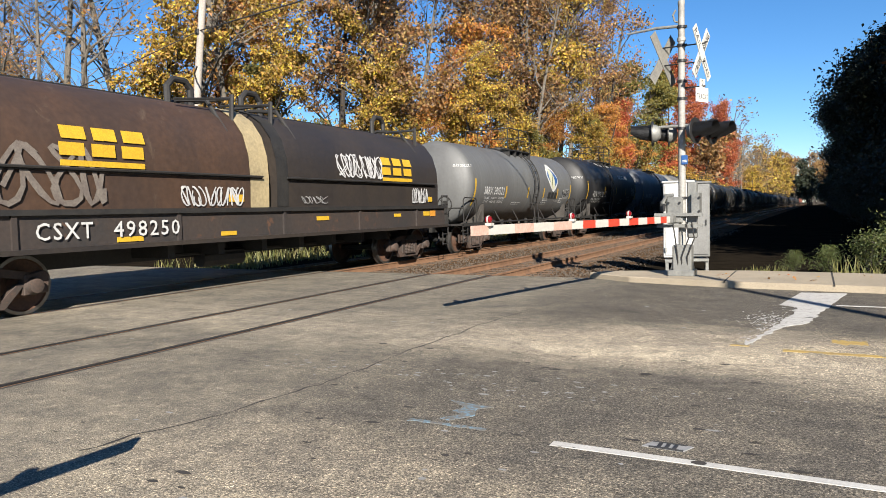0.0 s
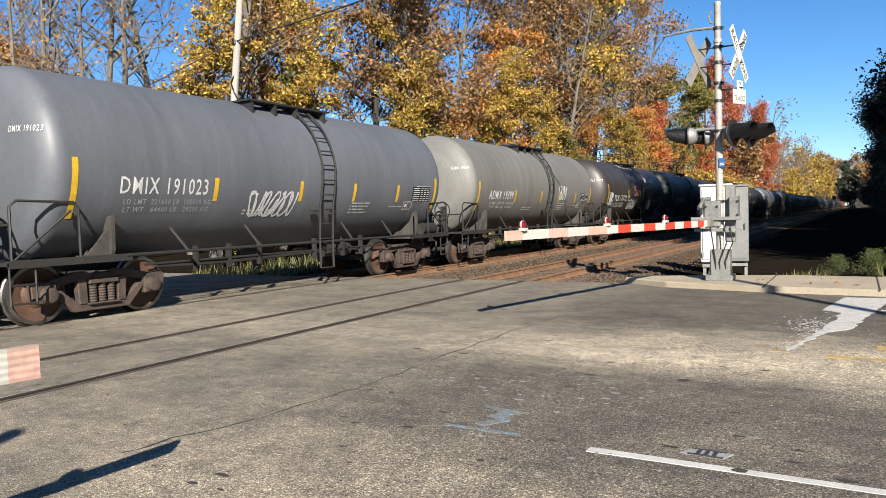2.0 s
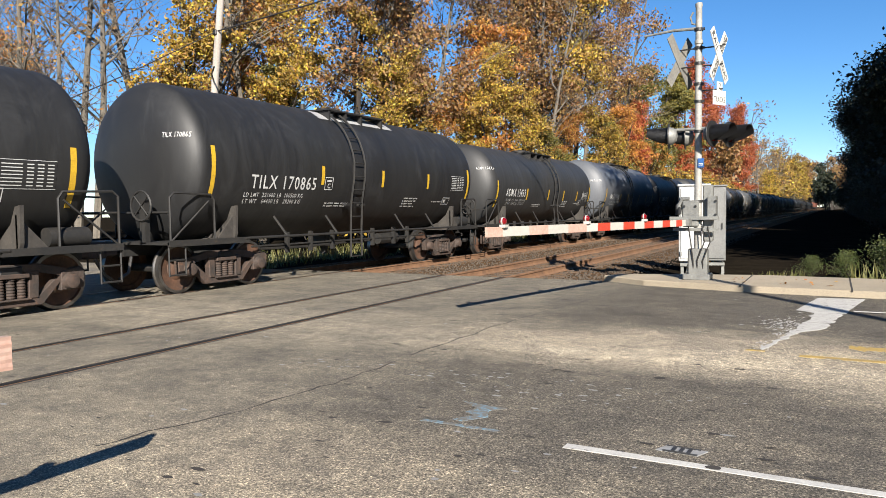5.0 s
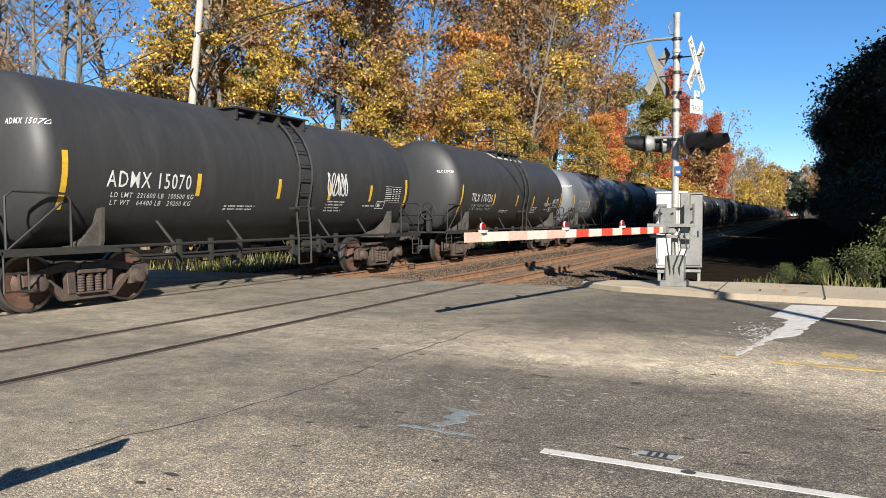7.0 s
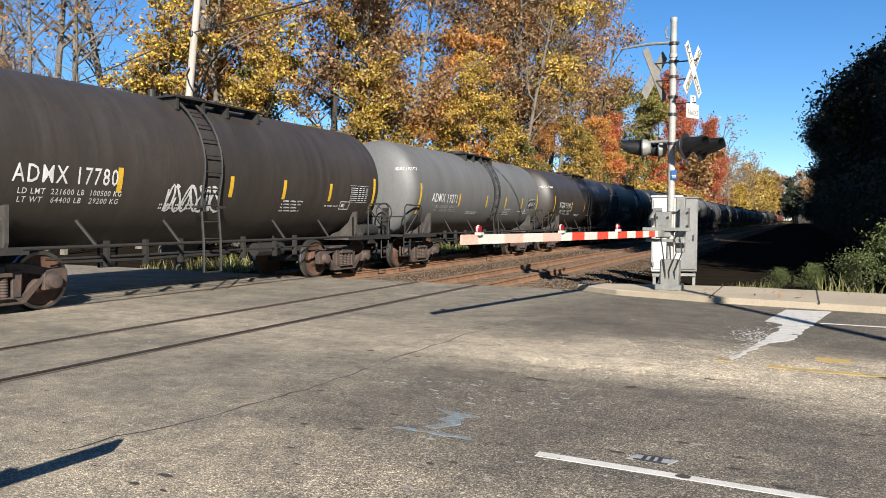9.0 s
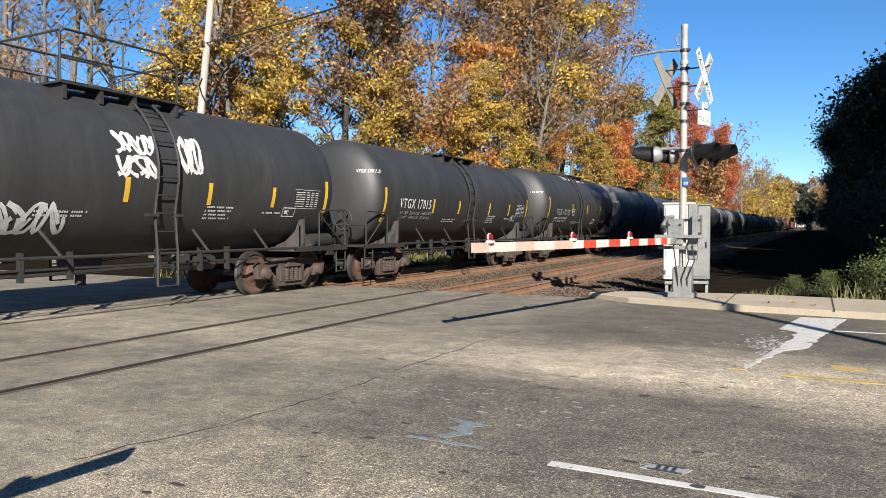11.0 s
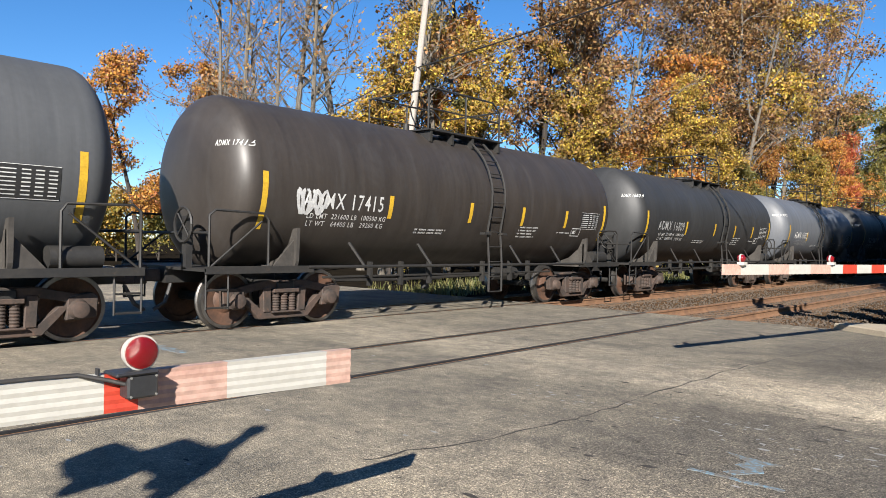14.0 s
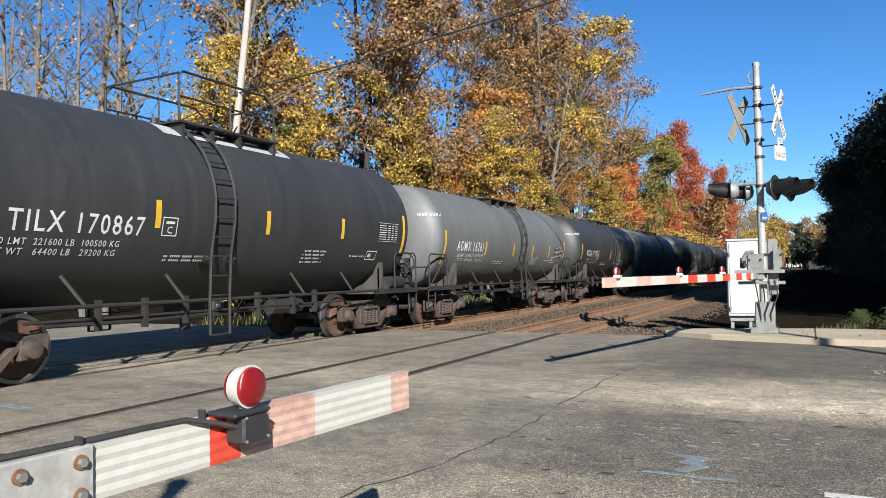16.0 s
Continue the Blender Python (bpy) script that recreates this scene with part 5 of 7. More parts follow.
def crossing_mast(at, top=5.12):
    mast = thing("crossing_signal", "white-painted signal mast with crossbuck signs and hooded lamps", "crossing signal", Matrix.Translation(at), "crossing signals")
    bm = bmesh.new()
    turned(bm, [(0.0, 0.085), (0.10, 0.07), (top - 0.77, 0.062), (top - 0.76, 0.075), (top - 0.70, 0.075), (top - 0.69, 0.06), (top - 0.1, 0.058), (top - 0.07, 0.066), (top - 0.02, 0.062), (top, 0.0)], "z", (0, 0, 0), 16)
    part("pole", bm, "mast", mast, "white-painted steel pole with worn bands", True)
    bm = bmesh.new()
    box(bm, (-0.24, -0.22, -0.02), (0.24, 0.22, 0.10))
    prism(bm, [(-0.20, 0.10), (0.20, 0.10), (0.14, 0.38), (-0.14, 0.38)], "y", -0.16, 0.16)
    part("base_casting", bm, "galv", mast, "cast base with cables", bevel=0.02)
    for z in [z for z in (1.1, 1.45, 2.75, 3.3, 3.62, 4.0, 4.28, 4.62) if z < top]:
        bm = bmesh.new()
        turned(bm, [(z - 0.025, 0.060), (z - 0.025, 0.080), (z + 0.025, 0.080), (z + 0.025, 0.060)], "z", (0, 0, 0), 12)
        cbox(bm, (0.085, -0.02, z), (0.04, 0.05, 0.04))
        part("clamp", bm, "hood", mast, "dark pipe clamp", True)
    if top > 4:
        # top bracket arm
        bm = bmesh.new()
        tube(bm, [(0, 0, 4.64), (-0.45, 0, 4.66), (-1.0, 0.0, 4.62)], [0.03, 0.028, 0.02], 8)
        tube(bm, [(0, 0, 4.70), (-0.12, 0, 4.74), (-0.15, 0, 4.86), (-0.10, 0, 4.95)], 0.018, 6)
        part("bracket_arm", bm, "galv", mast, "thin galvanised bracket arm", True)

        def buck(cx, z, back, turn):
            """Two crossed blades; the front carries the words."""
            e = new("crossbuck")
            e.parent = mast
            e.matrix_basis = pose(cx, 0, z, 0, 0, turn)
            mats = "sign_back" if back else "sign"
            objs = []
            for k, s in enumerate((1, -1)):
                bm = bmesh.new()
                box(bm, (-0.55, -0.006 + 0.014 * k, -0.10), (0.55, 0.006 + 0.014 * k, 0.10))
                bmesh.ops.rotate(bm, cent=(0, 0, 0), matrix=Matrix.Rotation(radians(s * 52), 3, "Y"), verts=bm.verts[:])
                ob = part("blade", bm, mats, mast, "white blade" if not back else "grey metal back of the blade")
                ob.matrix_basis = e.matrix_basis.copy()
                objs.append(ob)
            bpy.data.objects.remove(e)
            return objs

        b1 = buck(0.36, 4.10, False, 76)
        b2 = buck(-0.34, 4.06, True, -113)
        # words on the front blades
        for ob, (word, s, lift) in zip(b1, (("RAILROAD", 1, -0.008), ("CROSSING", -1, -0.0065))):
            halves = ((word[:4], -0.51), (word[4:], 0.11))
            for txt, u0 in halves:
                pts, faces, w = letters(txt, 0.165)
                kx = 0.39 / w
                rot = Matrix.Rotation(radians(s * 52), 3, "Y")
                vs = [tuple(rot @ Vector((u0 + u * kx, lift - (0.002 if s > 0 else 0.0), v - 0.065))) for u, v in pts]
                t = raw("lettering", vs, faces, "ink", ob)
        bm = bmesh.new()
        for z in (3.5, 3.95, 4.28):
            tube(bm, [(-0.36 if z > 3.6 else 0, 0.02, z), (0.42, 0.02, z)], 0.014, 5)
        part("sign_strut", bm, "hood", mast, "", True)
        # track count plate
        bm = bmesh.new()
        box(bm, (-0.19, -0.006, 3.24), (0.19, 0.006, 3.50))
        box(bm, (-0.07, -0.006, 3.50), (0.09, 0.006, 3.66))
        pl = part("track_plate", bm, "sign", mast, "white plate that counts the tracks")
        pl.matrix_basis = pose(0.36, 0.0, -0.03, 0, 0, 64)
        for txt, u0, z, size in (("TRACKS", -0.165, 3.29, 0.14), ("2", -0.035, 3.525, 0.16)):
            pts, faces, w = letters(txt, size)
            kx = (0.33 / w) if txt == "TRACKS" else 1.0
            raw("lettering", [(u0 + u * kx, -0.009, z + v) for u, v in pts], faces, "ink", pl)
    bm = bmesh.new()
    tube(bm, [(-0.55, 0, 2.80), (0.62 if top > 4 else 0.1, 0, 2.80)], 0.03, 8)
    part("cross_arm", bm, "galv", mast, "", True)

    def head(x, y, turn):
        """A flashing lamp with round backing plate and long hood; the hood points along local -y."""
        m = pose(x, y, 2.68, 0, 0, turn)
        bm = bmesh.new()
        turned(bm, [(0.0, 0.0), (0.0, 0.235), (-0.012, 0.24), (-0.02, 0.235), (-0.02, 0.0)], "y", (0, 0, 0), 24)
        pan = part("backplate", bm, "hood", mast, "round black backing plate", True)
        pan.matrix_basis = m
        bm = bmesh.new()
        turned(bm, [(0.0, 0.17), (0.07, 0.155), (0.13, 0.10), (0.15, 0.0)], "y", (0, 0, 0), 20)
        part("lamp_back", bm, "galv", pan, "grey domed lamp back", True)
        bm = bmesh.new()
        n, rows = 14, []
        for i in range(3):
            yy = -0.02 - 0.19 * i
            lim = radians((150, 128, 92)[i])
            rows.append([bm.verts.new((0.16 * math.sin(a), yy, 0.16 * math.cos(a))) for a in (-lim + 2 * lim * k / n for k in range(n + 1))])
        for a, b in zip(rows, rows[1:]):
            for k in range(n):
                bm.faces.new((a[k], a[k + 1], b[k + 1], b[k]))
        bmesh.ops.solidify(bm, geom=bm.faces[:], thickness=0.008)
        part("lamp_hood", bm, "hood", pan, "long black hood", True)
        bm = bmesh.new()
        turned(bm, [(-0.022, 0.145), (-0.035, 0.12), (-0.045, 0.0)], "y", (0, 0, 0), 20)
        part("lens", bm, "lens", pan, "dark red lens", True)

    for x, y, turn in ((0.26, -0.16, 70), (0.50, 0.22, 70), (-0.50, -0.12, -84), (-0.27, 0.26, -84))[0 if top > 4 else 2:]:
        head(x, y, turn)
    # small blue plate
    bm = bmesh.new()
    cbox(bm, (0.06, -0.08, 2.16), (0.11, 0.01, 0.17))
    bp = part("notice_plate", bm, "blue_sign", mast, "small blue notice plate")
    bm = bmesh.new()
    for z in (2.12, 2.15):
        cbox(bm, (0.06, -0.088, z), (0.08, 0.004, 0.014))
    part("notice_lines", bm, "letter", bp)
    # gate mechanism
    bm = bmesh.new()
    cbox(bm, (-0.12, 0.02, 1.22), (0.30, 0.34, 0.50))
    gm = part("gate_mechanism", bm, "galv", mast, "galvanised gate drive box", bevel=0.03)
    bm = bmesh.new()
    cbox(bm, (-0.05, -0.16, 1.14), (0.86, 0.06, 0.06))
    cbox(bm, (-0.02, -0.16, 0.93), (0.80, 0.06, 0.06))
    cbox(bm, (0.26, 0.0, 1.32), (0.14, 0.30, 0.44))
    tube(bm, [(-0.30, -0.10, 1.20), (-0.33, -0.10, 1.38), (-0.26, -0.10, 1.50), (-0.14, -0.1, 1.50)], 0.04, 8)
    part("counterweight_arm", bm, "galv", mast, "", True)
    bm = bmesh.new()
    cbox(bm, (0.17, 0.10, 1.22), (0.17, 0.20, 1.05))
    part("side_housing", bm, "galv", gm, "dull grey metal side housing", bevel=0.02)
    bm = bmesh.new()
    cbox(bm, (0.02, -0.05, 0.32), (0.34, 0.30, 0.50))
    part("junction_box", bm, "galv", mast, "grey junction box at the mast's foot", bevel=0.02)
    for dx, dz in ((-0.22, 1.36), (-0.02, 1.36), (-0.22, 1.08), (0.33, 1.45), (0.33, 1.2)):
        bm = bmesh.new()
        turned(bm, [(0, 0.0), (0, 0.022), (-0.02, 0.022), (-0.02, 0.0)], "y", (dx, -0.155, dz), 8)
        part("bolt", bm, "hood", gm)
    bm = bmesh.new()
    cbox(bm, (-0.34, -0.02, 1.30), (0.10, 0.20, 0.20))
    cbox(bm, (-0.30, -0.19, 1.28), (0.06, 0.03, 0.14))
    part("crank", bm, "hood", gm, "dark crank at the arm's hub", bevel=0.02)
    bm = bmesh.new()
    for a, b in ((0.10, 0.02), (-0.14, -0.05), (0.2, 0.12)):
        tube(bm, [(a, -0.2, 1.0), (a + 0.05, -0.24, 0.7), (b, -0.22, 0.35), (b, -0.16, 0.05)], 0.012, 5)
    part("cable", bm, "rubber", mast, "loose black cable", True)
    return mast


crossing_mast(MAST)
crossing_mast(Vector((5.0, -2.0, 0.0)), 3.36)


def cabinet(at, w, d, h, mat, label):
    c = thing("signal_cabinet", label, "cabinet", at, "signal cabinets")
    bm = bmesh.new()
    cbox(bm, (0, 0, h / 2 + 0.06), (w, d, h - 0.12))
    part("body", bm, mat, c, bevel=0.015)
    bm = bmesh.new()
    cbox(bm, (0, 0, h + 0.015), (w + 0.07, d + 0.07, 0.05))
    part("roof", bm, mat, c, bevel=0.015)
    bm = bmesh.new()
    cbox(bm, (0, -d / 2 - 0.012, h / 2 + 0.06), (w - 0.08, 0.02, h - 0.24))
    door = part("door", bm, mat, c, bevel=0.006)
    bm = bmesh.new()
    cbox(bm, (w * 0.32, -d / 2 - 0.04, h * 0.5), (0.03, 0.03, 0.14))
    part("handle", bm, "hood", door)
    bm = bmesh.new()
    for z in (0.3, h - 0.3):
        cbox(bm, (-w / 2 + 0.05, -d / 2 - 0.03, z), (0.04, 0.03, 0.10))
    part("hinge", bm, "galv", door)
    bm = bmesh.new()
    cbox(bm, (0, 0, 0.04), (w * 0.9, d * 0.9, 0.07))
    for x in (-w * 0.38, w * 0.38):
        cbox(bm, (x, 0, -0.14), (0.07, d * 0.7, 0.34))
    part("stand", bm, "galv", c, "galvanised steel stand")
    return c


cabinet(pose(3.49, 17.7, 0.10, 0, 0, 10), 0.66, 0.34, 1.86, "cabinet_white", "white metal signal cabinet on a steel low stand behind the mast")
cabinet(pose(3.70, 19.3, 0.02, 0, 0, 12), 0.53, 0.60, 1.95, "cabinet", "grey aluminium signal cabinet behind the mast")

# raised pavement beside the road, with joints
bm = bmesh.new()
prism(bm, [(2.25, 14.62), (3.2, 13.98), (4.2, 13.72), (4.94, 13.52), (8.0, 13.22), (40, 12.0), (40, 14.2), (9.0, 15.4), (5.2, 15.75), (3.6, 15.4), (2.6, 15.1)], "z", -0.21, 0.11)
pav = tagged(part("pavement", bm, "concrete", bevel=0.02), "pale tan concrete pavement with a rounded kerb", "pavement", kind="structure")
bm = bmesh.new()
for x, y0, y1 in ((4.94, 13.50, 15.70), (6.6, 13.34, 15.6), (8.4, 13.16, 15.45)):
    box(bm, (x - 0.012, y0, 0.09), (x + 0.012, y1, 0.114))
part("joint", bm, "gap", pav, "dark joint")


def near_gate():
    """The near arm, low before the camera: boards, lamp on a black box, cable, bolts."""
    arm = thing("gate_arm", "faded red and white gate arm with a round red lamp", "gate arm", group="gate arms")
    x0, x1 = 3.535, 3.57
    top = lambda y: 1.012 - 0.0145 * (y - 0.5)
    bot = lambda y: 0.905 - 0.030 * (y - 0.5)
    cuts = [(2.085, 1.965, "arm_pale"), (1.965, 1.543, "arm_white"), (1.543, 1.24, "arm_pale"), (1.24, 1.137, "arm_red"), (1.137, 0.822, "arm_white")]
    for ya, yb, m in cuts:
        bm = bmesh.new()
        # ribbed board: shallow grooves along its length
        n = 9
        va, vb = [], []
        for k in range(n + 1):
            x = x1 + (0.0025 if k % 2 else 0.0)
            va.append(bm.verts.new((x, ya, bot(ya) + (top(ya) - bot(ya)) * k / n)))
            vb.append(bm.verts.new((x, yb, bot(yb) + (top(yb) - bot(yb)) * k / n)))
        for k in range(n):
            bm.faces.new((va[k], va[k + 1], vb[k + 1], vb[k]))
        back_a = [bm.verts.new((x0, ya, z(ya))) for z in (bot, top)]
        back_b = [bm.verts.new((x0, yb, z(yb))) for z in (bot, top)]
        bm.faces.new((va[-1], back_a[1], back_b[1], vb[-1]))
        bm.faces.new((va[0], vb[0], back_b[0], back_a[0]))
        bm.faces.new((back_a[0], back_b[0], back_b[1], back_a[1]))
        bm.faces.new([*va, back_a[1], back_a[0]])
        bm.faces.new([*vb[::-1], back_b[0], back_b[1]])
        part("stripe", bm, m, arm, {"arm_white": "white reflective section", "arm_red": "red reflective section"}.get(m, "sun-faded red section"))
    # metal root with bolts
    bm = bmesh.new()
    pts = [(0.822, bot(0.822) + 0.002), (0.822, top(0.822) + 0.004), (0.628, top(0.628) + 0.004), (0.628, 0.872), (0.70, bot(0.74) - 0.016)]
    prism(bm, pts, "x", x0 - 0.012, x1 + 0.012)
    root = part("arm_root", bm, "arm_metal", arm, "grey painted metal splice plate", bevel=0.004)
    for y, z in ((0.79, 0.982), (0.79, 0.918), (0.67, 0.985), (0.67, 0.916)):
        bm = bmesh.new()
        turned(bm, [(x1 + 0.012, 0.0), (x1 + 0.012, 0.015), (x1 + 0.016, 0.015), (x1 + 0.016, 0.0)], "x", (0, y, z), 14)
        part("washer", bm, "rust", root, "rusty washer", True)
        bm = bmesh.new()
        turned(bm, [(x1 + 0.015, 0.0), (x1 + 0.016, 0.009), (x1 + 0.026, 0.009), (x1 + 0.026, 0.0)], "x", (0, y, z), 6)
        part("bolt", bm, "galv", root, "steel hexagon bolt")
    bm = bmesh.new()
    for za, zb in ((0.995, 1.012), (0.90, 0.918)):
        box(bm, (x0 - 0.05, -2.2, za), (x1 - 0.012, 0.70, zb))
    box(bm, (x0 - 0.05, -2.2, 0.918), (x0 - 0.038, 0.66, 0.995))
    channel = part("arm_channel", bm, "hood", arm, "dark steel channel of the arm's inner end", bevel=0.003)
    bm = bmesh.new()
    box(bm, (x0 - 0.055, -2.2, 1.014), (x1 - 0.004, 0.60, 1.030))
    part("cover_strip", bm, "arm_metal", channel, "pale cover strip with a rusty edge", bevel=0.003)
    bm = bmesh.new()
    tube(bm, [(3.55, -2.15, 1.0), (4.2, -2.1, 1.05), (5.0, -2.0, 1.08)], 0.05, 8)
    part("arm_bracket", bm, "galv", arm, "galvanised bracket to the mast", True)
    # lamp
    bm = bmesh.new()
    cbox(bm, (x1 + 0.040, 1.225, 0.968), (0.062, 0.094, 0.072))
    cbox(bm, (x1 + 0.030, 1.205, 1.008), (0.10, 0.13, 0.012))
    lamp = part("lamp_box", bm, "box_black", arm, "black plastic lamp box with screws", bevel=0.006)
    bm = bmesh.new()
    for dy in (-0.038, 0.038):
        for dz in (-0.028, 0.028):
            turned(bm, [(0, 0.0), (0, 0.004), (0.003, 0.004), (0.003, 0.0)], "x", (x1 + 0.071, 1.225 + dy, 0.968 + dz), 6)
    part("screw", bm, "galv", lamp)
    bm = bmesh.new()
    tube(bm, [(x1 + 0.035, 1.225, 1.0), (x1 + 0.035, 1.225, 1.03)], 0.018, 10)
    turned(bm, [(-0.022, 0.0), (-0.022, 0.046), (0.012, 0.0535), (0.016, 0.0535), (0.016, 0.047)], "x", (x1 + 0.035, 1.225, 1.066), 28)
    part("lamp_housing", bm, "arm_white", lamp, "white round lamp housing", True)
    bm = bmesh.new()
    turned(bm, [(0.016, 0.049), (0.024, 0.047), (0.032, 0.030), (0.035, 0.0)], "x", (x1 + 0.035, 1.225, 1.066), 28)
    turned(bm, [(-0.024, 0.045), (-0.032, 0.043), (-0.042, 0.026), (-0.045, 0.0)], "x", (x1 + 0.035, 1.225, 1.066), 28)
    part("lens", bm, "lens", lamp, "round red prismatic lens", True)
    bm = bmesh.new()
    tube(bm, [(x1 + 0.05, 1.19, 0.972), (x1 + 0.03, 1.14, 0.99), (x1 + 0.005, 1.06, 1.012), (x1 - 0.01, 0.95, top(0.95) + 0.008), (x1 - 0.008, 0.80, top(0.8) + 0.009), (x1 - 0.01, 0.62, top(0.62) + 0.012), (x1 - 0.01, 0.3, 1.03), (x1 - 0.01, -2.0, 1.07)], 0.0065, 7)
    part("cable", bm, "rubber", arm, "loose black cable along the arm", True)
    bm = bmesh.new()
    for y in (0.80, 1.12):
        cbox(bm, (x1 - 0.006, y, top(y) + 0.01), (0.022, 0.005, 0.022))
    part("cable_tie", bm, "box_black", arm)
    return arm


near_gate()

# ---- trees ----
def branches(rnd, height, spread, levels, first, lean=0.06, trunk_r=0.20, kids=(7, 5, 4)):
    """A skeleton of limbs: lists of (points, radii), and the tips where leaves sit."""
    limbs, tips = [], []

    def grow(p, d, length, r, level):
        n = 5 if level == 0 else 4
        pts, rs = [p.copy()], [r]
        q = p.copy()
        for k in range(n):
            d = (d + Vector((rnd.gauss(0, 1), rnd.gauss(0, 1), rnd.gauss(0.25, 0.6))) * (0.05 if level == 0 else 0.17)).normalized()
            q = q + d * length / n
            pts.append(q.copy())
            rs.append(r * (1 - 0.75 * (k + 1) / n))
        limbs.append((pts, rs, level))
        if level == levels:
            tips.append((pts[-1], d))
            tips.append((pts[-3], d))
            return
        m = kids[min(level, len(kids) - 1)]
        for k in range(m):
            f = first + (1 - first) * (k + rnd.random() * 0.8) / m if level == 0 else 0.25 + 0.75 * (k + rnd.random()) / m
            i = min(int(f * n), n - 1)
            b = pts[i].lerp(pts[i + 1], f * n - i)
            a = rnd.uniform(0, 6.283)
            up = rnd.uniform(0.25, 0.9) if level == 0 else rnd.uniform(-0.1, 0.7)
            nd = (Vector((math.cos(a), math.sin(a), up)) + d * 0.5).normalized()
            ln = (spread * (1.15 - 0.6 * f) if level == 0 else length * 0.55) * rnd.uniform(0.75, 1.25)
            grow(b, nd, ln, max(0.012, r * (0.42 if level == 0 else 0.5) * (1.1 - 0.5 * f)), level + 1)
        tips.append((pts[-1], d))

    grow(Vector((0, 0, -0.15)), Vector((rnd.gauss(0, lean), rnd.gauss(0, lean), 1)).normalized(), height, trunk_r, 0)
    return limbs, tips


def leaf_cloud(rnd, tips, count, size, spread, flat=0.7):
    npr = np.random.RandomState(rnd.randint(0, 10**6))
    P = np.array([t[0][:] for t in tips])
    # some boughs are thin or bare, so that the outline is uneven
    wt = npr.rand(len(P)) ** 2.2
    idx = npr.choice(len(P), count, p=wt / wt.sum())
    c = P[idx] + npr.normal(0, 1, (count, 3)) * np.array([spread, spread, spread * flat])
    c[:, 2] = np.maximum(c[:, 2], 0.15)
    u = npr.normal(0, 1, (count, 3))
    u /= np.linalg.norm(u, axis=1)[:, None]
    w = np.cross(u, npr.normal(0, 1, (count, 3)))
    w /= np.linalg.norm(w, axis=1)[:, None]
    s = size * npr.uniform(0.6, 1.35, (count, 1))
    v = np.stack([c - u * s, c + w * s * 0.55 - u * s * 0.1, c + u * s, c - w * s * 0.55 - u * s * 0.1], 1).reshape(-1, 3)
    return v


def tree(name, label, leaf, bark, seed, height, spread, leaves, size, first=0.3, levels=2, cloud=0.45, kids=(9, 5, 4), trunk_r=0.2):
    rnd = random.Random(seed)
    t = thing(name, label, "tree" if height > 4 else "shrub", group="trees" if height > 4 else "shrubs")
    limbs, tips = branches(rnd, height, spread, levels, first, 0.05, trunk_r, kids)
    bm = bmesh.new()
    for pts, rs, level in limbs:
        tube(bm, pts, rs, 7 if level == 0 else (5 if level == 1 else 3), False)
    part("trunk", bm, bark, t, "", True)
    if leaves:
        v = leaf_cloud(rnd, tips, leaves, size, cloud)
        me = bpy.data.meshes.new("crown")
        n = len(v) // 4
        me.vertices.add(len(v))
        me.vertices.foreach_set("co", v.ravel())
        me.loops.add(4 * n)
        me.loops.foreach_set("vertex_index", np.arange(4 * n))
        me.polygons.add(n)
        me.polygons.foreach_set("loop_start", np.arange(0, 4 * n, 4))
        me.update()
        me.materials.append(M[leaf])
        ob = new("crown", me)
        ob.parent = t
    return t


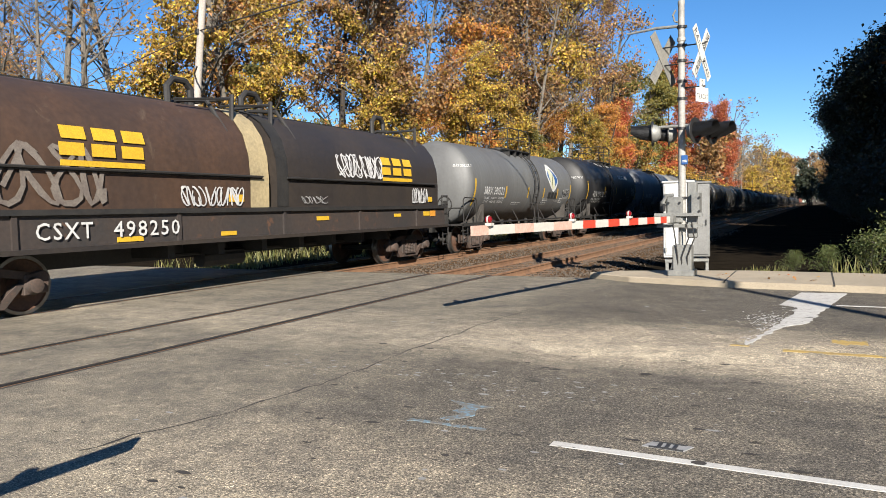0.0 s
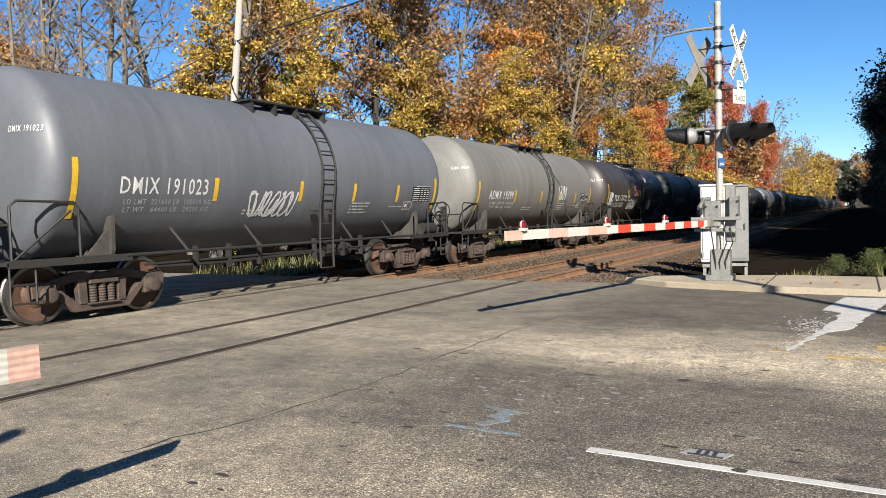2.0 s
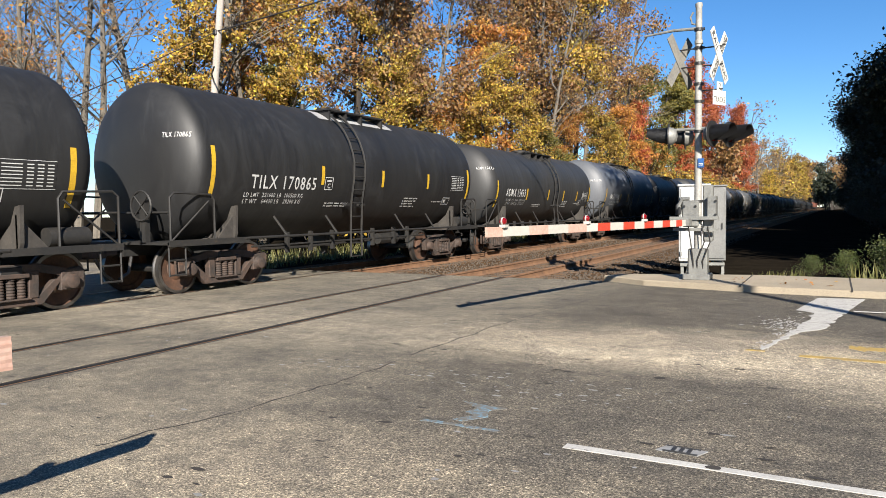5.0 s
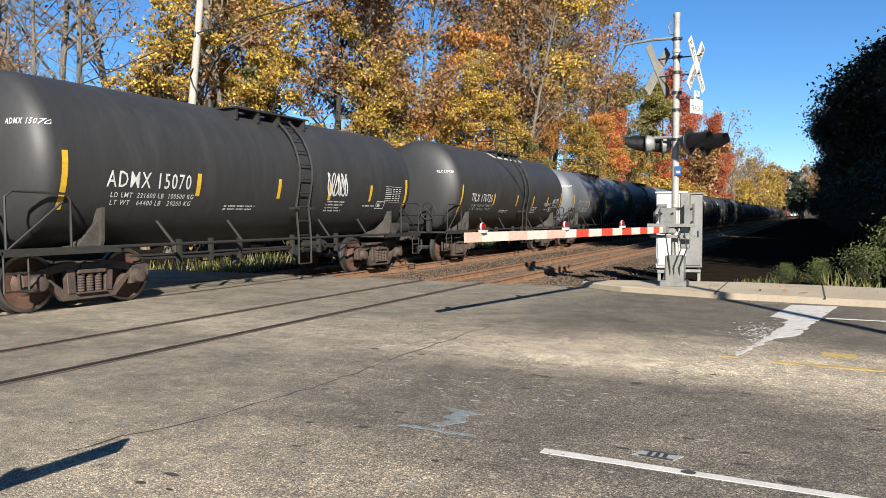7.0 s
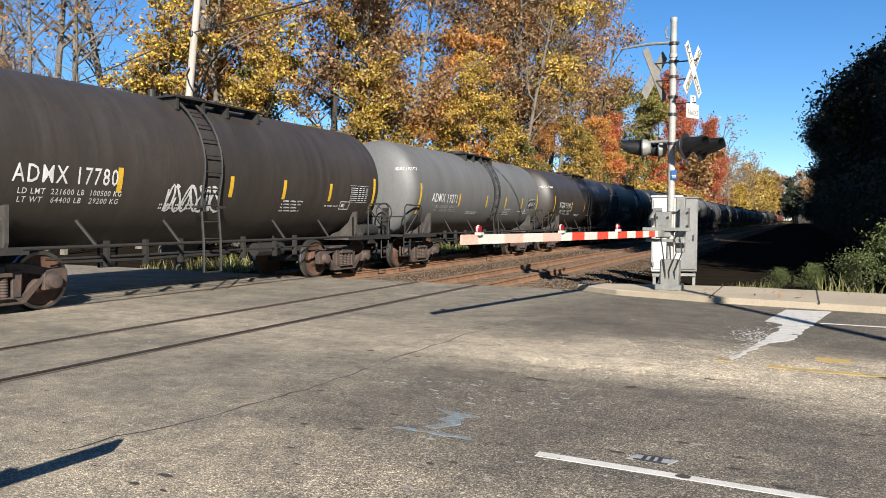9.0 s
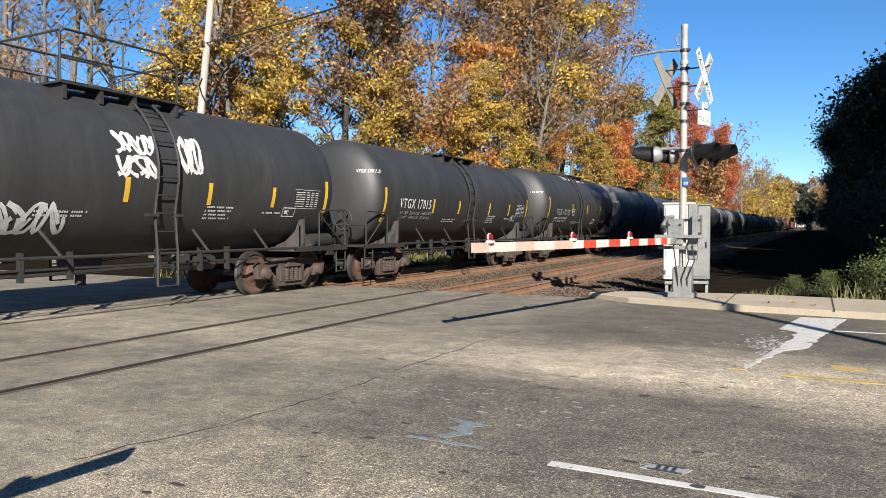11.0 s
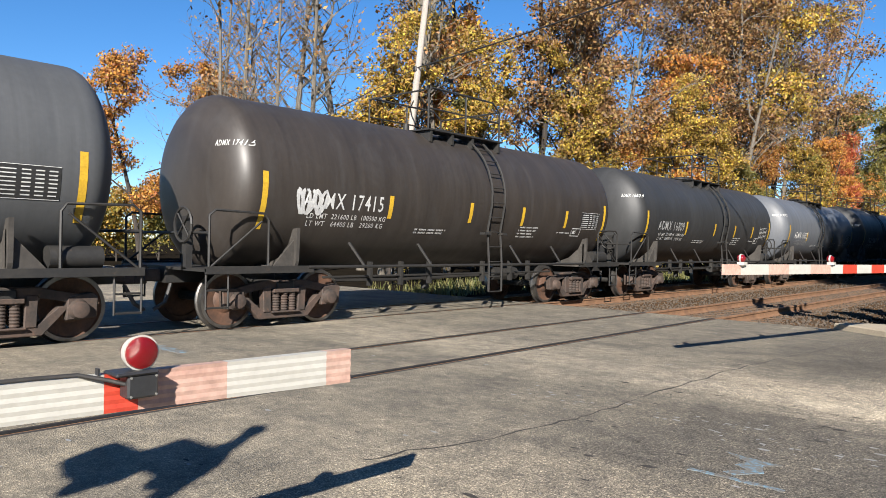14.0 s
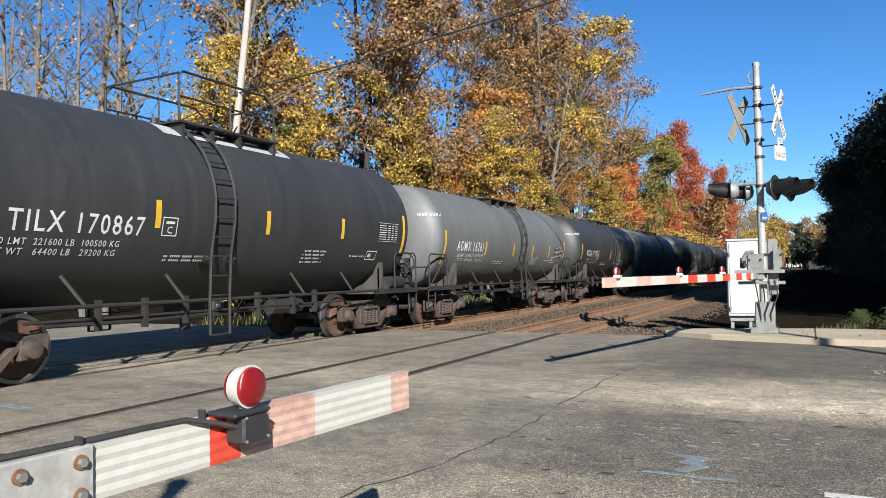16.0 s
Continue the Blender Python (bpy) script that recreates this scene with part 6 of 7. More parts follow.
K3 = (8, 5, 4)
PROTO = {
    "gold": tree("tree", "broad tree with golden-yellow autumn leaves", "gold", "bark", 1, 14, 4.4, 14000, 0.11, 0.10, 3, 0.29, K3),
    "gold2": tree("tree", "tall tree with thinning yellow autumn leaves", "gold", "bark", 2, 17, 3.8, 8000, 0.11, 0.18, 3, 0.28, K3),
    "orange": tree("tree", "tree with orange autumn leaves", "orange", "bark", 3, 14, 4.0, 12500, 0.11, 0.15, 3, 0.29, K3),
    "rust": tree("tree", "tall oak with rust-brown autumn leaves", "rust_leaf", "bark", 4, 19, 4.6, 9000, 0.11, 0.2, 3, 0.30, K3),
    "rust2": tree("tree", "tall tree with sparse brown autumn leaves", "rust_leaf", "bark_pale", 5, 20, 4.0, 5000, 0.11, 0.25, 3, 0.35, (10, 6, 4)),
    "olive": tree("tree", "tree with olive-green and yellow leaves", "olive_leaf", "bark", 6, 14, 3.8, 11500, 0.11, 0.12, 3, 0.30, K3),
    "red": tree("tree", "upright tree with deep red autumn leaves", "red", "bark", 7, 16, 3.0, 14000, 0.11, 0.15, 3, 0.36, K3),
    "bare": tree("tree", "bare tree with pale grey branches", "rust_leaf", "bark_pale", 8, 17, 4.2, 500, 0.10, 0.25, 3, 0.3, (9, 6, 5)),
    "bare2": tree("tree", "leafless tree with thin grey twigs", "rust_leaf", "bark_pale", 9, 15, 3.4, 300, 0.10, 0.2, 3, 0.3, (10, 6, 5), 0.16),
    "dark": tree("tree", "dense dark green tree with shade painted into its near-black leaves", "shade_leaf", "bark", 10, 9.5, 2.9, 24000, 0.095, 0.04, 3, 0.40, (13, 6, 4)),
    "shrub": tree("shrub", "yellow autumn shrub at the wood's edge", "gold", "bark", 11, 3.6, 2.0, 5000, 0.11, 0.05, 2, 0.4, (9, 5, 4), 0.06),
    "shrub2": tree("shrub", "olive shrub at the wood's edge", "olive_leaf", "bark", 12, 3.2, 2.0, 5000, 0.11, 0.05, 2, 0.4, (9, 5, 4), 0.06),
    "far_gold": tree("tree", "distant yellow autumn tree by the track", "gold", "bark", 21, 15, 4.0, 1500, 0.34, 0.1, 2, 0.6, (9, 5)),
    "far_rust": tree("tree", "distant brown autumn tree by the track", "rust_leaf", "bark", 22, 16, 4.2, 1500, 0.34, 0.1, 2, 0.6, (9, 5)),
    "far_bare": tree("tree", "distant leafless tree by the track", "rust_leaf", "bark_pale", 23, 15, 3.6, 150, 0.2, 0.15, 3, 0.4, (8, 5, 4)),
    "far_dark": tree("tree", "distant tree by the track with leaves coloured dark for shade", "shade_leaf", "bark", 24, 9, 3.2, 2600, 0.34, 0.04, 2, 0.5, (10, 5)),
    "low_dark": tree("shrub", "undergrowth shrub beside the track with leaves coloured near-black for shade", "shade_leaf", "bark", 25, 2.6, 1.6, 5200, 0.055, 0.03, 3, 0.24, (10, 5, 3), 0.05),
    "twigs": tree("tree", "half-bare young tree with a few orange leaves", "orange", "bark_pale", 31, 7, 2.3, 130, 0.13, 0.1, 3, 0.3, (10, 5, 4), 0.07),
    "weed": tree("shrub", "leafy green roadside shrub beyond the pavement", "green", "bark", 13, 1.1, 0.7, 2600, 0.034, 0.02, 2, 0.16, (12, 5, 4), 0.02),
}
used = set()


def plant(kind, x, y, s=1.0, turn=0.0):
    m = pose(x, y, -0.22, 0, 0, turn)
    if kind in used:
        t = copy_thing(PROTO[kind], m)
    else:
        t = PROTO[kind]
        t.matrix_basis = m
        used.add(kind)
    t.scale = (s, s, s)
    return t


rnd = random.Random(5)


def row(items, x_of, lo, hi):
    for kind, y in items:
        plant(kind, x_of(y) + rnd.uniform(-1.2, 1.2), y, rnd.uniform(lo, hi), rnd.uniform(0, 360))


edge = lambda y: -18.5 + 6.5 * min(1.0, max(0.0, (y - 22) / 30))
row([("gold", 22.5), ("gold", 26.5), ("olive", 30), ("gold", 33.5), ("gold2", 37), ("orange", 40), ("gold", 44), ("gold", 48), ("olive", 51), ("orange", 55), ("gold", 59), ("olive", 63), ("orange", 69), ("red", 76), ("orange", 83), ("gold2", 90), ("orange", 96), ("red", 104), ("orange", 112)], edge, 0.58, 0.78)
row([("bare2", 21.0), ("bare", 24.5), ("bare", 28.5), ("orange", 32), ("rust", 34), ("rust2", 35), ("rust", 38.5), ("bare", 42), ("orange", 46), ("rust2", 49.5), ("bare", 53)], lambda y: edge(y) - 3.5, 1.0, 1.2)
row([("rust", 56), ("rust2", 59.5), ("gold2", 63), ("rust", 66), ("rust2", 70), ("rust2", 75), ("bare", 79), ("rust", 83)], lambda y: edge(y) - 3.5, 1.2, 1.38)
row([("olive", 91), ("olive", 96), ("olive", 102)], lambda y: edge(y) - 3.0, 1.25, 1.45)
row([("bare2", 23), ("bare", 27), ("gold2", 31), ("rust", 36), ("bare", 41), ("rust", 46), ("rust2", 52), ("rust", 56), ("rust", 61), ("rust2", 65), ("rust2", 73), ("bare", 82), ("rust2", 94)], lambda y: edge(y) - 9, 1.15, 1.4)
for kind, x, y, s in [("red", -14, 119, 1.38), ("red", -14.5, 125, 1.5), ("red", -13.2, 122, 1.3), ("red", -13, 158, 1.3), ("red", -12.5, 172, 1.25), ("orange", -12.5, 140, 1.0)]:
    plant(kind, x, y, s, rnd.uniform(0, 360))
for y in range(20, 140, 5):
    plant("shrub" if rnd.random() < 0.6 else "shrub2", edge(y) + 3.2 + rnd.uniform(-0.8, 0.8), y + rnd.uniform(-1.5, 1.5), rnd.uniform(0.8, 1.25), rnd.uniform(0, 360))
for kind, x, y, s in [("orange", -40, 25, 0.9), ("bare2", -22.5, 19.5, 0.9), ("bare", -27, 20, 0.95), ("bare2", -25, 17.5, 1.0), ("bare2", -33, 22, 1.05), ("bare", -36, 28, 1.1), ("orange", -47, 32, 1.0)]:
    plant(kind, x, y, s, rnd.uniform(0, 360))
# the wood's edge across the crossing
for kind, x, y, s in [('orange', -36.2, 19.1, 0.85), ('rust', -50.9, 20.2, 0.5), ('rust2', -40.4, 24.2, 0.7), ('rust', -57.7, 18.4, 0.45), ('orange', -54.8, 13.9, 0.5), ('rust', -53.5, 9.8, 0.55), ('shrub2', -46.0, 5.6, 1.1), ('shrub', -45.8, 7.4, 1.1), ('shrub2', -45.5, 9.3, 1.1), ('shrub', -45.1, 11.3, 1.1), ('shrub2', -44.6, 13.4, 1.1), ('shrub', -44.0, 15.6, 1.1), ('shrub2', -43.2, 17.8, 1.1), ('shrub', -42.3, 20.2, 1.1), ('shrub2', -41.3, 22.6, 1.1), ('shrub', -40.0, 25.0, 1.1)]:
    plant(kind, x, y, s, rnd.uniform(0, 360))
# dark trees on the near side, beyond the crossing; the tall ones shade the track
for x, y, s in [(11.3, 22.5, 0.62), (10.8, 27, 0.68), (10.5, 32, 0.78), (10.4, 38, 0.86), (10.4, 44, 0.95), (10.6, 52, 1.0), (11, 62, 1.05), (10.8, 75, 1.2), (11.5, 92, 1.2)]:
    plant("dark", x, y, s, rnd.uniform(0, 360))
# tall trees added out of view to throw shade on train and ground
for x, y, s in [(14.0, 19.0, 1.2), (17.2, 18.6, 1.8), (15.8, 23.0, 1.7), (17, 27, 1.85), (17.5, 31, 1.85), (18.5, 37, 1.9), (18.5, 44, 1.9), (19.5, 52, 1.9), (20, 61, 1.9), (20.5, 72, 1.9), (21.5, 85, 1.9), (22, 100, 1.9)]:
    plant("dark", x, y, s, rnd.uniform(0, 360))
# the far end of the cutting
for k in range(30):
    y = 112 + 8.5 * k
    tall = rnd.uniform(1.25, 1.75)
    if y > 160:
        plant("far_bare", -13.0 + rnd.uniform(-2.5, 1.5), y, tall, rnd.uniform(0, 360))
        plant("far_bare", -18.0 + rnd.uniform(-2.5, 1.5), y + 4, tall, rnd.uniform(0, 360))
    if y < 150 or 225 < y < 270:
        plant("far_rust" if y < 150 else "far_gold", -11 + rnd.uniform(-1.0, 0.5), y, rnd.uniform(0.7, 0.85), rnd.uniform(0, 360))
    plant(("far_dark", "far_bare", "far_dark", "far_rust", "far_dark")[k % 5], 10.0 + rnd.uniform(-1.2, 1.5) + 0.004 * y, y - 4, rnd.uniform(0.7, 0.95), rnd.uniform(0, 360))
for k in range(12):
    plant("far_gold" if k % 3 else "far_bare", -11.5 + rnd.uniform(-1.0, 0.8), 285 + 22 * k, rnd.uniform(1.3, 1.75), rnd.uniform(0, 360))
for k in range(14):
    plant("far_dark", 3.5 + 0.6 * k, 330 + 18 * k, rnd.uniform(1.2, 1.7), rnd.uniform(0, 360))
for k in range(24):
    plant("far_rust" if k % 2 else "far_bare", -30 + 2.6 * k, 640 + rnd.uniform(0, 60), rnd.uniform(2.0, 2.7), rnd.uniform(0, 360))
# undergrowth whose near-black leaves stand in for the shade under the trees
for k in range(34):
    plant("low_dark", 9.3 + rnd.uniform(-0.5, 1.6), 20.5 + 2.6 * k, rnd.uniform(0.7, 1.4), rnd.uniform(0, 360))
# tall far trees added to carry that shade on along the train
for k in range(24):
    plant("far_dark", 18.5 + rnd.uniform(-1, 1) + 0.1 * k, 104 + 9.5 * k, rnd.uniform(1.9, 2.2), rnd.uniform(0, 360))
for k in range(20):
    plant("far_dark", -26 + 2.4 * k, 708 + rnd.uniform(0, 20), rnd.uniform(1.5, 2.1), rnd.uniform(0, 360))
for x, y, s in [(10.3, 21.0, 0.9), (11.6, 19.6, 1.0), (10.0, 24.5, 1.05)]:
    plant("twigs", x, y, s, rnd.uniform(0, 360))
# a dense belt added to keep the cutting in shade
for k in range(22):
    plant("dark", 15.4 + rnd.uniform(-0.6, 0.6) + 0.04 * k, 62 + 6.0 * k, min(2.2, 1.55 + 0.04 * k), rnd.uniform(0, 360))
# unseen trees added across the road behind the eye, to darken reflections and low sky
for k in range(22):
    plant(("dark", "rust", "olive")[k % 3], 52 + rnd.uniform(-4, 4), -62 + 5.0 * k, rnd.uniform(1.2, 1.5) if k % 3 == 0 else rnd.uniform(0.75, 0.9), rnd.uniform(0, 360))
# weeds by the pavement
for x, y, s in [(7.4, 18.4, 0.75), (8.2, 18.9, 0.95), (8.9, 18.5, 0.8), (6.6, 18.6, 0.5), (5.9, 18.8, 0.4), (9.8, 18.5, 1.1), (8.3, 19.6, 1.2), (9.2, 20, 1.4), (10.8, 19.4, 1.9), (10.2, 20.4, 2.1)]:
    plant("weed", x, y, s, rnd.uniform(0, 360))


def blades(name, label, spots, material, seed):
    """Grass or litter as small upright blades round the spots (x, y, radius, height, count)."""
    npr = np.random.RandomState(seed)
    V, Fc = [], []
    for x, y, r, h, n in spots:
        for k in range(n):
            a, d = npr.rand() * 6.283, r * npr.rand() ** 0.5
            px, py = x + d * math.cos(a), y + d * math.sin(a)
            t, w, hh = npr.rand() * 6.283, 0.012 + 0.012 * npr.rand(), h * (0.4 + 0.8 * npr.rand())
            lx, ly = npr.normal(0, 0.35 * hh, 2)
            i = len(V)
            V += [(px - w * math.cos(t), py - w * math.sin(t), -0.23), (px + w * math.cos(t), py + w * math.sin(t), -0.23), (px + lx, py + ly, -0.2 + hh)]
            Fc.append((i, i + 1, i + 2))
    ob = raw(name, V, Fc, material)
    return tagged(ob, label, "grass", kind="stuff")


blades("grass", "tufts of dry yellow-green grass beside the pavement", [(5.0, 17.2, 0.25, 0.22, 60), (5.45, 17.5, 0.40, 0.26, 160), (6.9, 18.1, 0.3, 0.45, 40), (7.6, 18.0, 0.5, 0.4, 60), (8.6, 17.9, 0.6, 0.4, 80)], "grass", 3)
blades("verge_grass", "sunlit dry grass beyond the track", [(-9.8 - 0.5 * (k % 3), 16 + 2.2 * k, 1.6, 0.45, 260) for k in range(22)], "grass", 4)


def litter():
    npr = np.random.RandomState(8)
    V, Fc = [], []
    for k in range(1300):
        x = npr.uniform(4.6, 10.5)
        y = 15.75 + 1.6 * npr.rand() ** 1.5 - 0.02 * (x - 4) if k % 30 else npr.uniform(13.7, 15.3)
        z = 0.118 if y < 15.35 else -0.21
        a, s = npr.rand() * 6.283, npr.uniform(0.018, 0.042)
        i = len(V)
        V += [(x + s * math.cos(a + q), y + s * math.sin(a + q) * (1 if q % 3.14 < 1 else 0.6), z + npr.uniform(0, 0.03)) for q in (0, 1.57, 3.14, 4.71)]
        Fc.append((i, i + 1, i + 2, i + 3))
    tagged(raw("fallen_leaves", V, Fc, "orange"), "scattered brown fallen leaves along the pavement", "leaves", kind="stuff")


litter()


def stones():
    """Loose crushed stone on the track bed just past the road."""
    npr = np.random.RandomState(9)
    base = np.array([(1, 0, 0), (-1, 0, 0), (0, 1, 0), (0, -1, 0), (0, 0, 1), (0, 0, -1)], float)
    tri = [(0, 2, 4), (2, 1, 4), (1, 3, 4), (3, 0, 4), (2, 0, 5), (1, 2, 5), (3, 1, 5), (0, 3, 5)]
    V, Fc = [], []
    for k in range(15000):
        y = 14.65 + 34 * npr.rand() ** 1.7
        x = npr.uniform(-8.2, 3.2)
        if min(abs(x - c - e) for c in TRACKS for e in (-0.7525, 0.7525)) < 0.09:
            continue
        edge_drop = max(0.0, (x - 1.1) * 0.05) + max(0.0, (-7.2 - x) * 0.035)
        p = base * npr.uniform(0.016, 0.038, (6, 1)) @ np.linalg.qr(npr.normal(size=(3, 3)))[0]
        i = len(V)
        V += [tuple(q) for q in p + (x, y, -0.172 - edge_drop)]
        Fc += [tuple(i + j for j in f) for f in tri]
    tagged(raw("ballast_stones", V, Fc, "stone"), "loose grey crushed stones between the rails", "ballast", kind="stuff")


stones()

# ---- wires and poles ----
up = thing("utility_pole", "leaning weathered grey wooden utility pole", "utility pole", group="utility poles")
bm = bmesh.new()
tube(bm, [(-16.95, 21.73, -0.15), (-15.9, 21.73, 7.5), (-14.9, 21.73, 14.6)], [0.17, 0.15, 0.12], 12)
part("pole", bm, "pole_wood", up, "", True)
bm = bmesh.new()
tube(bm, [(-15.95, 21.6, 7.0), (-15.6, 21.2, 7.1), (-14.6, 20.4, 7.15)], 0.03, 6)
part("bracket", bm, "hood", up, "dark metal bracket")
bm = bmesh.new()
cbox(bm, (-15.75, 21.6, 8.85), (0.18, 0.14, 0.22))
part("insulator", bm, "hood", up, "dark insulator block", bevel=0.02)
up2 = thing("utility_pole", "tall grey wooden utility pole beside the road", "utility pole", group="utility poles")
bm = bmesh.new()
tube(bm, [(12.45, 3.47, -0.15), (12.45, 3.47, 7.3)], [0.12, 0.09], 12)
part("pole", bm, "pole_wood", up2, "", True)
up3 = thing("utility_pole", "grey wooden utility pole that carries the wire", "utility pole", group="utility poles")
bm = bmesh.new()
tube(bm, [(14, 13.4, -0.15), (14, 13.4, 9.5)], [0.16, 0.12], 12)
part("pole", bm, "pole_wood", up3, "", True)
wire = thing("overhead_wire", "black overhead wire slung between the poles", "wire")
bm = bmesh.new()
tube(bm, [(-15.72, 21.65, 8.9), (-9.5, 20.1, 8.68), (-3, 18.5, 8.6), (2.5, 17.0, 8.57), (8, 15.5, 8.66), (14, 13.4, 8.95)], 0.03, 6)
part("span", bm, "rubber", wire, "", True)
bm = bmesh.new()
tube(bm, [(-15.72, 21.65, 8.9), (-15.7, 17.3, 6.45), (-15.7, 15.0, 5.25), (-15.7, 10, 3.4)], 0.02, 6)
part("drop", bm, "rubber", wire, "", True)

# ---- road paint ----
def decal(name, label, outline, material, h=0.004):
    bm = bmesh.new()
    prism(bm, outline, "z", -0.01, h)
    return tagged(part(name, bm, material), label, "road marking", kind="structure")


def ragged(x0, x1, y0, y1, seed, amp):
    r = random.Random(seed)
    n = 10
    a = [(x0 + (x1 - x0) * k / n, y0 + r.uniform(-amp, amp)) for k in range(n + 1)]
    return a + [(x1 - (x1 - x0) * k / n, y1 + r.uniform(-amp, amp)) for k in range(n + 1)]


decal("lane_line", "solid white lane line with worn edges", ragged(4.90, 14.0, 4.575, 4.655, 1, 0.006), "white")
decal("centre_line", "worn yellow centre line", ragged(6.05, 14.0, 8.16, 8.08, 2, 0.012), "yellow_line")
decal("centre_line", "short worn end of the yellow centre line", ragged(5.56, 5.74, 8.26, 8.20, 3, 0.01), "yellow_line")
STOP = [(6.13, 13.1), (6.77, 13.16), (6.53, 11.74), (6.37, 10.76), (6.24, 9.92), (6.0, 9.55), (5.88, 9.01), (5.71, 8.25), (5.66, 8.2), (5.75, 8.66), (5.9, 9.5), (6.05, 10.51), (6.10, 11.32), (5.88, 11.5)]


def frayed(outline, seed, amp=0.03):
    """The outline with each edge broken into short uneven pieces; the crisp painted corners stay."""
    r, out = random.Random(seed), []
    for (x0, y0), (x1, y1) in zip(outline, outline[1:] + outline[:1]):
        n = max(1, int(math.hypot(x1 - x0, y1 - y0) / 0.09))
        w = 0.2 * amp if max(y0, y1) > 12 else amp
        out += [(x0 + (x1 - x0) * k / n + (r.uniform(-w, w) if k else 0), y0 + (y1 - y0) * k / n) for k in range(n)]
    return out


decal("stop_line", "white stop line worn away towards the centre", frayed(STOP, 4), "white_worn")


def flakes():
    r = random.Random(31)
    bm = bmesh.new()
    for k in range(260):
        x, y = r.gauss(5.80, 0.13), r.gauss(10.1, 0.30)
        if k % 3 == 0:
            f = r.random()
            x, y = 5.68 + 0.42 * f + r.gauss(-0.05, 0.06), 8.3 + 3.0 * f
        q = r.uniform(0.005, 0.02)
        bm.faces.new([bm.verts.new((x + q * math.cos(i * 1.2566) * r.uniform(0.5, 1.1), y + 2.2 * q * math.sin(i * 1.2566) * r.uniform(0.5, 1.1), 0.0035)) for i in range(5)])
    tagged(part("paint_flakes", bm, "white"), "flakes left of the worn white stop line", "road marking", kind="stuff")


flakes()
decal("edge_line", "thin white edge line", ragged(6.58, 14.0, 11.64, 11.70, 5, 0.006), "white")
decal("utility_mark", "faded yellow spray mark", ragged(6.48, 6.80, 8.66, 8.86, 6, 0.06), "yellow_line", 0.003)
decal("survey_mark", "pale blue sprayed survey line", ragged(3.84, 4.42, 4.72, 4.675, 7, 0.01), "blue_line", 0.003)
decal("survey_mark", "pale blue sprayed survey scrawl", [(4.02, 4.80), (4.10, 4.78), (4.22, 4.95), (4.16, 5.10), (4.26, 5.20), (4.02, 5.22), (3.86, 5.26), (4.06, 5.12), (4.02, 5.0), (4.12, 4.95)], "blue_line", 0.003)
decal("survey_mark", "pale blue sprayed survey mark near the train track", ragged(-3.5, -2.5, 4.6, 4.45, 9, 0.05), "blue_line", 0.003)

bm = bmesh.new()
r9 = random.Random(21)
seam = [(2.30, 3.3), (2.33, 3.65), (2.54, 4.3), (2.60, 5.0), (2.66, 5.5), (2.60, 6.3), (2.63, 7.3), (2.62, 8.5), (2.71, 9.9), (2.95, 11.8), (3.27, 13.8)]
pts = []
for (x0, y0), (x1, y1) in zip(seam, seam[1:]):
    for k in range(4):
        f = k / 4
        pts.append((x0 + (x1 - x0) * f + r9.uniform(-0.03, 0.03), y0 + (y1 - y0) * f))
prev = None
for x, y in pts:
    w = 0.003 + r9.random() * 0.010
    cur = (bm.verts.new((x - w, y, 0.003)), bm.verts.new((x + w, y, 0.003)))
    if prev:
        bm.faces.new((prev[0], prev[1], cur[1], cur[0]))
    prev = cur
tagged(part("pavement_seam", bm, "gap"), "dark cracked seam across the asphalt", "road seam", kind="structure")

# flat lane marker: grey plate with black bars
mk = thing("lane_marker", "grey flat lane marker plate with black bars", "road marker", pose(5.55, 4.83, 0.0, 0, 0, -3))
bm = bmesh.new()
prism(bm, [(-0.14, -0.055), (0.10, -0.055), (0.14, 0.055), (-0.10, 0.055)], "z", -0.002, 0.005)
part("plate", bm, "letter_dull", mk)
for u in (-0.045, 0.0, 0.045):
    bm = bmesh.new()
    cbox(bm, (u, 0, 0.006), (0.022, 0.07, 0.006))
    part("bar", bm, "ink", mk)
for v in (-0.05, 0.05):
    bm = bmesh.new()
    cbox(bm, (0.0, v, 0.006), (0.2, 0.014, 0.006))
    part("bar", bm, "ink", mk)
bm = bmesh.new()
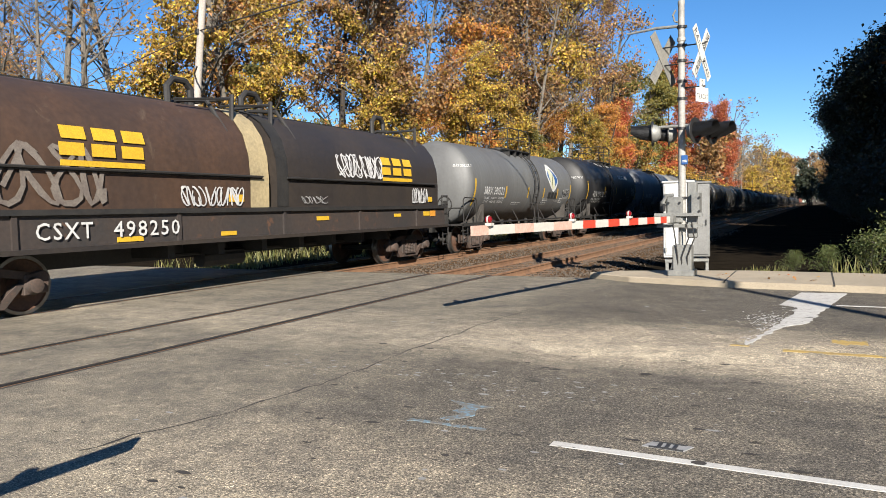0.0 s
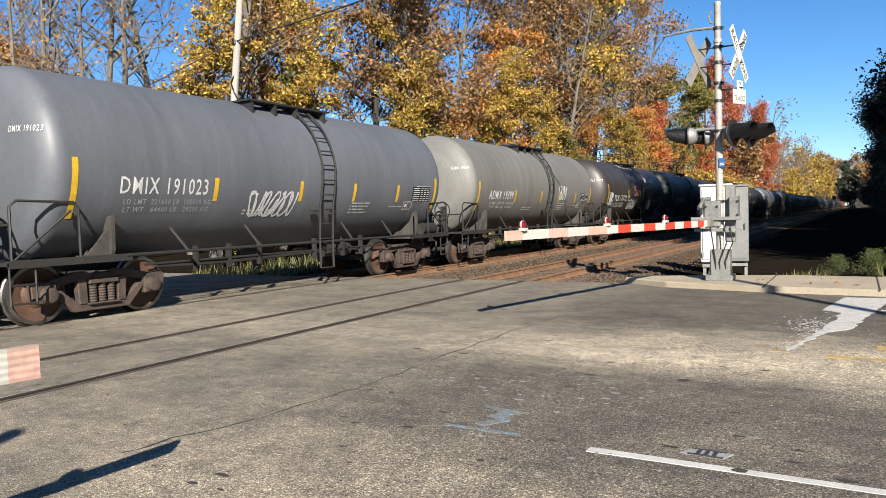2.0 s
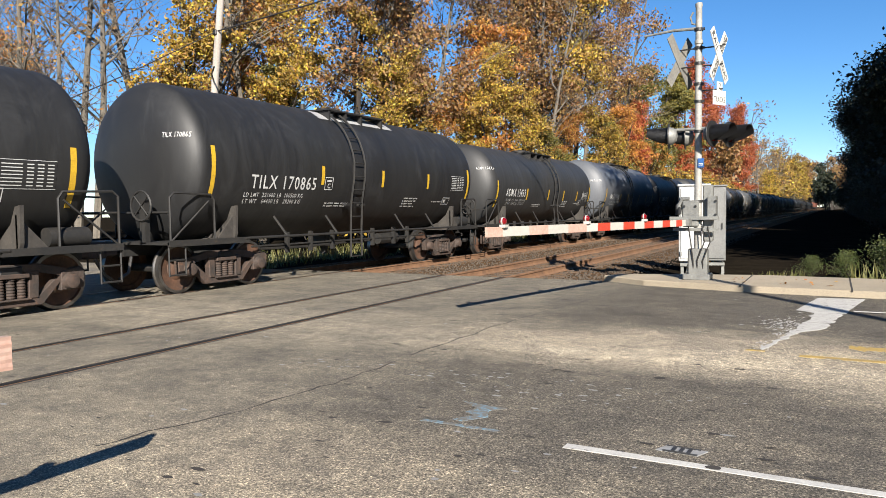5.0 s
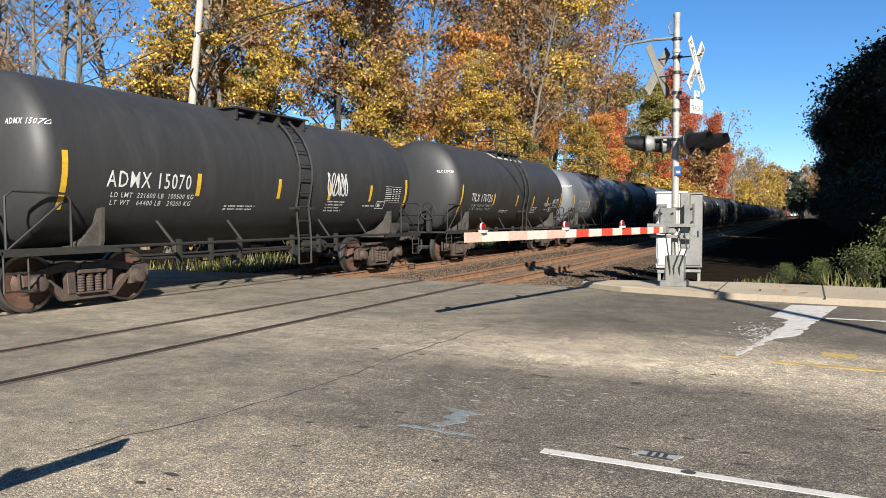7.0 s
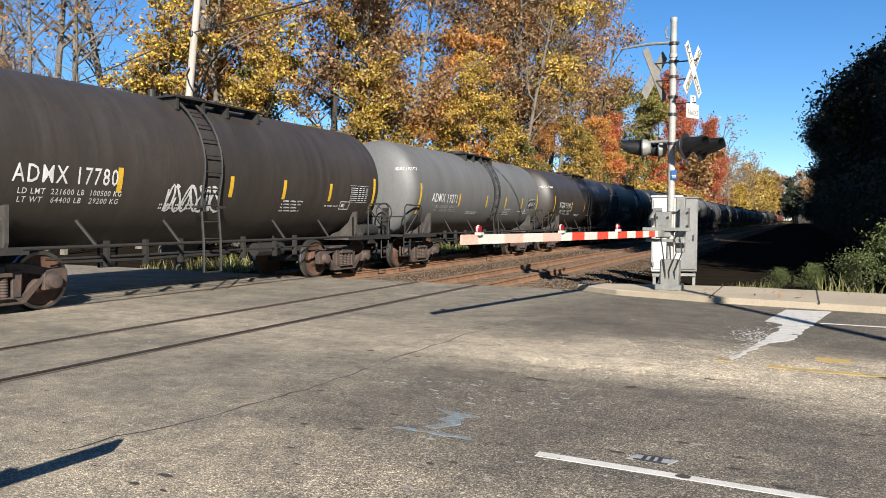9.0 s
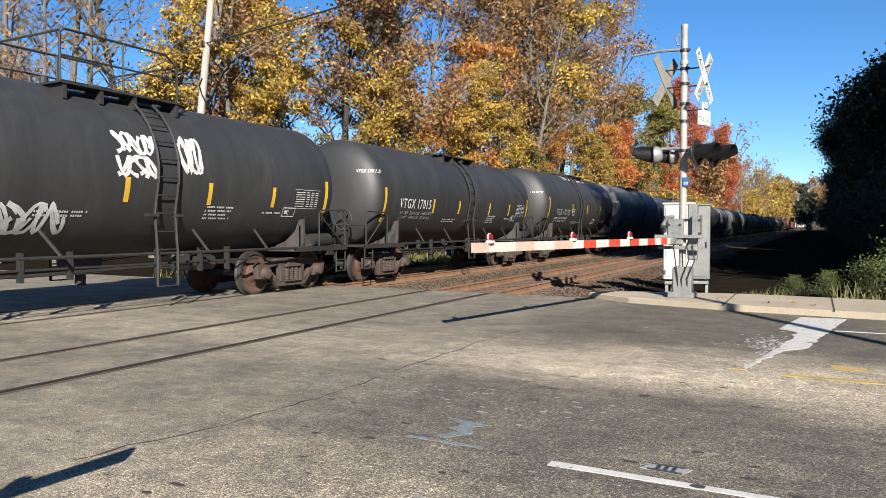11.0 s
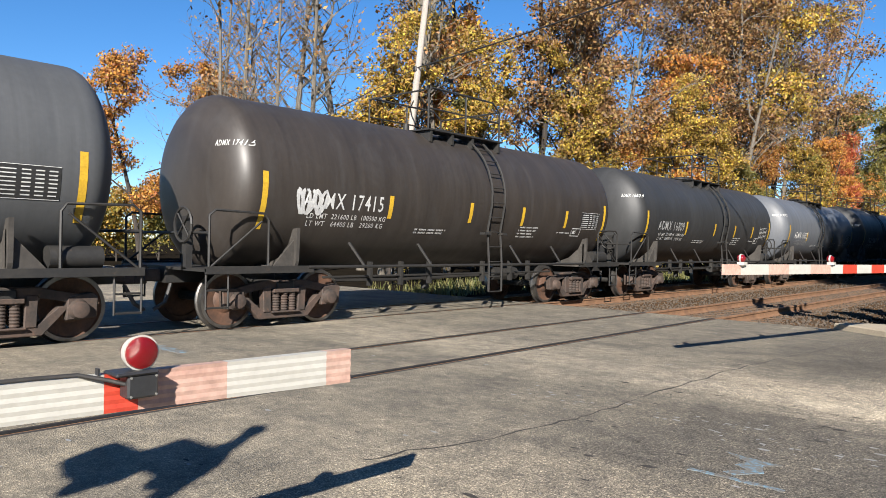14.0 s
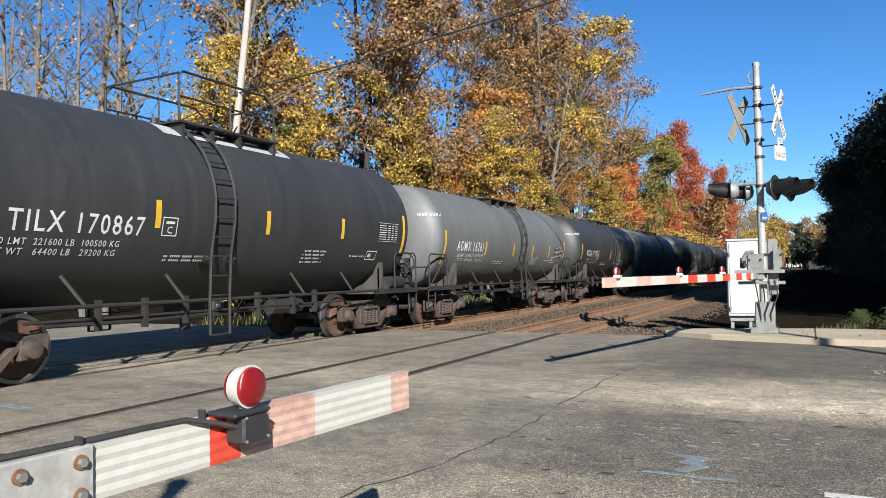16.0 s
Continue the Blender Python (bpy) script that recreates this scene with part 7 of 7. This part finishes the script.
for x, y, a, b in ((5.76, 4.615, 0.045, 0.035), (7.1, 4.72, 0.03, 0.03), (5.05, 6.62, 0.05, 0.05), (7.0, 5.3, 0.05, 0.05), (4.4, 4.15, 0.03, 0.02), (3.25, 4.45, 0.035, 0.02)):
    n = 10
    vs = [bm.verts.new((x + a * math.cos(6.283 * k / n) * (0.8 + 0.3 * r9.random()), y + b * math.sin(6.283 * k / n) * (0.8 + 0.3 * r9.random()), 0.0055)) for k in range(n)]
    bm.faces.new(vs)
for k in range(230):
    x, y, a = r9.uniform(1.5, 9.5), r9.uniform(2.2, 12.5), 0.006 + 0.026 * r9.random() ** 3
    vs = [bm.verts.new((x + 2.4 * a * math.cos(6.283 * q / 7) * (0.6 + 0.5 * r9.random()), y + a * math.sin(6.283 * q / 7) * (0.6 + 0.5 * r9.random()), 0.0045)) for q in range(7)]
    bm.faces.new(vs)
tagged(part("tar_spot", bm, "gap"), "black tar spots on the asphalt", "tar spots", kind="stuff")


def chips():
    """Paint chips, gum and grit lying on the road."""
    npr = np.random.RandomState(12)
    V, Fc = [], []
    for k in range(430):
        x, y = npr.uniform(-2, 9), npr.uniform(1, 13)
        if npr.rand() < 0.4:
            x, y = npr.normal(3.6, 1.1), 5.85 + npr.normal(0, 0.22)
        s = 0.004 + 0.018 * npr.rand() ** 3
        st = npr.uniform(1.0, 2.6)
        i = len(V)
        V += [(x + s * st * math.cos(q) * npr.uniform(0.6, 1.2), y + s * math.sin(q) * npr.uniform(0.6, 1.2), 0.003) for q in (0, 1.05, 2.1, 3.14, 4.2, 5.2)]
        Fc.append(tuple(range(i, i + 6)))
    tagged(raw("paint_chips", V, Fc, "letter_dull"), "small pale paint chips and grit on the asphalt", "road chips", kind="stuff")


chips()

# timber ties under both tracks beyond the road
beds = [o for o in scene.objects if o.name.startswith("ballast_bed")]
tie_mesh = None
for c in TRACKS:
    for k in range(130):
        y = 15.0 + 0.53 * k
        if tie_mesh is None:
            bm = bmesh.new()
            cbox(bm, (0, 0, -0.215), (2.55, 0.22, 0.09))
            tie = part("tie", bm, "tie", beds[0], "rust-stained timber tie", bevel=0.01)
            tie_mesh = tie.data
        else:
            tie = new("tie", tie_mesh)
            tie.parent = beds[0]
        tie.location = (c, y, 0.0)


def motions():
    for car, y in TRAIN:
        walk(car, [(t, pose(TRACKS[1], y - SPEED * t, 0)) for t in (0.0, 4.0, 8.0, 12.0, 16.0)])


motions()
